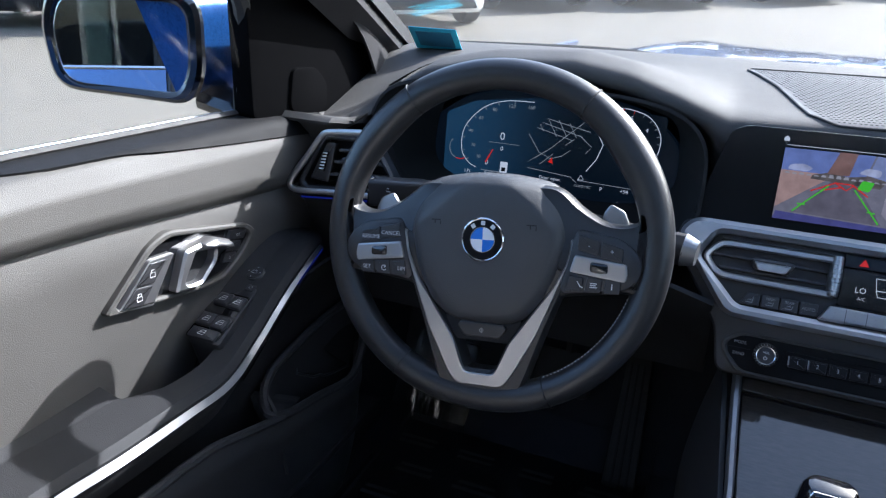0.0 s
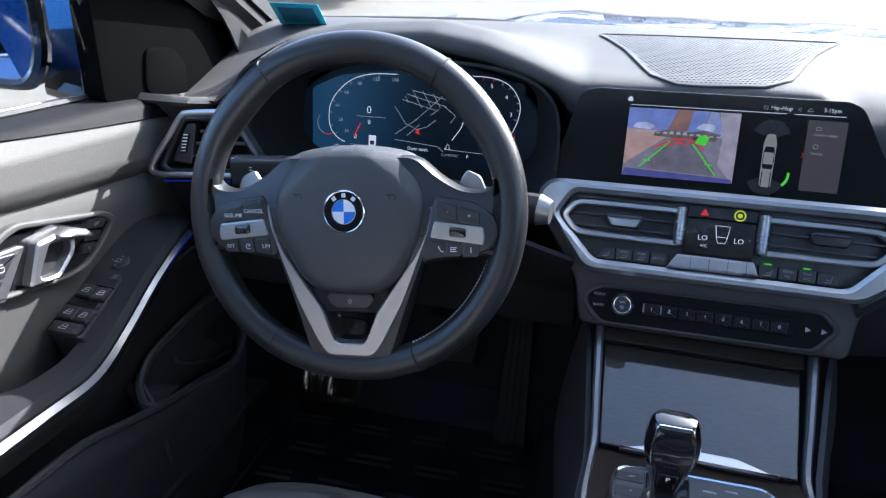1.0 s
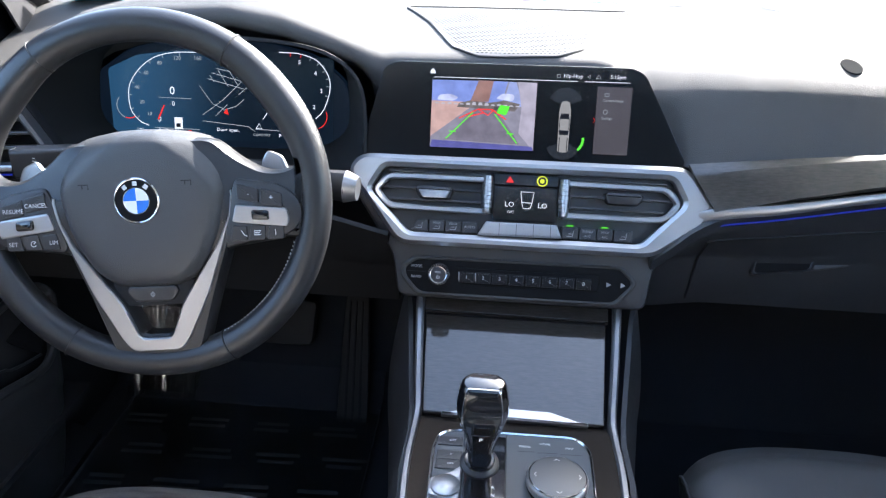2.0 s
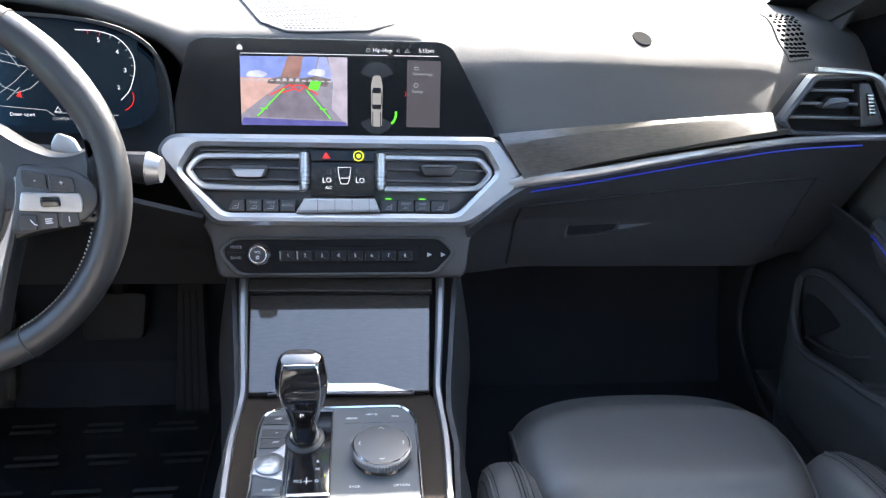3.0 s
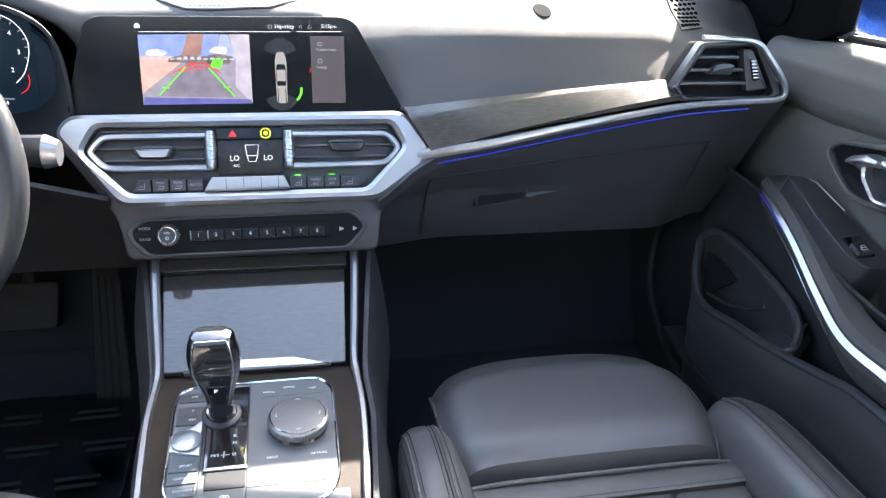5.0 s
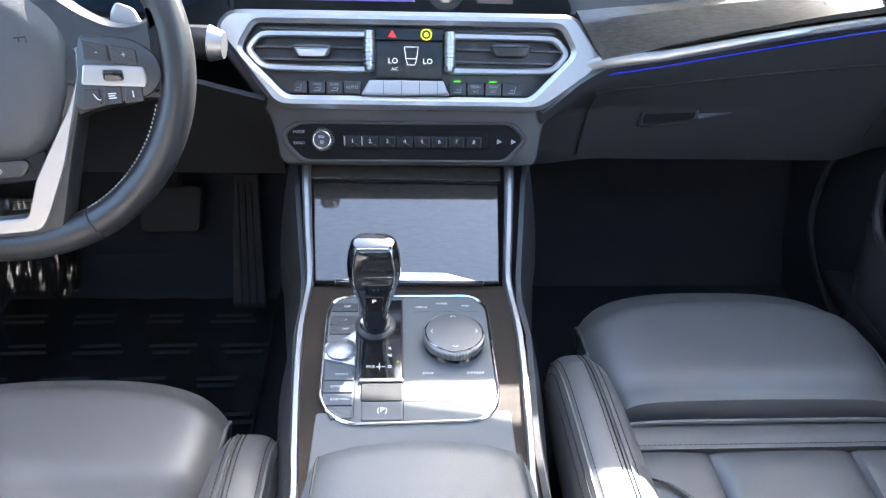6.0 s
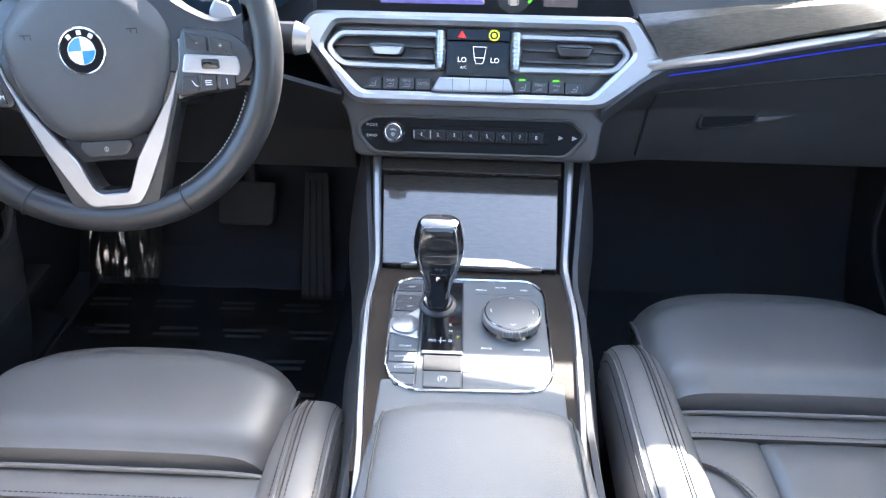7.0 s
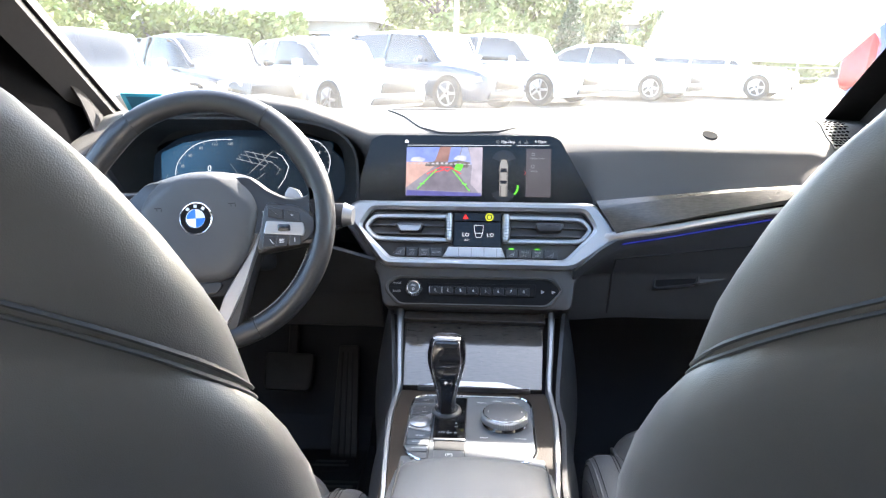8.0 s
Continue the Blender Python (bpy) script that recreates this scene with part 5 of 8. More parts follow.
# ---- air vents ----


def slat(f, x0, x1, y, mat, parent, name="slat", t=0.0016, d=0.018, tip=0.0, mirror=1):
    pts = [(x0, -t), (x1, -t), (x1, t), (x0, t)]
    bm = prism([(a * mirror, b + y) for a, b in pts][::mirror], f, -0.004, -d, 0.0008)
    return part(name, bm, mat, parent)


def centre_vent(s):
    """One of the two centre vents: well, satin rails with a sloped end, dark slats, tab and wheel."""
    e = thing("air_vent", (X0 + s * 0.115, 1.17, 0.87), "centre air vent with satin rails and dark slats", "air vent", "air vents")
    well = rnd([(0.042, -0.040), (0.168, -0.040), (0.186, -0.012), (0.170, 0.015), (0.042, 0.015)], 0.003)
    flip = lambda p: [(s * x, y) for x, y in p][::s]
    part("well", prism(flip(well), FC, -0.034, -0.05, 0.001), BLACKTRIM, e)
    for k, (y, x1) in enumerate(((-0.022, 0.166), (-0.008, 0.176), (0.012, 0.168))):
        slat(FC, 0.050, x1, y, VENTSLAT, e, t=0.0013, d=0.020, mirror=s)
    for k in range(13):
        x = 0.054 + 0.0088 * k
        part("fin", prism(flip([(x, -0.034), (x + 0.0012, -0.034), (x + 0.0012, 0.014), (x, 0.014)]), FC, -0.020, -0.03, 0.0002), SHADE, e)
    rail = glide([FC @ V(s * x, y, -0.001) for x, y in ((0.046, 0.0065), (0.10, 0.0062), (0.150, 0.0058), (0.166, 0.0045), (0.176, -0.004), (0.1805, -0.012), (0.176, -0.020), (0.166, -0.029), (0.150, -0.0315), (0.10, -0.032), (0.046, -0.0325))], 50)
    part("satin_rail", sweep(rail, [(-0.0036, -0.006), (0.0036, -0.006), (0.0038, 0.001), (0.0020, 0.0032), (-0.0020, 0.0032), (-0.0038, 0.001)], V(0, -0.898, 0.44)), SATIN, e, "satin aluminium rail")
    tx = 0.112 if s < 0 else 0.118
    ty = -0.008 if s < 0 else -0.004
    tb = part("tab", prism(flip(rnd([(tx - 0.020, ty - 0.012), (tx + 0.016, ty - 0.012), (tx + 0.022, ty), (tx + 0.016, ty + 0.003), (tx - 0.02, ty + 0.003), (tx - 0.025, ty)], 0.004)), FC, 0.006, -0.012, 0.004), KEYPLASTIC, e, "dark adjuster tab")
    if s < 0:
        part("tab_inlay", prism(flip(rnd([(tx - 0.016, ty - 0.0115), (tx + 0.012, ty - 0.0115), (tx + 0.018, ty - 0.002), (tx - 0.021, ty - 0.002)], 0.002)), FC, 0.0075, 0.004, 0.001), SATIN, tb, "satin inlay")
    prof = [(0.004, -0.0240), (0.0085, -0.0232)]
    for k in range(9):
        y = -0.0215 + 0.0052 * k
        r = 0.0112 - 0.0016 * abs(k - 4) / 4
        prof += [(r, y), (r, y + 0.0040), (r - 0.0011, y + 0.0043), (r - 0.0011, y + 0.0049)]
    prof += [(0.004, 0.0250)]
    part("thumb_wheel", lathe(prof, FC @ Matrix.Translation((s * 0.0462, -0.0125, -0.0035)) @ pose(0, 0, 0, -90, 0, 0) @ Matrix.Diagonal((0.66, 1.2, 0.93, 1)), 24), SATIN, e, "ribbed chrome wheel")
    return e


centre_vent(-1)
centre_vent(1)


def end_vent(f, w, s, label):
    e = thing("air_vent", f.translation, label, "air vent", "air vents")
    flip = lambda p: [(s * x, y) for x, y in p][::s]
    out = rnd([(-0.068, -0.012), (-0.034, 0.044), (0.046, 0.047), (0.085, -0.020), (0.075, -0.030), (-0.052, -0.030)], 0.004)
    ins = rnd([(-0.059, -0.011), (-0.029, 0.037), (0.041, 0.040), (0.075, -0.018), (0.068, -0.024), (-0.049, -0.024)], 0.003)
    part("frame", ring(flip(out), flip(ins), f, 0.0, -0.02, 0.003), KEYPLASTIC, e)
    part("well", prism(flip(out), f, -0.022, -0.04, 0.001), BLACKTRIM, e)
    for y, a, b in ((0.026, -0.036, 0.020), (0.010, -0.046, 0.028), (-0.007, -0.056, 0.036)):
        slat(f, a, b, y, VENTSLAT, e, t=0.0020, d=0.02, mirror=s)
    part("tab", prism(flip(rnd([(-0.022, 0.005), (0.010, 0.005), (0.014, 0.016), (0.004, 0.019), (-0.012, 0.018)], 0.003)), f, 0.002, -0.015, 0.002), KEYPLASTIC, e)
    part("side_block", prism(flip(rnd([(0.024, 0.036), (0.038, 0.036), (0.066, -0.014), (0.036, -0.018)], 0.004)), f, -0.003, -0.02, 0.002), KEYPLASTIC, e)
    part("thumb_wheel", prism(flip(rnd([(0.034, 0.024), (0.042, 0.024), (0.050, -0.002), (0.042, -0.004)], 0.002)), f, 0.001, -0.01, 0.002), PIANO, e)
    for k in range(6):
        y = 0.0 + 0.0042 * k
        x = 0.0475 - 0.30 * (y + 0.002)
        part("rib", prism(flip([(x - 0.0055, y), (x + 0.001, y), (x + 0.001, y + 0.0016), (x - 0.0055, y + 0.0016)]), f, 0.0018, 0.0, 0.0003), MARK, e)
    return e


end_vent(F((0.637, 1.152, 0.953), (1, -0.06, 0.02), (0, 0.2, 1)), 0.15, 1, "passenger side air vent with dark slats")
end_vent(F((-0.605, 1.132, 0.907), (1, 0.03, 0.07), (0, 0.2, 1)), 0.15, -1, "driver side air vent with dark slats")

# ---- climate panel ----
clim = thing("climate_panel", (X0, 1.16, 0.85), "black climate panel with a small display and a row of keys", "control panel")
part("panel", prism(rnd([(-0.185, -0.012), (-0.17, 0.016), (0.17, 0.017), (0.185, -0.011), (0.140, -0.062), (-0.140, -0.062)], 0.008), FC, -0.016, -0.03, 0.001), SHADE, clim)
part("display", prism(rnd([(-0.039, -0.042), (0.039, -0.042), (0.039, 0.000), (-0.039, 0.000)], 0.002), FC, -0.006, -0.02, 0.001), DISPLAYGLASS, clim, "gloss black display")
part("upper_keys", prism(rnd([(-0.039, 0.001), (0.039, 0.001), (0.039, 0.0155), (-0.039, 0.0155)], 0.002), FC, -0.005, -0.02, 0.001), DISPLAYGLASS, clim)
FK = FC @ Matrix.Translation((0, 0, -0.0046))
part("hazard_mark", prism([(-0.025, 0.0045), (-0.015, 0.0045), (-0.020, 0.0125)], FK, 0.0004, -0.001, 0.0001), RED_GLOW, clim, "red hazard triangle")
part("ring_mark", strokes([arc(0.019, 0.008, 0.0058, 0, 360, 24)], FK, 0.0016, 0.0005), YELLOW_GLOW, clim, "yellow ring")
part("ring_core", prism(circle(0.0028, 12), FK @ Matrix.Translation((0.019, 0.008, 0)), 0.0004, -0.001, 0.0001), YELLOW_GLOW, clim)
FK2 = FC @ Matrix.Translation((0, 0, -0.0056))
words("reading", "LO", FK2, -0.019, -0.022, 0.0088, WHITE_GLOW, clim, 0.0005)
words("reading", "LO", FK2, 0.021, -0.022, 0.0088, WHITE_GLOW, clim, 0.0005)
words("reading", "A/C", FK2, -0.017, -0.031, 0.005, WHITE_GLOW, clim, 0.0005)
part("seat_mark", strokes([[(-0.006, -0.006), (-0.004, -0.020), (-0.002, -0.026), (0.006, -0.026), (0.008, -0.020), (0.010, -0.006), (-0.006, -0.006)], [(-0.004, -0.019), (0.008, -0.019)]], FK2, 0.0008, 0.0005), WHITE_GLOW, clim)
KEY_X = [(-0.138, -0.1165), (-0.115, -0.0965), (-0.095, -0.0765), (-0.075, -0.0565), (0.046, 0.0655), (0.067, 0.0865), (0.088, 0.1065), (0.108, 0.130)]
NAMES = ["", "MAX", "REAR", "AUTO", "", "MENU A/C", "MAX A/C", ""]
for (a, b), nm in zip(KEY_X, NAMES):
    k = part("key", prism(rnd([(a, -0.0600), (b, -0.0600), (b, -0.0455), (a + (0.008 if a < -0.13 else 0), -0.0455)], 0.0015), FC, -0.002, -0.015, 0.001), KEYPLASTIC, clim)
    fk = FC @ Matrix.Translation(((a + b) / 2, -0.0525, -0.002))
    if " " in nm:
        words("print", nm.split()[0], fk, 0, 0.0025, 0.0044, FAINT, k, 0.0003)
        words("print", nm.split()[1], fk, 0, -0.0028, 0.0044, FAINT, k, 0.0003)
    elif nm == "AUTO":
        words("print", nm, fk, 0, 0, 0.005, FAINT, k, 0.0003)
    else:
        if nm:
            words("print", nm, fk, 0, 0.003, 0.0042, FAINT, k, 0.0003)
        part("symbol", strokes([[(-0.004, -0.004), (0.003, -0.004), (0.004, 0.0 if nm else 0.003)], [(-0.002, -0.001), (0.002, -0.001)]], fk, 0.0008, 0.0003), FAINT, k)
for x in (0.0555, 0.097):
    part("status_light", prism(rnd([(x - 0.004, -0.0445), (x + 0.004, -0.0445), (x + 0.004, -0.0430), (x - 0.004, -0.0430)], 0.0005), FC, -0.003, -0.01, 0.0003), GREEN_GLOW, clim, "small green light")
bar = part("satin_bar", prism(rnd([(-0.056, -0.0615), (0.046, -0.0605), (0.039, -0.0440), (-0.046, -0.0440)], 0.0015), FC, 0.004, -0.015, 0.002), SATIN, clim, "satin metal rocker bar")
for i in range(4):
    x = -0.030 + 0.0205 * i
    part("joint", prism([(x, -0.060), (x + 0.0006, -0.060), (x + 0.0006, -0.045), (x, -0.045)], FC, 0.0043, 0.002, 0.0001), KEYPLASTIC, bar)
for i in range(5):
    x = -0.041 + 0.0198 * i
    part("symbol", strokes([[(x, -0.050), (x + 0.0012, -0.0515)], [(x, -0.056), (x + 0.0012, -0.0545)]], FC, 0.0009, 0.0043), FAINT, bar)

# ---- radio panel ----
rad = thing("radio_panel", (X0, 1.12, 0.77), "black radio panel with a chrome knob and numbered keys", "radio")
RO = rnd([(-0.149, -0.104), (-0.133, -0.091), (0.124, -0.089), (0.142, -0.109), (0.118, -0.138), (-0.128, -0.139), (-0.147, -0.117)], 0.008)
RI = [(x * 0.955, (y + 0.114) * 0.84 - 0.114) for x, y in RO]
part("surround", ring(RO, RI, FC, -0.0075, -0.02, 0.002, 140), SOFT, rad)
part("face", prism(RI, FC, -0.010, -0.02, 0.001), BLACKTRIM, rad)
kf = FC @ Matrix.Translation((-0.100, -0.112, -0.010))
kn = part("knob", lathe([(0.0135, 0.0), (0.0135, 0.006), (0.0118, 0.008), (0.0112, 0.0165), (0.0102, 0.018), (0.0085, 0.0175), (0.0075, 0.0165), (0.001, 0.0165)], kf, 36), CHROME, rad, "chrome volume knob")
part("knob_cap", lathe([(0.0092, 0.0160), (0.0090, 0.0180), (0.001, 0.0182)], kf, 28), KEYPLASTIC, kn, "black knob face")
words("print", "VOL", kf, 0.0, 0.003, 0.0038, MARK, kn, 0.0186)
part("symbol", strokes([arc(0, -0.003, 0.0018, 120, 420, 10), [(0, -0.0025), (0, -0.0005)]], kf, 0.0006, 0.0186), MARK, kn)
for k in range(24):
    a = 2 * math.pi * k / 24
    part("knurl", tube([kf @ V(0.0119 * math.cos(a), 0.0119 * math.sin(a), 0.0085), kf @ V(0.0114 * math.cos(a), 0.0114 * math.sin(a), 0.0160)], 0.0005, 4), SATIN, kn)
part("key_ledge", prism(rnd([(-0.080, -0.102), (0.096, -0.101), (0.094, -0.122), (-0.072, -0.1225)], 0.002), FC, -0.0085, -0.015, 0.001), BLACKTRIM, rad)
for i in range(8):
    x = -0.066 + 0.0203 * i
    y = -0.1135
    k = part("number_key", prism(rnd([(x - 0.0095, y - 0.0068), (x + 0.0090, y - 0.0068), (x + 0.0092, y + 0.0062), (x - 0.0100, y + 0.0062)], 0.001), FC, -0.0070, -0.012, 0.0012), KEYGLOSS, rad)
    # satin ribs on the first two keys stand in for a reflection there
    part("rib", prism([(x - 0.0098, y - 0.0045), (x - 0.0086, y - 0.0045), (x - 0.0090, y + 0.0055), (x - 0.0102, y + 0.0055)], FC, -0.0066, -0.009, 0.0004), SATIN if i < 2 else BLACKTRIM, k)
    words("print", str(i + 1), FC, x, y, 0.0065, MARK, k, -0.0066)
for a, b, nm in ((-0.138, -0.101, "MODE"), (-0.134, -0.121, "BAND")):
    words("print", nm, FC, -0.128, a and (-0.1035 if nm == "MODE" else -0.1165), 0.0048, FAINT, rad, -0.0095)
part("split", strokes([[(-0.140, -0.110), (-0.116, -0.110)]], FC, 0.0006, -0.0095), SHADE, rad)
for x in (0.108, 0.125):
    part("skip_mark", prism([(x - 0.004, -0.1155), (x + 0.002, -0.1125), (x - 0.004, -0.1095)], FC, -0.0094, -0.011, 0.0001), FAINT, rad)

# ---- steering wheel ----
st = thing("steering_wheel", (-0.3614, 1.0151, 0.8989), "black leather three-spoke steering wheel with a satin lower spoke", "steering wheel")
FRIM = Matrix.Translation((-0.3614, 1.0151, 0.8989)) @ pose(0, 0, 0, 0, 0, 3.6) @ F((0, 0, 0), (1, 0, 0), (0, math.sin(radians(18.4)), math.cos(radians(18.4))))
RC, RT = 0.1755, 0.0170
rings = []
N = 144
for i in range(N):
    a = 2 * math.pi * i / N
    deg = math.degrees(a)
    grip = sum(math.exp(-(((deg - g + 180) % 360 - 180) / 13) ** 2) for g in (38, 142))
    flat = 0.010 * math.exp(-(((deg - 270 + 180) % 360 - 180) / 22) ** 2)
    rr, rz = RT * (1 + 0.10 * grip), RT * (1.02 + 0.06 * grip)
    c = V(math.cos(a), math.sin(a)) * (RC - 0.002 * grip - flat * 0.25)
    ringp = []
    for k in range(16):
        b = 2 * math.pi * k / 16
        d = rr * math.cos(b)
        ringp.append(FRIM @ V(c.x + math.cos(a) * d, c.y + math.sin(a) * d, rz * math.sin(b)))
    rings.append(ringp)
rim = part("rim", loft(rings, wrap=True), RIM, st, "black leather rim, worn shiny on top")
for deg in (60, 127, 242, 299):
    a = radians(deg)
    f = FRIM @ Matrix.Translation((RC * math.cos(a), RC * math.sin(a), 0))
    pts = [f @ V(math.cos(a) * RT * 1.035 * math.cos(b), math.sin(a) * RT * 1.035 * math.cos(b), RT * 1.055 * math.sin(b)) for b in [2 * math.pi * k / 24 for k in range(24)]]
    part("seam", tube(pts, 0.0009, 5, True, up=FRIM.to_3x3() @ V(-math.sin(a), math.cos(a), 0)), SEAM, rim)
# thread along the inside of the lower grip
th = bmesh.new()
for k in range(30):
    a = radians(300 + 1.55 * k)
    f = FRIM @ V((RC - RT * 0.99) * math.cos(a), (RC - RT * 0.99) * math.sin(a), 0.004)
    g2 = FRIM @ V((RC - RT * 0.99) * math.cos(a + 0.012), (RC - RT * 0.99) * math.sin(a + 0.012), 0.0065)
    tube([f, g2], 0.0007, 4, bm=th)
part("thread", th, MARK, rim, "pale stitching on one stretch of the rim")


def both(p):
    return p + [(-x, y) for x, y in p[::-1] if x > 1e-6]


FSP = FRIM @ Matrix.Translation((0, 0, 0.011)) @ pose(0, 0, 0, 0, 0, 4.5)
HUB = rnd(both([(0.0, -0.092), (0.034, -0.091), (0.058, -0.074), (0.078, -0.036), (0.088, 0.012), (0.086, 0.042), (0.070, 0.063), (0.03, 0.070), (0.0, 0.071)]), 0.012)
part("spoke_core", prism(rnd(both([(0.0, -0.08), (0.06, -0.066), (0.088, -0.0545), (0.148, -0.0465), (0.164, -0.050), (0.172, 0.0), (0.168, 0.046), (0.157, 0.0265), (0.140, 0.0225), (0.123, 0.0245), (0.100, 0.037), (0.074, 0.060), (0.0, 0.06)]), 0.012), FSP, 0.003, -0.026, 0.011), RIM, st, "leather-covered upper spokes")
SHOULDER = ((1.0, -0.022), (1.0, -0.008), (0.995, -0.003), (0.98, 0.002), (0.955, 0.0060), (0.92, 0.0092), (0.875, 0.0118), (0.85, 0.0128), (0.82, 0.0136), (0.785, 0.0143), (0.75, 0.0149), (0.71, 0.0153), (0.65, 0.0157), (0.5, 0.0161), (0.3, 0.0163), (0.06, 0.0163))


def cover_at(x, y, k, h):
    """A point of the airbag cover; its upper corners and top edge fall away as flat facets."""
    x, y = x * k, (y + 0.015) * k - 0.015
    fall = 0.50 * max(0.0, 0.75 * abs(x) + 0.85 * y - 0.068) + 0.35 * max(0.0, y - 0.056)
    return FSP @ V(x, y, max(-0.021, h - fall) if h > -0.02 else h)


part("airbag_cover", loft([[cover_at(x, y, k, h) for x, y in around(HUB, 96)] for k, h in SHOULDER]), AIRBAG, st, "soft grey-black airbag cover")
LOW_O = [(-0.098, -0.012), (-0.068, -0.096), (-0.050, -0.152), (-0.046, -0.163), (-0.031, -0.1745), (0.031, -0.1745), (0.046, -0.163), (0.050, -0.152), (0.068, -0.096), (0.098, -0.012)]
SIL_O = [(-0.0945, 0.008), (-0.091, -0.018), (-0.0825, -0.041), (-0.060, -0.100), (-0.036, -0.146), (-0.026, -0.1595), (0.026, -0.1595), (0.036, -0.146), (0.060, -0.100), (0.0825, -0.041), (0.091, -0.018), (0.0945, 0.008)]
SIL_I = [(0.0915, 0.006), (0.087, -0.020), (0.074, -0.047), (0.047, -0.086), (0.031, -0.110), (0.0185, -0.141), (0.0145, -0.1455), (-0.0145, -0.1455), (-0.0185, -0.141), (-0.031, -0.110), (-0.047, -0.086), (-0.074, -0.047), (-0.087, -0.020), (-0.0915, 0.006)]
part("lower_spoke", band(rnd(LOW_O, 0.006)[2:-2], rnd([(x * 0.96, y + 0.003) for x, y in SIL_I[::-1]], 0.004)[2:-2], FSP, 0.002, -0.026, 0.005), RIM, st)
part("satin_insert", band(rnd(SIL_O, 0.007)[2:-2], rnd(SIL_I[::-1], 0.005)[2:-2], FSP, 0.0055, -0.01, 0.0015, 90), SATIN, st, "satin aluminium lower spoke insert")
# emblem: quartered disc, black ring, bright edges
FE = FSP @ Matrix.Translation((0, 0.0, 0.0158))
em = part("emblem", lathe([(0.0232, -0.003), (0.0232, 0.0018), (0.0222, 0.0026), (0.0214, 0.0022), (0.0212, 0.0012), (0.0005, 0.0012)], FE, 40), CHROME, st, "round badge quartered in blue and white")
part("ring", loft([[FE @ V(r * math.cos(t), r * math.sin(t), h) for t in [2 * math.pi * k / 40 for k in range(40)]] for r, h in ((0.0210, 0.0012), (0.0210, 0.0019), (0.0136, 0.0021), (0.0136, 0.0012))], cap=False), BLACKTRIM, em)
part("inner_edge", loft([[FE @ V(r * math.cos(t), r * math.sin(t), h) for t in [2 * math.pi * k / 40 for k in range(40)]] for r, h in ((0.0137, 0.0015), (0.0136, 0.0025), (0.0128, 0.0025), (0.0127, 0.0015))], cap=False), CHROME, em)
BADGEBLUE = material("badge_blue", (0.03, 0.17, 0.62), 0.25, vary=0.03, coat=0.5)
BADGEWHITE = material("badge_white", (0.75, 0.76, 0.78), 0.25, vary=0.02, coat=0.5)
for q in range(4):
    pts = [(0, 0)] + arc(0, 0, 0.0128, 90 * q, 90 * q + 90, 10)
    part("quarter", prism(pts, FE, 0.0021, 0.0008, 0.0001), BADGEBLUE if q % 2 else BADGEWHITE, em)
for i in range(3):
    a = radians(52 + 38 * i)
    part("badge_mark", prism([(-0.0022, -0.0022), (0.0022, -0.0022), (0.0022, 0.0022), (-0.0022, 0.0022)], FE @ Matrix.Translation((0.0174 * math.cos(a), 0.0174 * math.sin(a), 0)) @ pose(0, 0, 0, 0, 0, math.degrees(a) - 90), 0.0024, 0.001, 0.0002), MARK, em)
words("print", "AIRBAG", FSP, 0.0, -0.062, 0.0095, SHADE, st, 0.0155)
for s in (-1, 1):
    part("horn_mark", strokes([[(s * 0.052 - 0.006, 0.018), (s * 0.052 + 0.004, 0.018), (s * 0.052 + 0.004, 0.013)], [(s * 0.052 - 0.002, 0.018), (s * 0.052 - 0.002, 0.014)]], FSP, 0.0012, 0.0163), SHADE, st)
hb = part("lower_key", prism(rnd([(-0.020, -0.107), (0.020, -0.107), (0.028, -0.096), (0.024, -0.090), (-0.024, -0.090), (-0.028, -0.096)], 0.005), FSP, 0.002, -0.012, 0.002), KEYPLASTIC, st, "small heated-rim key")
part("symbol", strokes([arc(0, -0.099, 0.002, 0, 360, 10), [(0, -0.102), (0, -0.096)]], FSP, 0.001, 0.0024), FAINT, hb)
part("hub_skirt", prism(rnd([(-0.036, -0.112), (0.036, -0.112), (0.045, -0.09), (0.04, -0.08), (-0.04, -0.08), (-0.045, -0.09)], 0.008), FSP, -0.002, -0.02, 0.003), SHADE, st)


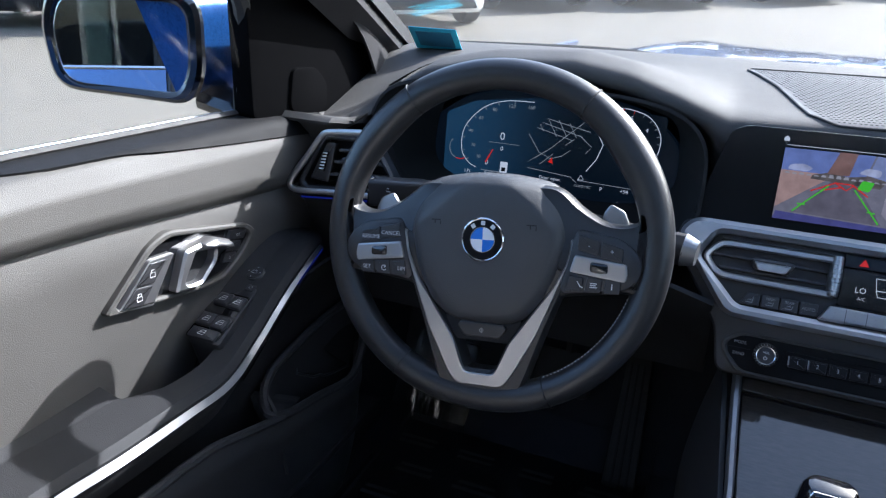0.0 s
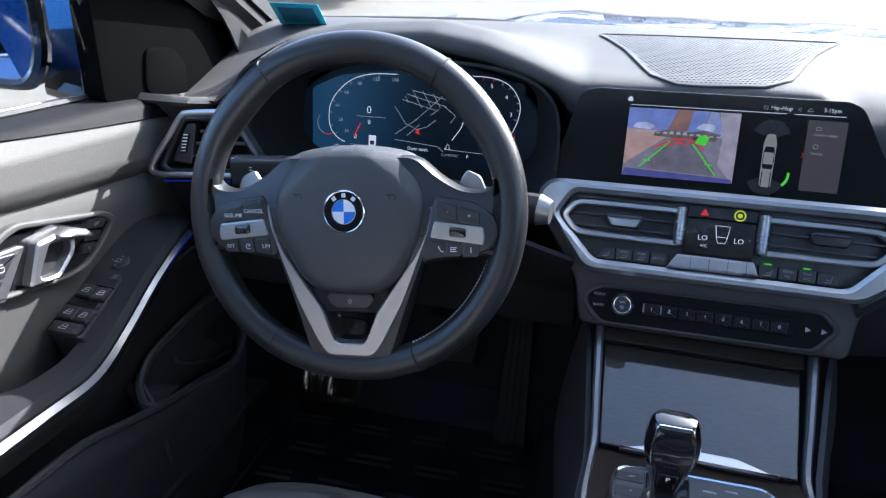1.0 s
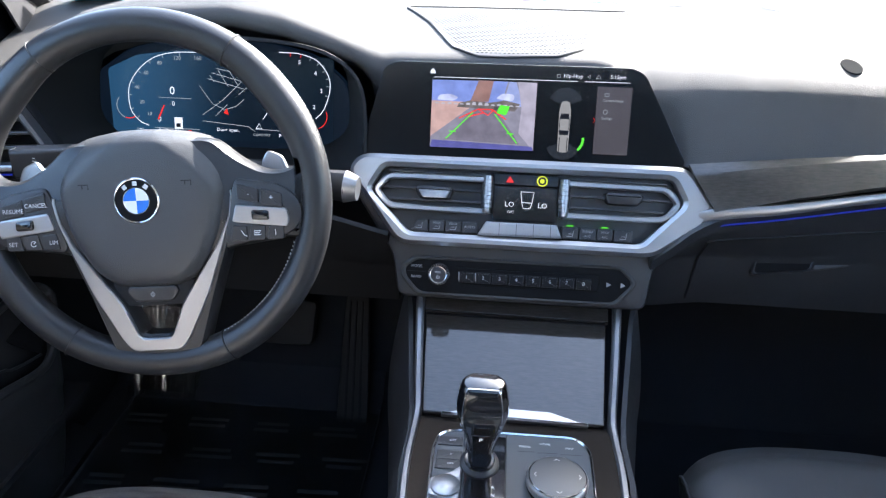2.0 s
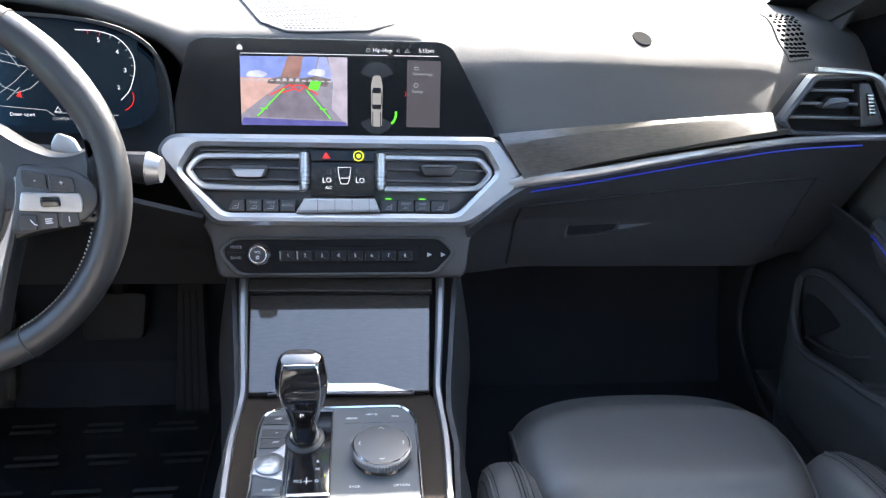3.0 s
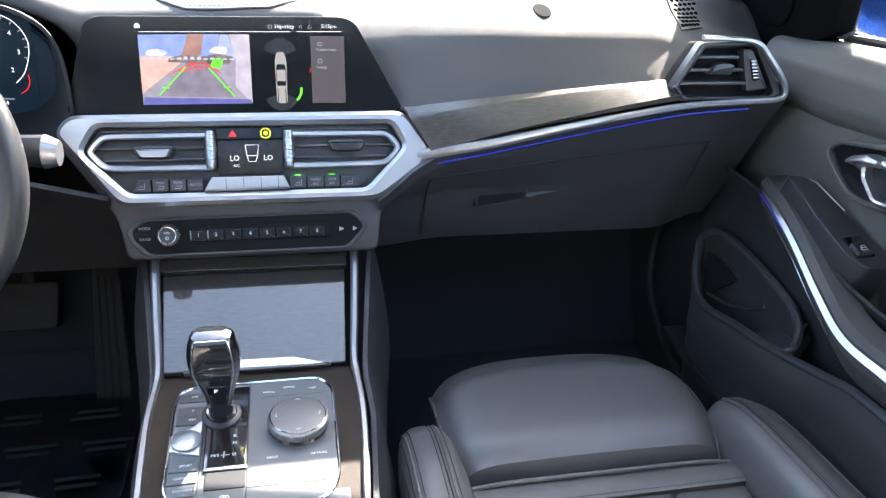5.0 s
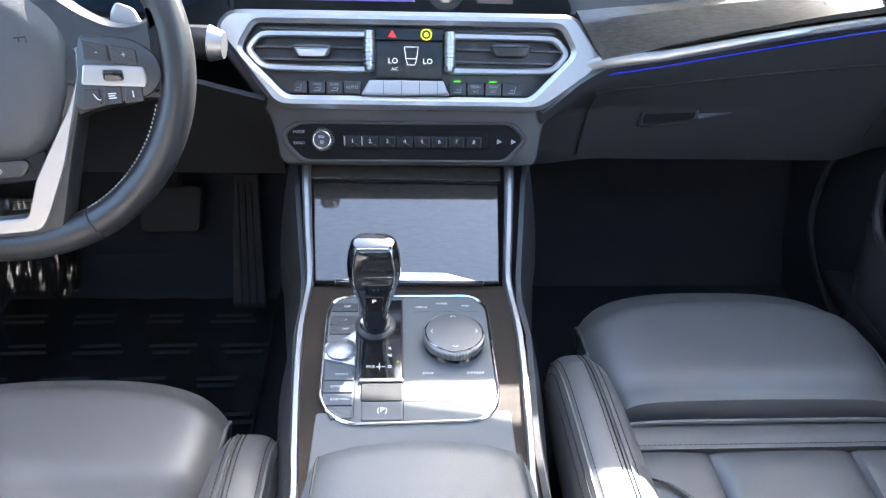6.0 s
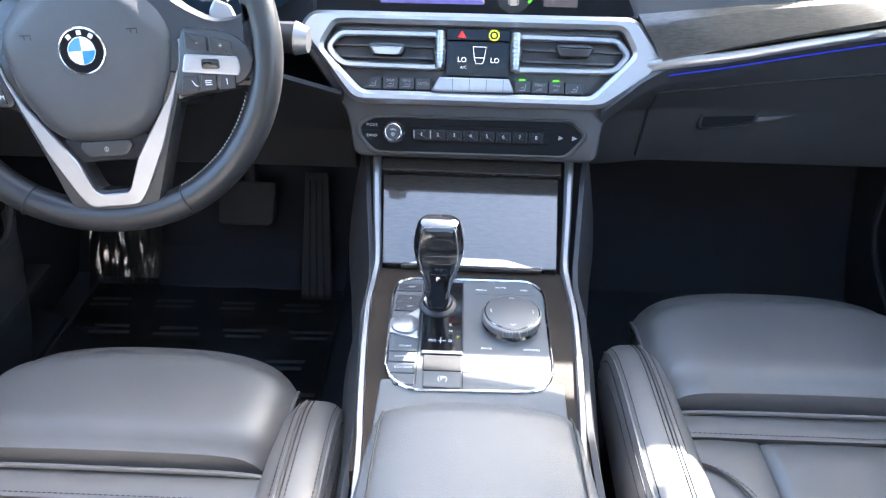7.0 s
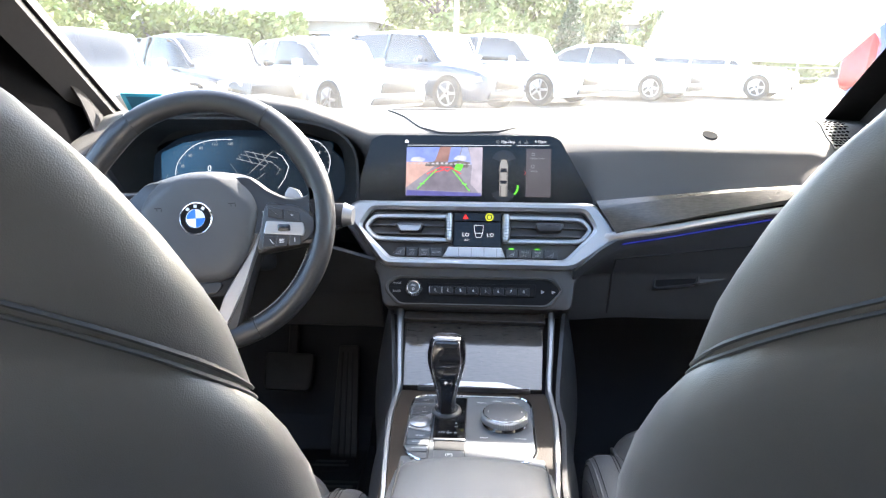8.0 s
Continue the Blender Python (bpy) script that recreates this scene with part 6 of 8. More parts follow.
def pod(s):
    flip = lambda p: [(s * x, y) for x, y in p][::s]
    p = part("key_pod", prism(flip(rnd([(0.162, -0.007), (0.1425, 0.010), (0.097, 0.0175), (0.092, 0.004), (0.085, -0.030), (0.081, -0.046), (0.086, -0.051), (0.148, -0.0430), (0.1635, -0.0285)], 0.010)), FSP, 0.006, -0.01, 0.003), KEYPLASTIC, st, "black key pod on the spoke")
    part("satin_key", prism(flip(rnd([(0.150, -0.026), (0.148, -0.015), (0.096, -0.009), (0.091, -0.027), (0.148, -0.034)], 0.003)), FSP, 0.0085, 0.002, 0.0015), SATIN, p, "satin metal rocker")
    part("thumb_wheel", prism(flip(rnd([(0.112, -0.0255), (0.130, -0.0265), (0.130, -0.0165), (0.112, -0.0150)], 0.003)), FSP, 0.0115, 0.004, 0.002), PIANO, p)
    for a, b in (((0.098, 0.012), (0.120, 0.007)), ((0.122, 0.006), (0.144, 0.001))):
        k = part("key", prism(flip(rnd([(a[0], a[1] - 0.016), (b[0], b[1] - 0.0155), (b[0], b[1] - 0.001), (a[0], a[1])], 0.002)), FSP, 0.0075, 0.003, 0.001), KEYPLASTIC, p)
    for a in (0.088, 0.107, 0.126):
        w = 0.017
        part("key", prism(flip(rnd([(a, -0.047), (a + w, -0.0465), (a + w + 0.001, -0.032 - 0.0 * a), (a + 0.003, -0.0305)], 0.002)), FSP, 0.0075, 0.003, 0.001), KEYPLASTIC, p)
    return p


lp_ = pod(-1)
rp_ = pod(1)
for body, x, y, s, par in (("RESUME", -0.132, -0.006, 0.0062, lp_), ("CANCEL", -0.108, -0.001, 0.0062, lp_), ("SET", -0.136, -0.040, 0.0062, lp_), ("LIM", -0.094, -0.0395, 0.0062, lp_), ("-", 0.110, 0.001, 0.008, rp_), ("+", 0.133, -0.004, 0.008, rp_)):
    words("print", body, FSP, x, y, s, MARK, par, 0.0080)
part("symbol", strokes([arc(-0.115, -0.040, 0.0028, 30, 330, 10), [(-0.115, -0.040), (-0.113, -0.038)]], FSP, 0.0008, 0.008), MARK, lp_)
part("symbol", strokes([[(0.1, -0.036), (0.103, -0.041), (0.106, -0.042)], [(0.113, -0.037), (0.120, -0.037)], [(0.113, -0.039), (0.119, -0.039)], [(0.113, -0.041), (0.120, -0.041)], [(0.135, -0.036), (0.135, -0.042)]], FSP, 0.001, 0.008), MARK, rp_)
for s in (-1, 1):
    pd = rnd([(s * 0.116, 0.016), (s * 0.145, 0.016), (s * 0.144, 0.024), (s * 0.139, 0.037), (s * 0.124, 0.044), (s * 0.117, 0.034)], 0.004)
    part("shift_paddle", prism(pd if area(pd) > 0 else pd[::-1], FSP, -0.030, -0.036, 0.002), SATIN, st, "satin shift paddle")
# stalks
sl = thing("indicator_stalk", (-0.50, 1.08, 0.91), "black indicator stalk behind the wheel", "stalk")
part("arm", sweep(glide([V(-0.42, 1.115, 0.900), V(-0.47, 1.10, 0.905), V(-0.50, 1.09, 0.905), V(-0.545, 1.083, 0.904)], 14), lambda t: [(x * (0.6 + 0.4 * min(1, 2 * t)), y * (0.6 + 0.4 * min(1, 2 * t))) for x, y in rnd([(-0.012, -0.017), (0.012, -0.017), (0.012, 0.017), (-0.012, 0.017)], 0.005)], UP), KEYPLASTIC, sl)
FST = F((-0.515, 1.0745, 0.904), (1, -0.12, 0), (0, 0.05, 1))
part("ring", prism(rnd([(-0.034, -0.0185), (-0.030, -0.0185), (-0.028, 0.0175), (-0.032, 0.0175)], 0.001), FST, 0.002, -0.014, 0.001), PIANO, sl)
for y in (0.007, -0.008):
    part("symbol", strokes([[(-0.017, y - 0.003), (-0.017, y + 0.003), (-0.011, y), (-0.017, y - 0.003)]], FST, 0.0008, 0.001), MARK, sl)
    part("print", strokes([[(-0.007, y + 0.002), (-0.001, y + 0.002)]], FST, 0.0012, 0.001), MARK, sl)
    part("print", strokes([[(-0.007, y - 0.0015), (0.001, y - 0.0015)]], FST, 0.0012, 0.001), MARK, sl)
sl2 = thing("wiper_stalk", (-0.22, 1.08, 0.91), "wiper stalk with a pale end, as lit by the sun", "stalk")
part("arm", sweep(glide([V(-0.30, 1.10, 0.905), V(-0.22, 1.085, 0.900), V(-0.165, 1.078, 0.898)], 10), lambda t: circle(0.010 + 0.004 * t, 10, 0.012 + 0.006 * t), UP), KEYPLASTIC, sl2)
# satin brightness here stands in for sun on the stalk's end
part("cap", sweep([V(-0.166, 1.078, 0.898), V(-0.152, 1.076, 0.897)], lambda t: circle(0.014 - 0.004 * t, 12, 0.019 - 0.005 * t), UP), SATIN, sl2, "pale satin end cap, bright as if in sun")

# ---- centre console ----
con = thing("centre_console", (X0, 0.85, 0.3), "centre console with dark wood, satin rails and control panel", "console")
for s in (-1, 1):
    def flank(u, v, s=s):
        y = 0.30 + 0.86 * u
        top = lerp(y, [(0.30, 0.60), (0.74, 0.628), (1.0, 0.640), (1.14, 0.715), (1.16, 0.73)])
        w = lerp(y, [(0.30, 0.112), (0.78, 0.106), (0.93, 0.119), (1.0, 0.116), (1.14, 0.135), (1.16, 0.14)])
        return V(X0 + s * (w + 0.004 + 0.022 * math.sin(math.pi * min(1, 1.2 * v)) + 0.012 * v), y, top - (top - 0.29) * v)
    part("flank", sheet(flank, 30, 16, 0.006), PLASTIC, con, "soft dark side panel")
    rail = glide([V(X0 + s * 0.124, 1.150, 0.733), V(X0 + s * 0.122, 1.12, 0.7165), V(X0 + s * 0.1165, 1.06, 0.684), V(X0 + s * 0.1115, 1.012, 0.658), V(X0 + s * 0.112, 0.985, 0.651), V(X0 + s * 0.1135, 0.93, 0.6505), V(X0 + s * 0.110, 0.86, 0.651), V(X0 + s * 0.103, 0.775, 0.652), V(X0 + s * 0.098, 0.72, 0.650), V(X0 + s * 0.094, 0.62, 0.642)], 60)
    part("satin_rail", sweep(rail, lambda t: [(-0.0052 + 0.0022 * t, -0.012), (0.0052 - 0.0022 * t, -0.012), (0.0052 - 0.0022 * t, 0.001), (0.0022, 0.004), (-0.0022, 0.004), (-0.0052 + 0.0022 * t, 0.001)], V(0, -0.3, 0.95)), RAILSATIN, con, "satin aluminium rail")
# wood roller cover and head strip
part("head_strip", prism([(-0.1165, 0.141), (0.1125, 0.139), (0.1125, 0.158), (-0.117, 0.158)], FW, -0.002, -0.01, 0.001), WOOD, con)
part("roller_cover", prism([(-0.105, 0.002), (0.101, 0.000), (0.110, 0.1375), (-0.115, 0.1385)], FW @ pose(0, 0.069, 0) @ pose(0, 0, 0, -6) @ pose(0, -0.069, 0), -0.001, -0.012, 0.0015), WOOD, con, "dark gloss wood roller cover")
lip = prism(rnd([(-0.085, 0.001), (0.085, -0.001), (0.04, 0.012), (-0.04, 0.013)], 0.003), FW, 0.0075, -0.004, 0.002)
part("cover_pull", lip, SATIN, con, "satin pull edge")
# wood deck with the control panel in it
DECK = [(-0.104, -0.10), (-0.110, 0.08), (-0.112, 0.18), (-0.108, 0.202), (0.104, 0.202), (0.111, 0.18), (0.110, 0.08), (0.103, -0.10)]
part("wood_deck", prism(DECK[::-1], FT, -0.002, -0.02, 0.001), OPENWOOD, con, "dark open-pored wood deck")
part("rear_plate", prism(rnd([(-0.090, -0.10), (0.088, -0.10), (0.090, 0.012), (-0.088, 0.012)], 0.004), FT, 0.0, -0.01, 0.001), material("satin_grey_plate", (0.085, 0.090, 0.096), 0.6, spec=0.3, vary=0.05, scale=60), con, "satin grey plate before the armrest")
PO = rnd([(-0.078, 0.008), (-0.087, 0.028), (-0.089, 0.150), (-0.085, 0.172), (-0.070, 0.180), (0.070, 0.181), (0.084, 0.162), (0.083, 0.030), (0.076, 0.008), (0.060, -0.002), (-0.058, -0.005)], 0.010)
PI = [(x * 0.965 - 0.0, (y - 0.088) * 0.97 + 0.088) for x, y in PO]
part("panel_edge", ring(PO[::-1], PI[::-1], FT, 0.003, -0.01, 0.0015, 120), CHROME, con, "bright edge line")
PANELGREY = material("satin_grey_panel", (0.080, 0.085, 0.090), 0.55, spec=0.35, vary=0.06, scale=60, bump=0.1, bump_scale=900)
part("panel", prism(PI, FT, 0.001, -0.01, 0.001), PANELGREY, con, "satin grey control panel")
part("selector_plate", prism(rnd([(-0.051, 0.052), (-0.0095, 0.052), (-0.009, 0.172), (-0.053, 0.172)], 0.002), FT, 0.0025, -0.005, 0.001), PIANO, con, "gloss black gate plate")
# matt black plate drawn in place of the tray's depth
part("tray_dark_plate", prism(rnd([(-0.048, 0.024), (-0.0095, 0.024), (-0.0095, 0.047), (-0.048, 0.047)], 0.002), FT, 0.0022, -0.005, 0.0008), SHADE, con)
part("gate_bar", prism([(-0.050, 0.0475), (-0.009, 0.0475), (-0.009, 0.0515), (-0.050, 0.0515)], FT, 0.004, -0.002, 0.001), SATIN, con)
part("brake_key", prism(rnd([(-0.047, 0.000), (-0.010, 0.000), (-0.010, 0.0225), (-0.047, 0.0225)], 0.002), FT, 0.003, -0.004, 0.001), PANELGREY, con, "parking brake key")
words("print", "(P)", FT, -0.028, 0.0115, 0.009, MARK, con, 0.0034)
part("panel_joint", strokes([[(-0.0085, 0.0), (-0.0085, 0.176)], [(-0.0085, 0.0235), (0.08, 0.0235)], [(-0.054, 0.004), (-0.054, 0.172)]], FT, 0.0008, 0.0013), SHADE, con)
silver = part("start_plate", prism(rnd([(-0.086, 0.080), (-0.0545, 0.070), (-0.0545, 0.124), (-0.066, 0.112), (-0.086, 0.102)], 0.002), FT, 0.003, -0.003, 0.001), SATIN, con, "satin plate round the start button")
sb = part("start_button", lathe([(0.0150, 0.002), (0.0150, 0.0052), (0.0138, 0.006), (0.001, 0.0058)], FT @ Matrix.Translation((-0.0695, 0.0915, 0)), 32), SATIN, con, "round satin start button")
for i, t in enumerate(("START", "ENGINE", "STOP")):
    words("print", t, FT, -0.0695, 0.0965 - 0.005 * i, 0.0042, FAINT, sb, 0.0064)
for i, (t, y) in enumerate((("OFF", 0.160), ("P", 0.138), ("OFF", 0.124), ("SPORT", 0.058), ("COMFORT", 0.042), ("ECO PRO", 0.026), ("", 0.010))):
    k = part("mode_key", prism(rnd([(-0.0845 + (0.003 if i == 5 else 0.010 if i == 6 else 0.001), y - 0.0070), (-0.0555, y - 0.0070), (-0.0555, y + 0.0070), (-0.0845 + (0.001 if i == 5 else 0.004 if i == 6 else 0.002), y + 0.0070)], 0.0015), FT, 0.0025, -0.003, 0.001), KEYPLASTIC if i < 3 else PANELGREY, con)
    if t:
        words("print", t, FT, -0.067, y, 0.0042, MARK, k, 0.0029)
for t, x, y in (("MEDIA", 0.012, 0.160), ("HOME", 0.034, 0.166), ("MAP", 0.060, 0.162), ("BACK", 0.016, 0.060), ("OPTION", 0.062, 0.060)):
    words("print", t, FT, x, y, 0.0044, MARK, con, 0.0014)
for x0, x1 in ((0.004, 0.022), (0.025, 0.046), (0.050, 0.072)):
    part("key_line", strokes([[(x0, 0.152), (x1, 0.153)]], FT, 0.0006, 0.0013), SHADE, con)
for t, x, y in (("R", -0.0215, 0.094), ("N", -0.0215, 0.084), ("D", -0.0215, 0.068), ("M/S", -0.040, 0.068)):
    words("print", t, FT, x, y, 0.0055, MARK, con, 0.0029)
words("print", "P", FT, -0.0135, 0.074, 0.0055, YELLOW_GLOW, con, 0.0029)
part("gate_lines", strokes([[(-0.0315, 0.064), (-0.0315, 0.073)], [(-0.0345, 0.068), (-0.026, 0.068)]], FT, 0.0007, 0.0029), MARK, con)

# ---- gear selector ----
gear = thing("gear_selector", (0.0, 0.93, 0.655), "gloss black gear selector with bright edges", "gear lever")
base = V(-0.0015, 0.927, 0.655)
axis = V(0, -0.10, 1).normalized()
side, fwd = V(1, 0, 0), V(0, 1, 0.10).normalized()
# faceted head: height, half width, half depth, half width of the flat face towards the seats
LEVER = ((0.003, 0.0135, 0.0135, 0.0080), (0.016, 0.0128, 0.0125, 0.0078), (0.034, 0.0150, 0.0140, 0.0092), (0.054, 0.0200, 0.0175, 0.0125), (0.072, 0.0246, 0.0205, 0.0165),
         (0.084, 0.0262, 0.0216, 0.0186), (0.096, 0.0256, 0.0205, 0.0186), (0.106, 0.0236, 0.0178, 0.0176), (0.1125, 0.0212, 0.0150, 0.0165), (0.1155, 0.0190, 0.0118, 0.0148))
rings = []
for h, w, d, n in LEVER:
    p = [base + axis * h + side * x + fwd * y for x, y in rnd([(w, -0.35 * d), (w * 0.98, 0.5 * d), (w * 0.6, d), (-w * 0.6, d), (-w * 0.98, 0.5 * d), (-w, -0.35 * d), (-n, -d), (n, -d)], 0.0035, 2)]
    rings.append(p)
top_ring = [base + axis * 0.1168 + (q - base - axis * 0.1155) * 0.80 for q in rings[-1]]
lever = part("lever", loft(rings + [top_ring]), PIANO, gear, "gloss black faceted lever", angle=28)
for s in (-1, 1):
    edge = glide([base + axis * h + side * s * (n + 0.0006) - fwd * (d + 0.0002) for h, w, d, n in LEVER[2:]], 24)
    part("bright_edge", tube(edge, 0.0008, 6), CHROME, lever)
part("bright_edge", tube([base + axis * 0.1160 + side * x - fwd * 0.0118 for x in (-0.0148, 0.0, 0.0148)], 0.0008, 6), CHROME, lever)
pf = F(base + axis * 0.056 - fwd * 0.0181, (1, 0, 0), axis - fwd * 0.19)
part("park_key", prism(rnd([(-0.0085, -0.0065), (0.0085, -0.0065), (0.0098, 0.0065), (-0.0098, 0.0065)], 0.002), pf, 0.0012, -0.003, 0.0006), PIANO, lever)
words("print", "P", pf, 0, 0, 0.0085, WHITE_GLOW, lever, 0.0016)
part("collar", lathe([(0.021, 0.0), (0.0205, 0.003), (0.017, 0.005), (0.014, 0.005)], F(base, (1, 0, 0), (0, 1, 0.1)), 32), KEYPLASTIC, gear)
part("collar_ring", lathe([(0.0160, 0.0045), (0.0162, 0.0054), (0.0155, 0.0058), (0.0145, 0.0054)], F(base, (1, 0, 0), (0, 1, 0.1)), 32), PIANO, gear)

# ---- rotary controller ----
rot = thing("rotary_controller", (0.078, 0.903, 0.655), "round satin rotary controller with a knurled edge", "control knob")
fr = F((0.078, 0.903, 0.6525), (1, 0, 0), (0, 1, 0))
part("base", lathe([(0.0305, 0.0), (0.0292, 0.002), (0.0284, 0.0045), (0.027, 0.006)], fr, 40), PIANO, rot)
part("knurled_ring", loft([[fr @ V((r + (0.0005 if k % 2 else 0)) * math.cos(2 * math.pi * k / 120), (r + (0.0005 if k % 2 else 0)) * math.sin(2 * math.pi * k / 120), h) for k in range(120)] for r, h in ((0.0294, 0.0045), (0.0308, 0.0058), (0.0312, 0.0125), (0.0305, 0.0140), (0.029, 0.0148))]), SATIN, rot, "knurled satin ring", angle=20)
part("touch_top", lathe([(0.0288, 0.0135), (0.0284, 0.0162), (0.0265, 0.0166), (0.001, 0.0160)], fr, 48), material("touch_face", (0.060, 0.062, 0.066), 0.42, metal=0.2, vary=0.05, scale=60), rot, "smooth dark touch face")
for k in range(4):
    a = math.pi * k / 2
    d, n = V(math.cos(a), math.sin(a)), V(-math.sin(a), math.cos(a))
    part("mark", strokes([[tuple(d * 0.0215 + n * 0.0028), tuple(d * 0.0235), tuple(d * 0.0215 - n * 0.0028)]], fr, 0.0006, 0.0171), MARK, rot)
part("edge", lathe([(0.0292, 0.0142), (0.0294, 0.0160), (0.0284, 0.0166), (0.0280, 0.0155)], fr, 48), CHROME, rot)

# ---- armrest ----
arm = thing("armrest", (X0 + 0.002, 0.5, 0.6), "padded grey-black leather armrest on the console", "armrest")
rings = []
for y, w, z, dz in ((0.757, 0.060, 0.662, 0.012), (0.752, 0.078, 0.675, 0.022), (0.742, 0.086, 0.688, 0.032), (0.725, 0.090, 0.693, 0.04), (0.66, 0.096, 0.695, 0.05), (0.56, 0.099, 0.695, 0.055), (0.40, 0.099, 0.694, 0.055), (0.28, 0.099, 0.693, 0.055)):
    c = X0 + 0.003
    rings.append([V(c + x * w, y + (0.0 if abs(x) < 1 else -0.004) - 0.010 * abs(x) ** 3, z + h) for x, h in ((-1.02, -dz - 0.03), (-1.03, -dz * 0.6), (-1.0, -0.014), (-0.955, -0.004), (-0.88, 0.0), (-0.6, 0.003), (-0.3, 0.005), (0, 0.006), (0.3, 0.005), (0.6, 0.003), (0.88, 0.0), (0.955, -0.004), (1.0, -0.014), (1.03, -dz * 0.6), (1.02, -dz - 0.03))])
part("pad", loft(rings), material("armrest_leather", (0.070, 0.073, 0.078), 0.5, spec=0.45, vary=0.14, scale=18, bump=0.35, bump_scale=1300, cells=True), arm, "soft leather pad")
for s in (-1, 1):
    part("seam", tube(glide([V(X0 + 0.003 + s * w, y, z) for y, w, z in ((0.728, 0.0795, 0.6935), (0.715, 0.081, 0.6952), (0.66, 0.083, 0.6965), (0.5, 0.086, 0.6965), (0.30, 0.086, 0.695))], 20), 0.0010, 5), SEAM, arm)
part("box", rbox(Matrix.Translation((X0, 0.45, 0.47)), 0.19, 0.62, 0.36, 0.01), PLASTIC, con)

# ---- front seats ----
WELT = material("dark_leather_welt", (0.04, 0.04, 0.041), 0.5, vary=0.15, scale=60)


def pad(rows, k=20, puff=0.5):
    """A cushion lofted through rounded sections: (centre, half width vector, half height vector)."""
    rings = []
    for c, a, b in rows:
        p = []
        for i in range(k):
            t = 2 * math.pi * i / k
            x, y = math.cos(t), math.sin(t)
            p.append(c + a * math.copysign(abs(x) ** puff, x) + b * math.copysign(abs(y) ** puff, y))
        rings.append(p)
    return loft(rings)


def seat(name, cx, fy, bx, by, lift, label, long=0.160, back=0.0, wide=0.0, half=1.0):
    """cx: middle; fy: front of the thigh pad; bx, by: shift of the backrest; lift: stretch of its top;
    long: length of the thigh pad; back: setback of cushion and bolsters; wide: extra width of the shoulders; half: width of the pad."""
    q_ = long / 0.160
    e = thing(name, (cx, fy - 0.3, 0.3), label, "car seat", "front seats")
    # thigh pad
    def thigh(u, v):
        s = 2 * u - 1
        x = cx + s * half * lerp(v, [(0, 0.160), (0.3, 0.176), (0.6, 0.175), (1, 0.160)])
        front = fy + 0.012 - 0.040 * abs(s) ** 3.0
        y = lerp(v, [(0, front - 0.006), (0.10, front), (0.25, front - 0.016), (0.45, front - 0.05 * q_), (0.8, fy - 0.138 * q_), (0.92, fy - 0.158 * q_), (1, fy - 0.160 * q_)])
        z = smooth(v, [(0, 0.475), (0.10, 0.518), (0.25, 0.550), (0.45, 0.570), (0.75, 0.570), (0.90, 0.556), (1, 0.510)]) - 0.024 * abs(s) ** 12 - 0.004 * s * s
        return V(x, y, z)
    part("thigh_pad", sheet(thigh, 34, 30, -0.05), LEATHER, e, "smooth leather thigh support")
    for s in (-1, 1):
        part("piping", tube(glide([thigh(0.5 + s * 0.499, v) + V(s * 0.001, 0, 0.001) for v in (0.06, 0.15, 0.25, 0.4, 0.6, 0.8, 0.92)], 24), 0.0021, 6), LEATHER, e)
    fy -= back
    # main cushion: a piped band, then sewn panels
    part("piping", tube([V(cx + (2 * k / 20 - 1) * 0.172, fy - 0.171, 0.5445 - 0.006 * (2 * k / 20 - 1) ** 6) for k in range(21)], 0.0028, 7), LEATHER, e)
    part("front_band", sheet(lambda u, v: V(cx + (2 * u - 1) * 0.174, fy - 0.170 - 0.036 * v, 0.539 + 0.003 * math.sin(math.pi * v) + 0.002 * v), 12, 6, -0.02), LEATHER, e)
    stitching([V(cx + (2 * k / 20 - 1) * 0.170, fy - 0.2015, 0.5425) for k in range(21)], e, SEAM)
    edge = [-0.174, -0.080, 0.080, 0.174]
    for a, b in zip(edge, edge[1:]):
        def panel(u, v, a=a, b=b):
            q = 4 * u * (1 - u)
            r = min(1, 20 * v) * min(1, 14 * (1 - v))
            w = 0.012 * noise.noise(V(9 * (a + u * (b - a)), 5 * v, cx)) * q
            return V(cx + (a + (b - a) * u) * (1 - 0.10 * v), fy - 0.2065 - 0.42 * v, 0.532 + 0.013 * (q ** 0.28) * (0.35 + 0.65 * r ** 0.5) + 0.3 * w - 0.03 * v)
        part("seat_panel", sheet(panel, 22, 26, -0.03), LEATHER, e, "sewn leather seat panel")
    for s in (-1, 1):
        curve = glide([V(cx + s * x, fy + y, 0.5465) for x, y in ((0.160, -0.245), (0.145, -0.252), (0.128, -0.268), (0.115, -0.292), (0.108, -0.33), (0.104, -0.42))], 24)
        part("welt", tube([p + V(0, 0, -0.001) for p in curve], 0.0022, 6), LEATHER, e)
        stitching([p + V(-s * 0.005, -0.004, 0.0012) for p in curve], e, SEAM)
        rows = []
        for y, z, w, h in ((fy - 0.075, 0.500, 0.010, 0.020), (fy - 0.079, 0.515, 0.022, 0.034), (fy - 0.092, 0.530, 0.030, 0.042), (fy - 0.125, 0.543, 0.035, 0.046), (fy - 0.18, 0.551, 0.038, 0.05), (fy - 0.28, 0.558, 0.040, 0.053), (fy - 0.40, 0.566, 0.042, 0.057), (fy - 0.62, 0.58, 0.044, 0.062)):
            rows.append((V(cx + s * (0.209 + 0.012 * (fy - y)), y, z), V(w, 0, 0), V(0, 0.0, h)))
        bo = part("bolster", pad(rows, 28, 0.72), LEATHER, e, "raised leather bolster with double stitching")
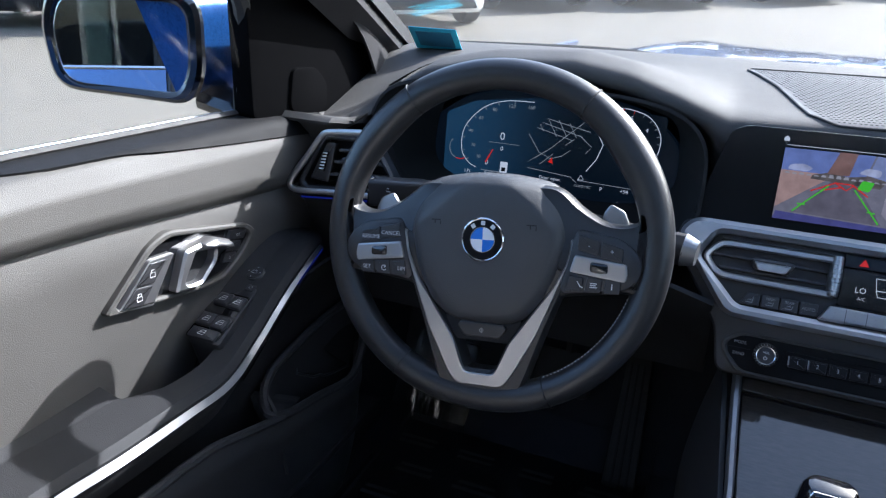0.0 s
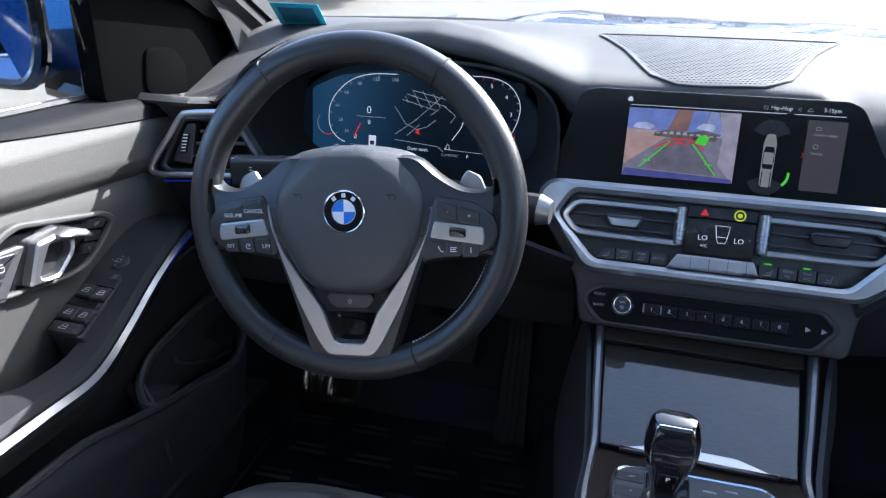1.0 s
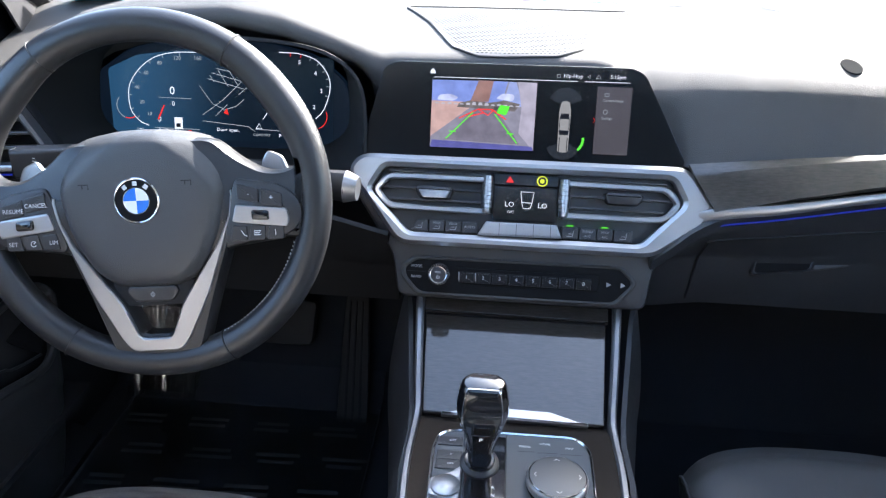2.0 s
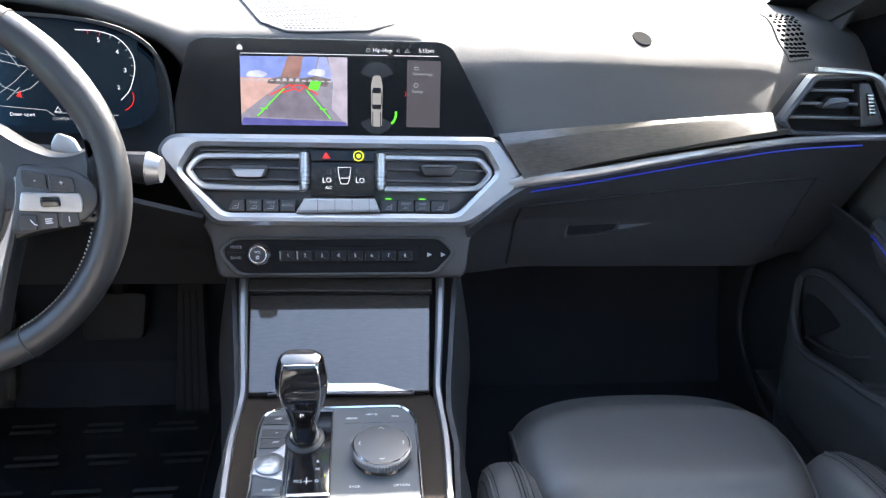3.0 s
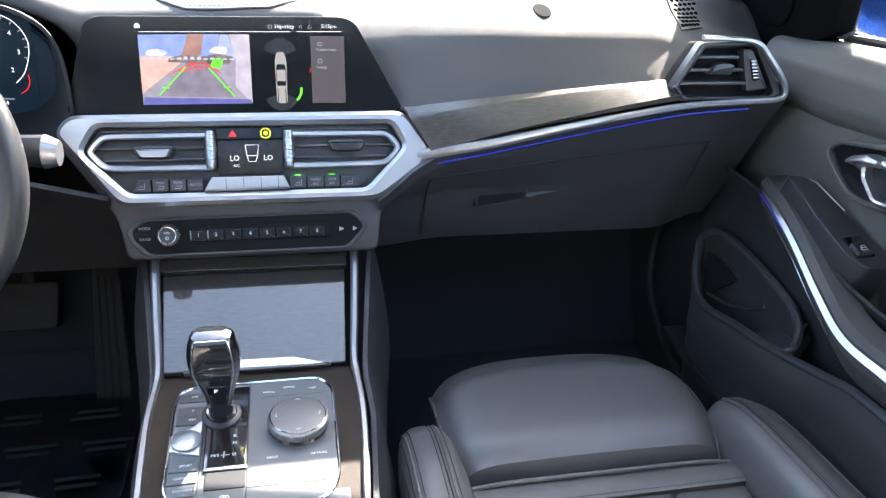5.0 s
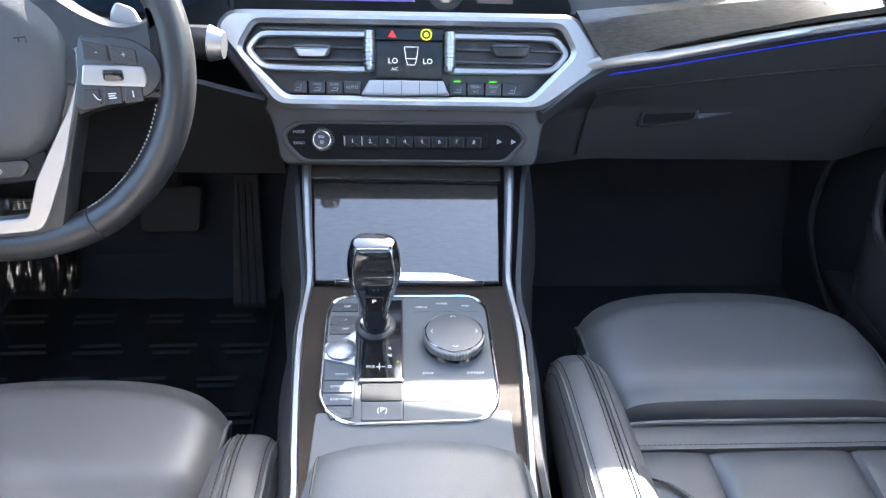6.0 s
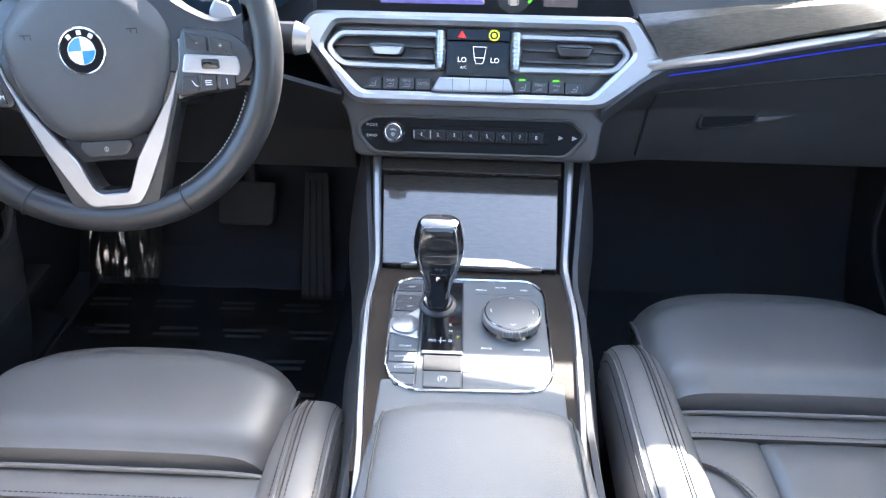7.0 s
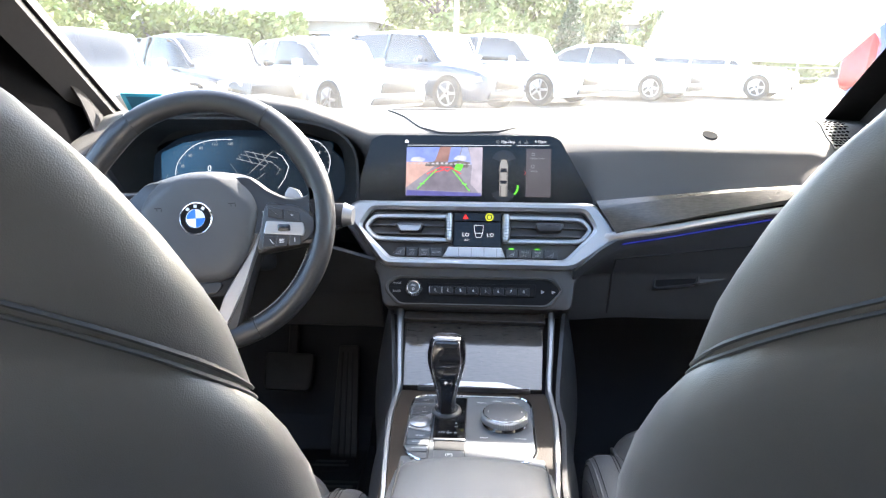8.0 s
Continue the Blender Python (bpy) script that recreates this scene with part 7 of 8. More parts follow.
        for off in (-0.012, 0.026):
            line = lambda o: glide([V(c.x + s * o, c.y, c.z + b.z * max(0.0, 1 - (abs(o) / a.x) ** 2.78) ** 0.36 + 0.0002) for c, a, b in rows[2:]], 30)
            part("welt", tube(line(off), 0.0017, 6), LEATHER, bo)
            part("seam", tube(line(off + 0.0045), 0.0009, 5), SEAM, bo)
            stitching(line(off - 0.005), bo, SEAM)
            stitching(line(off + 0.009), bo, SEAM)
    part("base", rbox(Matrix.Translation((cx, fy - 0.36, 0.42)), 0.46, 0.5, 0.16, 0.03), SHADE, e, "dark seat base")
    # backrest
    cb = cx + bx
    BACK = ((0.50, 0.247, 0.42, 0.07), (0.60, 0.266, 0.412, 0.078), (0.75, 0.290, 0.392, 0.082), (0.86, 0.293, 0.375, 0.080), (0.90, 0.287, 0.368, 0.078), (0.93, 0.276, 0.363, 0.076), (0.947, 0.2655, 0.360, 0.073),
            (0.9545, 0.2585, 0.358, 0.0715), (0.962, 0.2600, 0.357, 0.072), (0.985, 0.2560, 0.353, 0.0715), (1.0, 0.253, 0.350, 0.070), (1.02, 0.244, 0.346, 0.069), (1.04, 0.233, 0.342, 0.068), (1.065, 0.216, 0.336, 0.066), (1.09, 0.192, 0.330, 0.062), (1.118, 0.155, 0.322, 0.055), (1.135, 0.109, 0.316, 0.045), (1.142, 0.056, 0.313, 0.03))
    BACK = [(z + lift * max(0.0, z - 0.95), w + wide * smooth(z, [(0.985, 0), (1.09, 1), (1.142, 1)]), yc - 0.146 * (z - 0.95), d) for z, w, yc, d in BACK]
    part("backrest", pad([(V(cb, yc + by, z), V(w, 0, 0), V(0, d, -0.05 * min(1, d / 0.06))) for z, w, yc, d in BACK], 48, 0.72), LEATHER, e, "leather backrest with a double seam across")
    for z in (0.9595, 0.9515):
        p = []
        for i in range(72):
            t = 2 * math.pi * i / 72
            x, y = math.cos(t), math.sin(t)
            x, y = math.copysign(abs(x) ** 0.72, x), math.copysign(abs(y) ** 0.72, y)
            h = z + 0.066 * (1 - abs(x)) ** 0.85
            w, yc, d = (lerp(h, [(r[0], r[k]) for r in BACK]) for k in (1, 2, 3))
            p.append(V(cb + (w + 0.0008) * x, yc + by + (d + 0.0008) * y, h - 0.05 * y))
        part("seam", tube(p, 0.0016, 5, True), WELT, e)
    part("headrest", pad([(V(cb, 0.30 + by, z), V(w, 0, 0), V(0, d, 0)) for z, w, d in ((1.15, 0.09, 0.03), (1.17, 0.115, 0.045), (1.24, 0.125, 0.05), (1.31, 0.115, 0.045), (1.33, 0.09, 0.03))], 24, 0.6), LEATHER, e)
    for s in (-1, 1):
        part("headrest_post", tube([V(cb + s * 0.05, 0.305 + by, 1.10), V(cb + s * 0.05, 0.30 + by, 1.20)], 0.006, 8), CHROME, e)
    return e


seat("driver_seat", -0.338, 0.962, -0.009, 0.0, 0.099, "black leather driver's seat with an extended thigh pad", 0.175, 0.012)
seat("passenger_seat", 0.438, 1.117, -0.006, 0.052, 0.106, "black leather passenger seat pushed forward", 0.212, 0.055, 0.010, 1.04)

# ---- footwell ----
mats = thing("floor_mat", (-0.40, 1.25, 0.31), "dark floor mat under a clear printed protective film", "floor mat")
part("mat", sheet(lambda u, v: V(-0.66 + 0.47 * u, 0.95 + 0.5 * v + 0.1 * max(0, v - 0.8), 0.315 + 0.06 * smooth(v, [(0.9, 0), (1.05, 1)])), 12, 14, 0.01), CARPET, mats)
rng = random.Random(8)
film = part("film", sheet(lambda u, v: V(-0.65 + 0.46 * u, 0.97 + 0.42 * v, 0.3215 + 0.003 * noise.noise(V(u * 9, v * 9, 0))), 30, 30, 0.0004), SCREEN, mats, "clear wrinkled protective film")
rng = random.Random(21)
INK = material("grey_ink", (0.017, 0.018, 0.020), 0.6, vary=0.1)
for r in range(5):
    for c in range(4):
        x = -0.60 + 0.115 * c + 0.03 * (r % 2)
        y = 1.02 + 0.075 * r
        for k in range(2):
            f = F((x, y + 0.016 * k, 0.327), (1, 0.03, 0), (0, 1, 0))
            w = rng.uniform(0.028, 0.04)
            part("print", prism([(-w, -0.004), (w, -0.004), (w, 0.004), (-w, 0.004)], f, 0.0, -0.0004, 0.0001), INK, film)
ped = thing("brake_pedal", (-0.365, 1.45, 0.47), "black rubber brake pedal", "pedal")
part("pad", prism(rnd([(-0.052, -0.04), (0.048, -0.04), (0.053, 0.04), (-0.053, 0.04)], 0.012), F((-0.365, 1.45, 0.470), (1, 0, 0), (0, 0.5, 0.87)), 0.006, -0.015, 0.004), RUBBER, ped)
part("arm", tube([V(-0.36, 1.47, 0.49), V(-0.36, 1.52, 0.62), V(-0.36, 1.52, 0.75)], 0.012, 8), SHADE, ped)
acc = thing("accelerator_pedal", (-0.235, 1.42, 0.41), "long ribbed black accelerator pedal", "pedal")
fa = F((-0.238, 1.425, 0.410), (1, 0, 0.02), (0.14, 0.45, 0.87))
pl = part("plate", prism(rnd([(-0.030, -0.125), (0.028, -0.125), (0.022, 0.125), (-0.020, 0.125)], 0.006), fa, 0.004, -0.012, 0.003), RUBBER, acc)
for i in range(3):
    part("rib", prism([(-0.016 + 0.013 * i, -0.11), (-0.011 + 0.013 * i, -0.11), (-0.010 + 0.011 * i, 0.11), (-0.014 + 0.011 * i, 0.11)], fa, 0.007, 0.0, 0.001), SHADE, pl)
rest = thing("foot_rest", (-0.60, 1.45, 0.30), "sloped foot rest covered in crinkled clear film", "foot rest")
part("plate", prism(rnd([(-0.055, -0.08), (0.055, -0.08), (0.055, 0.10), (-0.055, 0.10)], 0.01), F((-0.60, 1.44, 0.37), (1, 0, 0), (0, 0.45, 0.89)), 0.0, -0.02, 0.004), RUBBER, rest)
ff = F((-0.60, 1.435, 0.37), (1, 0, 0), (0, 0.45, 0.89))
part("film", sheet(lambda u, v: ff @ V(-0.065 + 0.13 * u, -0.10 + 0.21 * v, 0.006 + 0.007 * noise.noise(V(u * 16, v * 3.5, 3)) + 0.012 * (abs(2 * u - 1) ** 8)), 60, 40, 0.0005), SCREEN, rest, "crinkled clear film")

# ---- front doors ----


def door(s):
    """s: -1 the driver's door, 1 the passenger's."""
    dz = 0.0 if s < 0 else 0.035
    xc = -0.705 if s < 0 else 0.772
    X = lambda d: xc - s * d          # d metres inwards from the panel
    who = "driver's" if s < 0 else "passenger's"
    e = thing("front_door", (xc, 0.7, 0.4), "closed " + who + " door with a grey skin, satin pull and light strip", "car door", "front doors")
    belt = lambda y: lerp(y, [(-0.2, 1.02), (0.5, 1.01), (0.75, 1.000), (1.10, 0.972), (1.3, 0.945)]) + dz
    crease = lambda y: lerp(y, [(-0.2, 0.96), (0.55, 0.948), (0.70, 0.930), (0.81, 0.917), (0.95, 0.895), (1.10, 0.873), (1.3, 0.862)]) + dz

    def upper(u, v):
        y = -0.15 + 1.42 * u
        b, c = belt(y), crease(y)
        z = b - (b - c) * smooth(v, [(0, 0), (0.25, 0.06), (1, 1)]) if v > 0.25 else b - 0.004 * (v / 0.25)
        d = lerp(v, [(0, -0.052), (0.2, -0.018), (0.3, -0.002), (0.5, 0.010), (0.8, 0.012), (0.93, 0.006), (1.0, -0.004)])
        if v > 0.25:
            z = b - 0.004 - (b - 0.004 - c) * (v - 0.25) / 0.75
        return V(X(d), y, z)

    part("upper_panel", sheet(upper, 50, 24, s * 0.006), DOORSKIN, e, "grained upper door skin")

    low = lambda y: lerp(y, [(0.70, 1.0015), (0.73, 0.9985), (0.855, 0.986), (0.933, 0.972), (1.028, 0.957), (1.144, 0.940), (1.27, 0.918)]) + dz

    def trim(u, v):
        y = 0.68 + 0.55 * u
        b, c = belt(y) - 0.004, crease(y)
        most = 0.25 * min(1.0, max(0.0, (y - 0.66) / 0.1)) + 0.75 * max(0.0, b - low(y)) / (b - c)
        return upper((y + 0.15) / 1.42, v * most) + V(-s * 0.002, 0, 0.002)

    if s < 0:
        # black wedge laid over the driver's shoulder panel only
        part("belt_wedge", sheet(trim, 30, 10, s * 0.003), BLACKTRIM, e, "matt black wedge below the driver's window")

    def middle(u, v):
        y = -0.15 + 1.42 * u
        c = crease(y)
        low = 0.50 + dz
        d = lerp(v, [(0, -0.004), (0.04, 0.004), (0.3, 0.0), (0.55, -0.006), (1, -0.01)])
        return V(X(d), y, c - (c - low) * v)

    part("middle_panel", sheet(middle, 40, 20, s * 0.006), DOORSKIN, e, "grained door skin")

    # handle recess with lock keys and the pull
    FDH = F((X(0.0075), 0.92 if s < 0 else 0.97, 0.842 + dz + (0.0 if s < 0 else 0.008)), (0, 1, -0.16) if s < 0 else (0, -1, 0.16), (0, 0.16, 1)) 
    m = 1 if s < 0 else -1
    fl = lambda p: [(m * x, y) for x, y in p] if m > 0 else [(m * x, y) for x, y in p][::-1]
    outl = fl(rnd([(-0.132, -0.030), (-0.068, 0.035), (-0.04, 0.046), (0.100, 0.030), (0.118, 0.016), (0.09, -0.014), (0.06, -0.034), (0.03, -0.038)], 0.010))
    innl = [(x * 0.9, y * 0.84) for x, y in outl]
    # the outline runs with the door, so look at it from inside the car
    part("handle_bezel", ring(outl, innl, FDH, 0.004, -0.01, 0.002, 100), DOORSKIN, e)
    part("handle_well", prism(innl, FDH, -0.002, -0.02, 0.001), PIANO, e, "gloss black handle well")
    plate = part("lock_plate", prism(fl(rnd([(-0.114, -0.0285), (-0.0685, 0.018), (-0.0315, 0.0195), (-0.0645, -0.0345)], 0.003)), FDH, 0.004, -0.01, 0.001), SATIN, e, "satin lock key plate")
    for k in (0, 1):
        b0, b1 = [((-0.1085, -0.0265), (-0.0905, -0.0085), (-0.0655, -0.010), (-0.080, -0.0295)), ((-0.0890, -0.0065), (-0.0680, 0.0150), (-0.0455, 0.0150), (-0.0640, -0.0078))][k], 0
        kk = part("lock_key", prism(fl(rnd(list(b0), 0.002)), FDH, 0.0055, 0.0, 0.001), KEYPLASTIC, plate, "lock key")
        cxk, cyk = sum(p[0] for p in b0) / 4, sum(p[1] for p in b0) / 4
        part("symbol", strokes([[tuple(q) for q in fl([(cxk - 0.0035, cyk - 0.004), (cxk + 0.0035, cyk - 0.004), (cxk + 0.0035, cyk + 0.001), (cxk - 0.0035, cyk + 0.001), (cxk - 0.0035, cyk - 0.004)])], [tuple(q) for q in fl([(cxk - 0.002, cyk + 0.001), (cxk - 0.002, cyk + 0.004), (cxk + 0.0025, cyk + 0.004)] + ([(cxk + 0.0025, cyk + 0.001)] if k == 0 else []))]], FDH, 0.0009, 0.0060), MARK, plate)
    loop_o = fl(rnd([(-0.0365, -0.0272), (-0.0213, 0.0197), (0.0253, 0.0266), (0.0505, 0.0195), (0.0588, 0.0110), (0.0360, 0.0064), (0.0290, -0.0075), (0.0065, -0.0285)], 0.004))
    loop_i = fl(rnd([(-0.0218, -0.0195), (-0.0035, 0.0150), (0.0290, 0.0120), (0.0275, -0.0016), (0.0050, -0.0230), (-0.0126, -0.0232)], 0.004))
    pull = part("door_pull", ring(loop_o, loop_i, FDH, 0.012, -0.004, 0.003, 90), SATIN, e, "satin chrome door pull loop")
    part("grip", prism(fl(rnd([(0.0040, 0.0238), (0.0265, 0.0272), (0.0520, 0.0195), (0.0600, 0.0108), (0.0470, 0.0085), (0.0320, 0.0128), (0.0060, 0.0166)], 0.004)), FDH, 0.017, 0.006, 0.005, dome=0.002), SATIN, pull)
    # matt black plate stands in for the loop's dark depth; nothing is cut
    part("loop_dark_plate", prism([(x * 1.02, y * 1.02) for x, y in loop_i], FDH, -0.001, -0.004, 0.0005), SHADE, pull)
    if s < 0:
        for k in (0, 1, 2):
            kk = part("memory_key", prism(rnd([(0.062 - 0.006 * k, 0.020 - 0.0135 * k - 0.006), (0.092 - 0.010 * k, 0.017 - 0.0135 * k - 0.006), (0.098 - 0.010 * k, 0.017 - 0.0135 * k + 0.0055), (0.068 - 0.006 * k, 0.020 - 0.0135 * k + 0.0055)], 0.002), FDH, 0.003, -0.004, 0.001), KEYPLASTIC, e)
            words("print", ("SET", "1", "2")[k], FDH, 0.080 - 0.008 * k, 0.018 - 0.0135 * k, 0.0055, MARK, kk, 0.0034)

    # armrest with the grab ledge
    az = 0.0 if s < 0 else 0.012
    top = glide([V(X(0.085), 0.05, 0.752 + az), V(X(0.075), 0.45, 0.750 + az), V(X(0.066), 0.62, 0.748 + az), V(X(0.076), 0.72, 0.746 + az), V(X(0.081), 0.80, 0.745 + az), V(X(0.080), 0.87, 0.742 + az), V(X(0.069), 0.94, 0.757 + az), V(X(0.064), 1.01, 0.788 + az), V(X(0.056), 1.08, 0.808 + az), V(X(0.03), 1.15, 0.80 + az)], 60)

    def ledge(u, v):
        p = top[min(59, int(round(u * 59)))]
        dip = smooth(p.y, [(0.775, 0), (0.80, 1), (0.90, 1), (0.96, 0)])
        wall = V(X(-0.006), p.y, p.z + 0.010 - 0.070 * dip)
        lip = p + V(s * lerp(p.y, [(0.78, 0.05), (0.81, 0.030), (1.2, 0.022)]), 0, 0.002)
        foot = lip + V(s * 0.008, 0, -0.065 * dip)
        pts = [wall, wall.lerp(foot, 0.5), foot, lip, p, p + V(-s * 0.007, 0, -0.008), p + V(-s * 0.006, 0, -0.03), p + V(s * 0.02, 0, -0.07)]
        q = v * (len(pts) - 1)
        k = min(int(q), len(pts) - 2)
        return pts[k].lerp(pts[k + 1], q - k)

    part("armrest", sheet(ledge, 59, 28, s * 0.004), SHADEDPAD if s < 0 else SOFT, e, "soft door armrest with a grab ledge")
    line = [p + V(-s * 0.009, 0, -0.016) for p in top if 0.2 < p.y < 1.13]
    part("satin_strip", sweep(line, lambda t: [(-0.002, -0.0058 + 0.0035 * t), (0.003, -0.0058 + 0.0035 * t), (0.003, 0.0052 - 0.0022 * t), (-0.002, 0.0052 - 0.0022 * t)], V(s * 0.65, 0, 0.76)), SATIN, e, "satin strip under the armrest")
    part("accent_line", tube([p + V(-s * 0.0105, 0, -0.029) for p in top if 0.885 < p.y < 1.075], 0.0011, 6), CHROME, e, "thin bright line below the strip")
    lt = [p + V(-s * 0.0125, 0, -0.0185) for p in top if 1.03 < p.y < 1.13]
    part("light_line", tube(lt, 0.0008, 5), AMBIENT, e, "thin blue light line")
    # switch block
    FSW = F((X(0.030), 0.985, 0.777 if s < 0 else 0.814), (1, 0, 0), (0, 0.93, 0.26))
    if s < 0:
        blk = [(-0.0225, -0.092), (-0.034, -0.035), (-0.040, 0.035), (-0.026, 0.058), (-0.001, 0.080), (0.008, 0.042), (0.0145, -0.005), (0.021, -0.055), (0.0275, -0.094)][::-1]
    else:
        blk = [(-0.023, 0.103), (-0.003, 0.102), (0.0104, 0.091), (0.022, 0.0128), (0.033, -0.055), (0.026, -0.0705), (-0.0109, -0.0674), (-0.0237, -0.0447), (-0.0268, 0.0192)][::-1]
    block_ = part("switch_block", prism(rnd(blk, 0.006), FSW, 0.003, -0.055, 0.002), KEYPLASTIC, e, "black switch block")
    if s < 0:
        sw = part("mirror_switch", lathe([(0.0135, 0.002), (0.0135, 0.0065), (0.0125, 0.0075), (0.0115, 0.0072), (0.0110, 0.0085), (0.001, 0.0090)], FSW @ Matrix.Translation((-0.0067, 0.030, 0)), 28), KEYPLASTIC, block_, "round mirror knob")
        part("symbol", strokes([[(-0.0107, 0.0275), (-0.0027, 0.0275), (-0.0037, 0.0325), (-0.0097, 0.0325), (-0.0107, 0.0275)]], FSW, 0.0008, 0.0094), MARK, sw)
        for k in range(4):
            a = radians(90 * k)
            x, y = -0.0067 + 0.0088 * math.cos(a), 0.030 + 0.0088 * math.sin(a)
            part("symbol", strokes([[(x - 0.0006, y), (x + 0.0006, y)]], FSW, 0.0012, 0.0093), MARK, sw)
        for x, y in ((-0.0185, 0.0085), (0.003, 0.0060)):
            kk = part("mirror_key", prism(rnd([(x - 0.0065, y - 0.006), (x + 0.0065, y - 0.006), (x + 0.0065, y + 0.005), (x - 0.0065, y + 0.006)], 0.002), FSW, 0.0045, 0.0, 0.001), KEYPLASTIC, block_)
            part("symbol", strokes([[(x - 0.0022, y - 0.002), (x + 0.0022, y - 0.002), (x + 0.0022, y + 0.002), (x - 0.0022, y + 0.002), (x - 0.0022, y - 0.002)]], FSW, 0.0007, 0.0049), FAINT, kk)
        for x0, x1, y0, y1 in ((-0.0310, 0.0165, -0.0480, -0.0100), (-0.0260, 0.0215, -0.0900, -0.0510)):
            part("switch_well", prism(rnd([(x0, y0), (x1, y0), (x1 - 0.003, y1), (x0 - 0.003, y1)], 0.003), FSW, 0.0036, 0.0, 0.0006), PIANO, block_, "gloss black switch well")
        for x, y, w in ((-0.0165, -0.0240, 0.0105), (0.0055, -0.0255, 0.0100), (-0.0142, -0.0615, 0.0105), (0.0075, -0.0630, 0.0100), (-0.0015, -0.0840, 0.0200)):
            h = 0.0105 if w < 0.015 else 0.0085
            k = part("window_switch", prism(rnd([(x - w, y - h), (x + w, y - h), (x + w - 0.001, y + h), (x - w - 0.001, y + h)], 0.003), FSW, 0.0075, 0.0, 0.0025), KEYPLASTIC, block_, "window switch")
            c = x if w < 0.015 else x - 0.002
            part("symbol", strokes([[(c - 0.0045, y - 0.0035), (c + 0.0045, y - 0.0035), (c + 0.004, y + 0.0035), (c - 0.001, y + 0.0035), (c - 0.0045, y - 0.0035)], [(c - 0.003, y), (c + 0.004, y)]], FSW, 0.0009, 0.0079), MARK, k)
    else:
        part("switch_well", prism(rnd([(-0.0150, -0.0500), (0.0120, -0.0490), (0.0120, -0.0130), (-0.0150, -0.0160)], 0.003), FSW, 0.0036, 0.0, 0.0006), PIANO, block_, "gloss black switch well")
        k = part("window_switch", prism(rnd([(-0.0115, -0.0475), (0.0090, -0.0465), (0.0090, -0.0270), (-0.0115, -0.0285)], 0.002), FSW, 0.0075, 0.0, 0.002), KEYPLASTIC, block_, "window switch")
        part("symbol", strokes([[(-0.0055, -0.0415), (0.0035, -0.0415), (0.0030, -0.0345), (-0.0020, -0.0345), (-0.0055, -0.0415)], [(-0.004, -0.038), (0.003, -0.038)]], FSW, 0.0009, 0.0079), MARK, k)
        part("bright_edge", tube([FSW @ V(x, y, 0.0036) for x, y in ((0.004, 0.092), (0.0105, 0.086), (0.0185, 0.030))], 0.0007, 5), SATIN, block_)
    # speaker cloth panel and pocket below
    def lowerp(u, v):
        y = -0.1 + 1.40 * u
        return V(X(lerp(v, [(0, 0.055), (0.15, 0.02), (0.5, 0.01), (1, 0.0)])), y, 0.735 + dz + 0.03 * smooth(y, [(0.9, 0), (1.1, 1)]) - 0.3 * v)
    part("speaker_cloth", sheet(lowerp, 30, 12, s * 0.004), SHADE, e, "dark woven speaker panel")
    rimz = [(-0.1, 0.660), (0.70, 0.658), (0.80, 0.652), (0.852, 0.645), (0.894, 0.630), (0.988, 0.599), (1.10, 0.571), (1.153, 0.558), (1.175, 0.562), (1.199, 0.570), (1.23, 0.575), (1.25, 0.575)]

    def pocket(u, v):
        y = -0.1 + 1.35 * u
        top_ = lerp(y, rimz) + dz
        return V(X(0.072 - 0.045 * v * v - 0.04 * smooth(y, [(1.17, 0), (1.26, 1)]) + 0.006 * math.sin(math.pi * min(1, 6 * v))), y, top_ - (top_ - 0.30) * v)

    part("pocket_wall", sheet(pocket, 90, 16, s * 0.010), PLASTIC, e, "hard plastic door pocket")
    near = [(1.225, 0.600, 0.055), (1.199, 0.580, 0.066), (1.153, 0.560, 0.072), (1.07, 0.580, 0.072), (0.99, 0.600, 0.072)]
    far = [(0.965, 0.612, 0.062), (0.985, 0.622, 0.040), (1.012, 0.634, 0.030), (1.045, 0.642, 0.027), (1.142, 0.652, 0.027), (1.225, 0.648, 0.027), (1.255, 0.622, 0.035)]
    loop = [V(X(d), y, z + dz) for y, z, d in near + far]
    loop = glide(loop + loop[:1], 90)[:-1]
    part("pocket_lip", tube([pocket(k / 60, 0.0) for k in range(61) if -0.1 + 1.35 * k / 60 < 1.0], 0.006, 8), PLASTIC, e)
    holder = part("bottle_holder", tube(loop, 0.0065, 8, True), PLASTIC, e, "raised rim of the bottle holder")
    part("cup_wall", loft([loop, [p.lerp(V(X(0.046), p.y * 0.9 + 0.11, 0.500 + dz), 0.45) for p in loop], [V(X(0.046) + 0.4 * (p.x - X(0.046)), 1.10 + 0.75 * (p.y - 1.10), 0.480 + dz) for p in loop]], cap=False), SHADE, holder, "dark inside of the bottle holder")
    nl, fl_ = glide([V(X(d), y, z + dz) for y, z, d in near], 30), glide([V(X(d), y, z + dz) for y, z, d in far[::-1]], 30)
    inside = lambda u, v, k: nl[round(29 * u)].lerp(fl_[round(29 * u)], v) + V(s * k, 0, -0.004)
    part("holder_panel", sheet(lambda u, v: inside(0.03 + 0.36 * u, 0.04 + 0.92 * v, 0.014), 12, 10, s * 0.004), BLACKTRIM, holder, "dark panel above the cup hole")
    part("cup_edge", tube([inside(0.39 + 0.16 * math.sin(math.pi * k / 16), 0.04 + 0.92 * k / 16, 0.012) for k in range(17)], 0.0022, 6), KEYPLASTIC, holder)
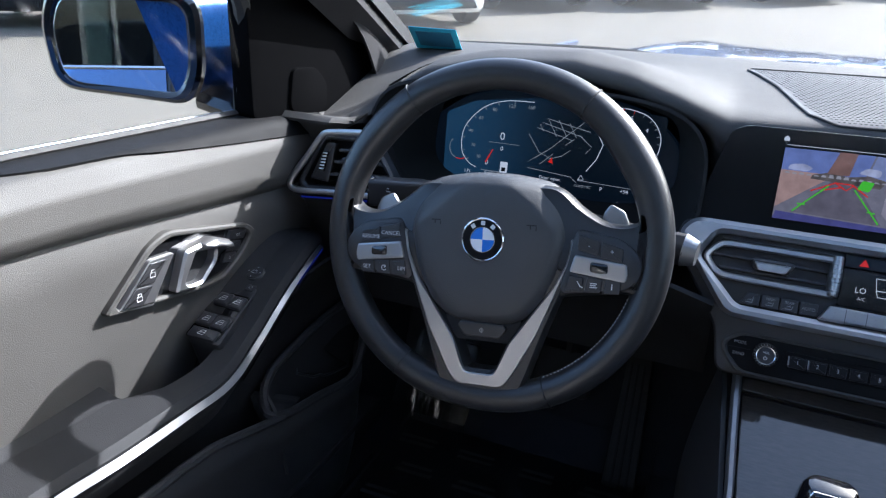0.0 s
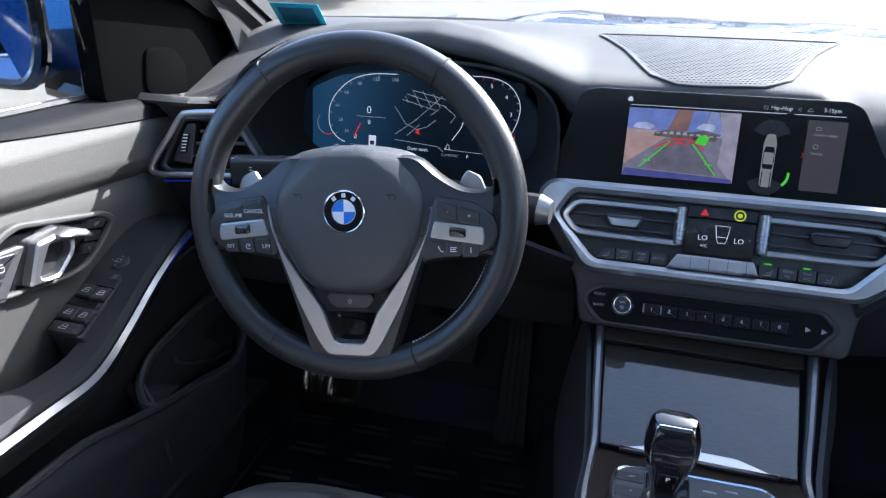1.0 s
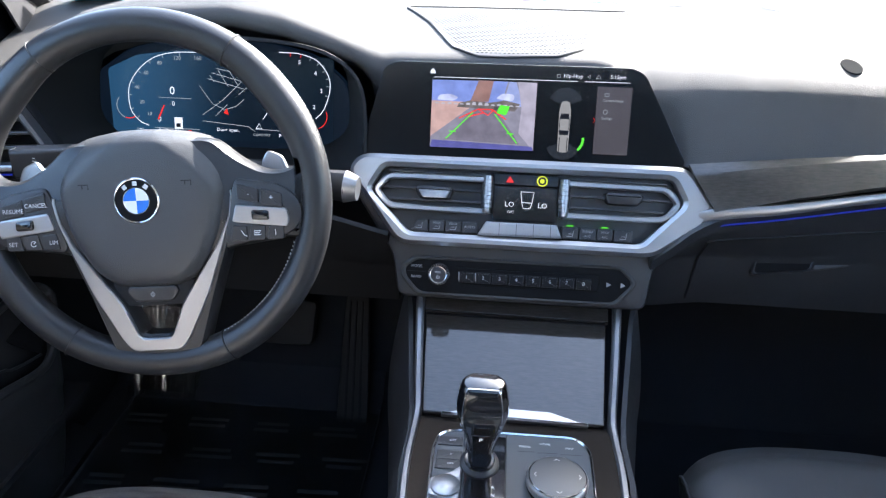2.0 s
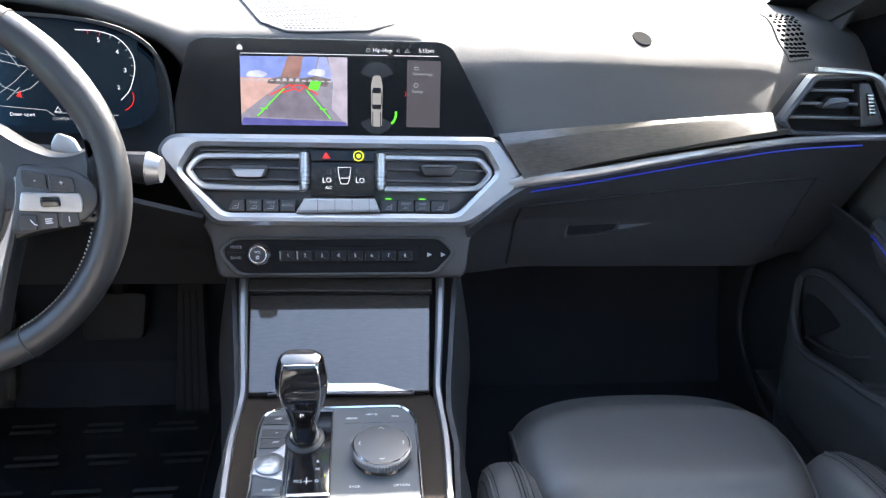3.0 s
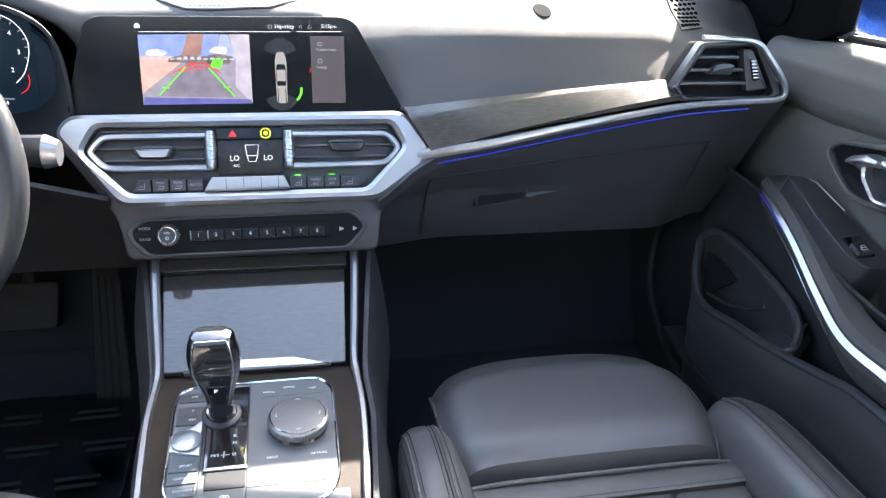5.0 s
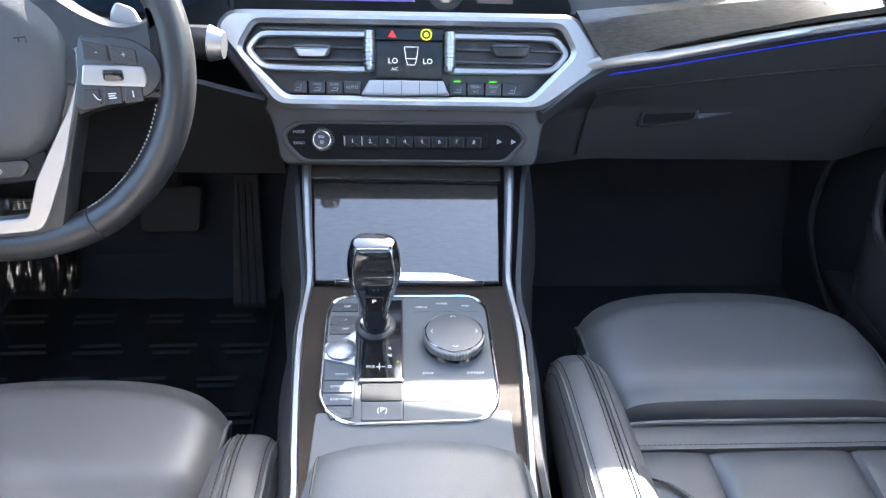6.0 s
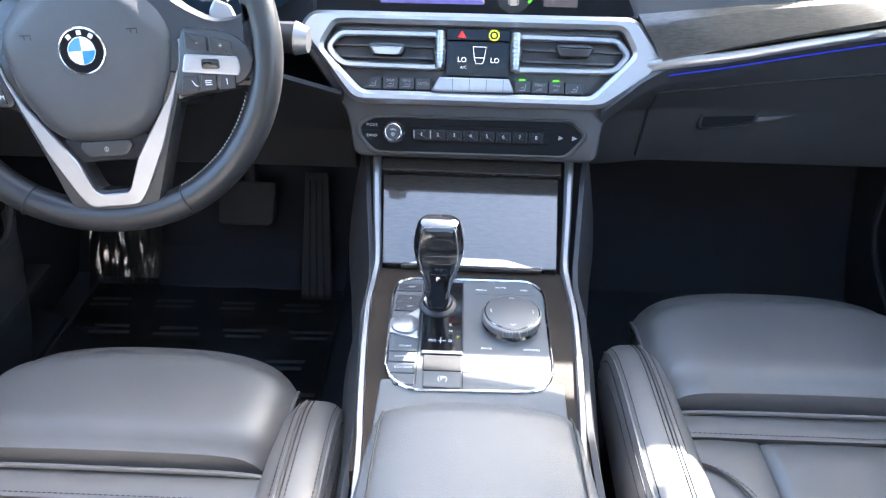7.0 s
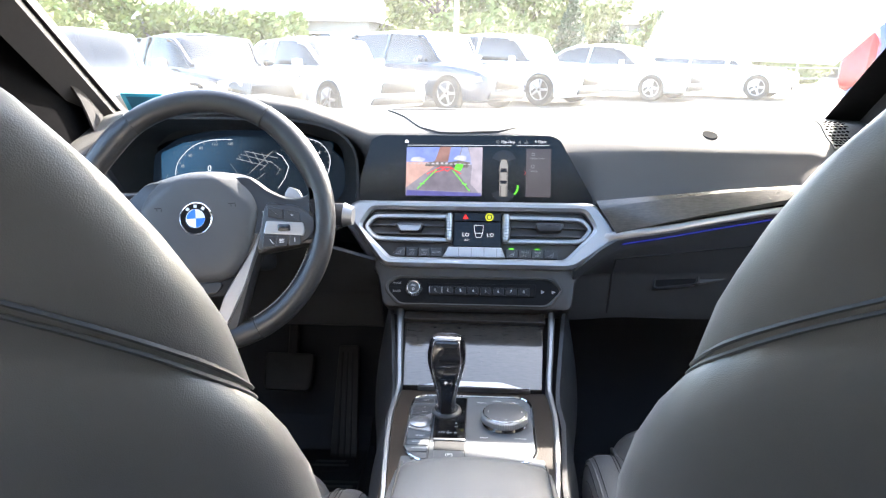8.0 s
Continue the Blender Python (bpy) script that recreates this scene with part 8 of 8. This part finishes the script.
    part("holder_block", sheet(lambda u, v: inside(0.80 + 0.17 * u, 0.05 + 0.90 * v, 0.008 + 0.012 * (1 - u)), 8, 8, s * 0.012), PLASTIC, holder)
    part("divider", sheet(lambda u, v: V(X(0.070 - 0.045 * u), 0.968 + 0.030 * u + 0.012 * v, 0.612 + 0.02 * u + dz - 0.11 * v), 8, 6, 0.004), PLASTIC, e, "wall between holder and pocket")
    part("pocket_floor", sheet(lambda u, v: V(X(0.0 + 0.07 * v), -0.1 + 1.35 * u, 0.45 + dz), 6, 3, 0.01), SHADE, e)
    # tweeter sail, window and outer skin
    fy_ = 0.0 if s < 0 else 0.078
    sail = [(1.092 + fy_, 0.972), (1.098 + fy_, 1.13), (1.098 + fy_, 1.185), (1.17 + fy_, 1.185), (1.31, 1.125), (1.41, 1.05), (1.49, 0.93), (1.30, 0.905), (1.20 + 0.5 * fy_, 0.932)]
    FSA = F((X(-0.02), 0, dz), (0, 1, 0) if s < 0 else (0, -1, 0), (0, 0, 1))
    sg = 1 if s < 0 else -1
    sp = [(sg * a, b) for a, b in sail]
    part("sail_panel", prism(rnd(sp if area(sp) > 0 else sp[::-1], 0.01), FSA, 0.0, -0.03, 0.004), CORNERTRIM, e, "dark corner panel with the tweeter")
    tw = [(sg * a, b) for a, b in (((1.181, 1.025), (1.240, 1.017), (1.266, 0.988), (1.262, 0.956), (1.23, 0.947), (1.187, 0.954), (1.168, 0.973)) if s < 0 else ((1.268, 1.030), (1.322, 1.022), (1.350, 0.965), (1.316, 0.950), (1.273, 0.958), (1.262, 0.977)))]
    tw = rnd(tw if area(tw) > 0 else tw[::-1], 0.012)
    part("tweeter_cover", prism(tw, FSA, 0.005, -0.01, 0.003), CORNERTRIM, e, "dark tweeter cover")
    gl = part("window_glass", sheet(lambda u, v: V(X(-0.058 + 0.135 * v), (1.13 + fy_ - 0.22 * v) * u, belt(1.1 * u) + 0.0 + (1.375 + 0.0 - belt(1.1 * u)) * v), 12, 8, 0.004), GLASS, e, "clear side window, closed")
    gl.visible_shadow = False
    part("window_seal", tube([V(X(-0.050), y, belt(y) + 0.004) for y in [(1.10 + fy_) * i / 20 for i in range(21)]], 0.005, 6), RUBBER, e)
    part("bright_moulding", tube([V(X(-0.066), y, belt(y) + 0.004) for y in [(1.12 + fy_) * i / 20 for i in range(21)]], 0.0022, 6), CHROME, e, "bright window moulding")
    part("window_frame", tube(glide([V(X(-0.048), 1.105 + fy_, 0.965 + dz), V(X(-0.046), 1.105 + fy_, 1.0 + dz), V(X(-0.03), 1.10 + fy_, 1.12 + dz), V(X(0.0), 0.98 + 0.6 * fy_, 1.25), V(X(0.06), 0.80, 1.365), V(X(0.075), 0.0, 1.39)], 24), 0.012, 8), RUBBER, e)
    part("outer_skin", sheet(lambda u, v: V(X(-0.075 - 0.03 * math.sin(math.pi * v)), -0.1 + 1.45 * u, 0.25 + (0.955 + dz * 0.5 - 0.25 - 0.02 * u) * v), 16, 10, 0.008), BLUE, e, "metallic blue outer skin")
    return e


door(-1)
door(1)

# inspection sticker on the glass
stk = thing("windscreen_sticker", (-0.62, 1.50, 1.04), "pale blue printed sticker on the windscreen's corner", "sticker")
p0 = V(-0.641, 1.478, 1.033)
fk = F(p0, (1, 0.12, -0.02), (0.02, -0.42, 0.35))
part("sheet", prism(rnd([(-0.041, -0.032), (0.041, -0.032), (0.041, 0.032), (-0.041, 0.032)], 0.003), fk, 0.0, -0.001, 0.0002), material("sticker_blue", (0.06, 0.52, 0.72), 0.5, vary=0.05), stk)
part("printed_field", prism([(-0.031, -0.020), (0.031, -0.020), (0.031, 0.022), (-0.031, 0.022)], fk, 0.0012, 0.0, 0.0002), material("sticker_dark_blue", (0.05, 0.20, 0.32), 0.5, vary=0.3, scale=300), stk)

# dealer's paper sheet on the passenger's side of the windscreen
PAPER = material("white_paper", (0.80, 0.80, 0.78), 0.7, vary=0.04, scale=30)
pn, pl_ = PAPER.node_tree.nodes, PAPER.node_tree.links
thin, both_ = pn.new("ShaderNodeBsdfTranslucent"), pn.new("ShaderNodeMixShader")
thin.inputs[0].default_value = (0.62, 0.62, 0.60, 1)
both_.inputs[0].default_value = 0.3
pl_.new(pn["Principled BSDF"].outputs[0], both_.inputs[1])
pl_.new(thin.outputs[0], both_.inputs[2])
pl_.new(both_.outputs[0], pn["Material Output"].inputs[0])
note = thing("dealer_sheet", (0.54, 1.25, 1.2), "white dealer's paper sheet fixed inside the windscreen", "paper sheet")


def on_glass(x, v, h=0.006):
    s = (x - X0) / (0.80 - 0.16 * v)
    return screen_at(0.5 + 0.5 * s, v) + V(0, -0.35 * h, -0.93 * h)


part("paper", sheet(lambda u, v: on_glass(0.335 + 0.315 * u, 0.375 + 0.60 * v), 8, 10, 0.0006), PAPER, note)

# clear dealer decal low on the glass: dark lettering to be read from outside, in a thin rounded frame
DECALINK = material("dark_decal_ink", (0.02, 0.02, 0.025), 0.5, vary=0.1, scale=80)
decal = thing("windscreen_decal", (0.6, 1.55, 1.08), "clear windscreen decal with small dark lettering", "decal")


def to_glass(x, y):
    """The point of the windscreen that shades the pad at x, y."""
    a = on_pad(x, y)
    for k in range(200):
        q = a + SUN * (0.004 * k)
        t = (q.x - X0) / 0.78
        v = (q.z - 0.985 + 0.02 * t * t) / 0.395
        if q.y < 1.80 - 0.92 * v - 0.16 * t * t * (1 - 0.3 * v) + 0.02 and k:
            continue
        break
    return q - SUN * 0.012


W0, W1, W2 = to_glass(0.418, 1.412), to_glass(0.556, 1.372), to_glass(0.440, 1.462)
wx, wy = (W0 - W1).normalized(), (W0 - W2).normalized()
FWD = F((W0 + W1) / 2, wx, wy)
tall = (W0 - W2).length
words("lettering", "CERTIFIED", FWD, (W0 - W1).length * 0.18, -tall * 0.4, tall * 0.95, DECALINK, decal, 0.0)
part("brand_bar", prism([(-(W0 - W1).length * 0.52, -tall * 0.65), (-(W0 - W1).length * 0.30, -tall * 0.65), (-(W0 - W1).length * 0.30, -tall * 0.30), (-(W0 - W1).length * 0.52, -tall * 0.30)], FWD, 0.0003, -0.0003, 0.0001), DECALINK, decal)
fr_ = [to_glass(*q) for q in ((0.437, 1.60), (0.318, 1.34), (0.316, 1.325), (0.330, 1.312), (0.380, 1.269))]
part("frame_line", tube(fr_, 0.0007, 5), DECALINK, decal)
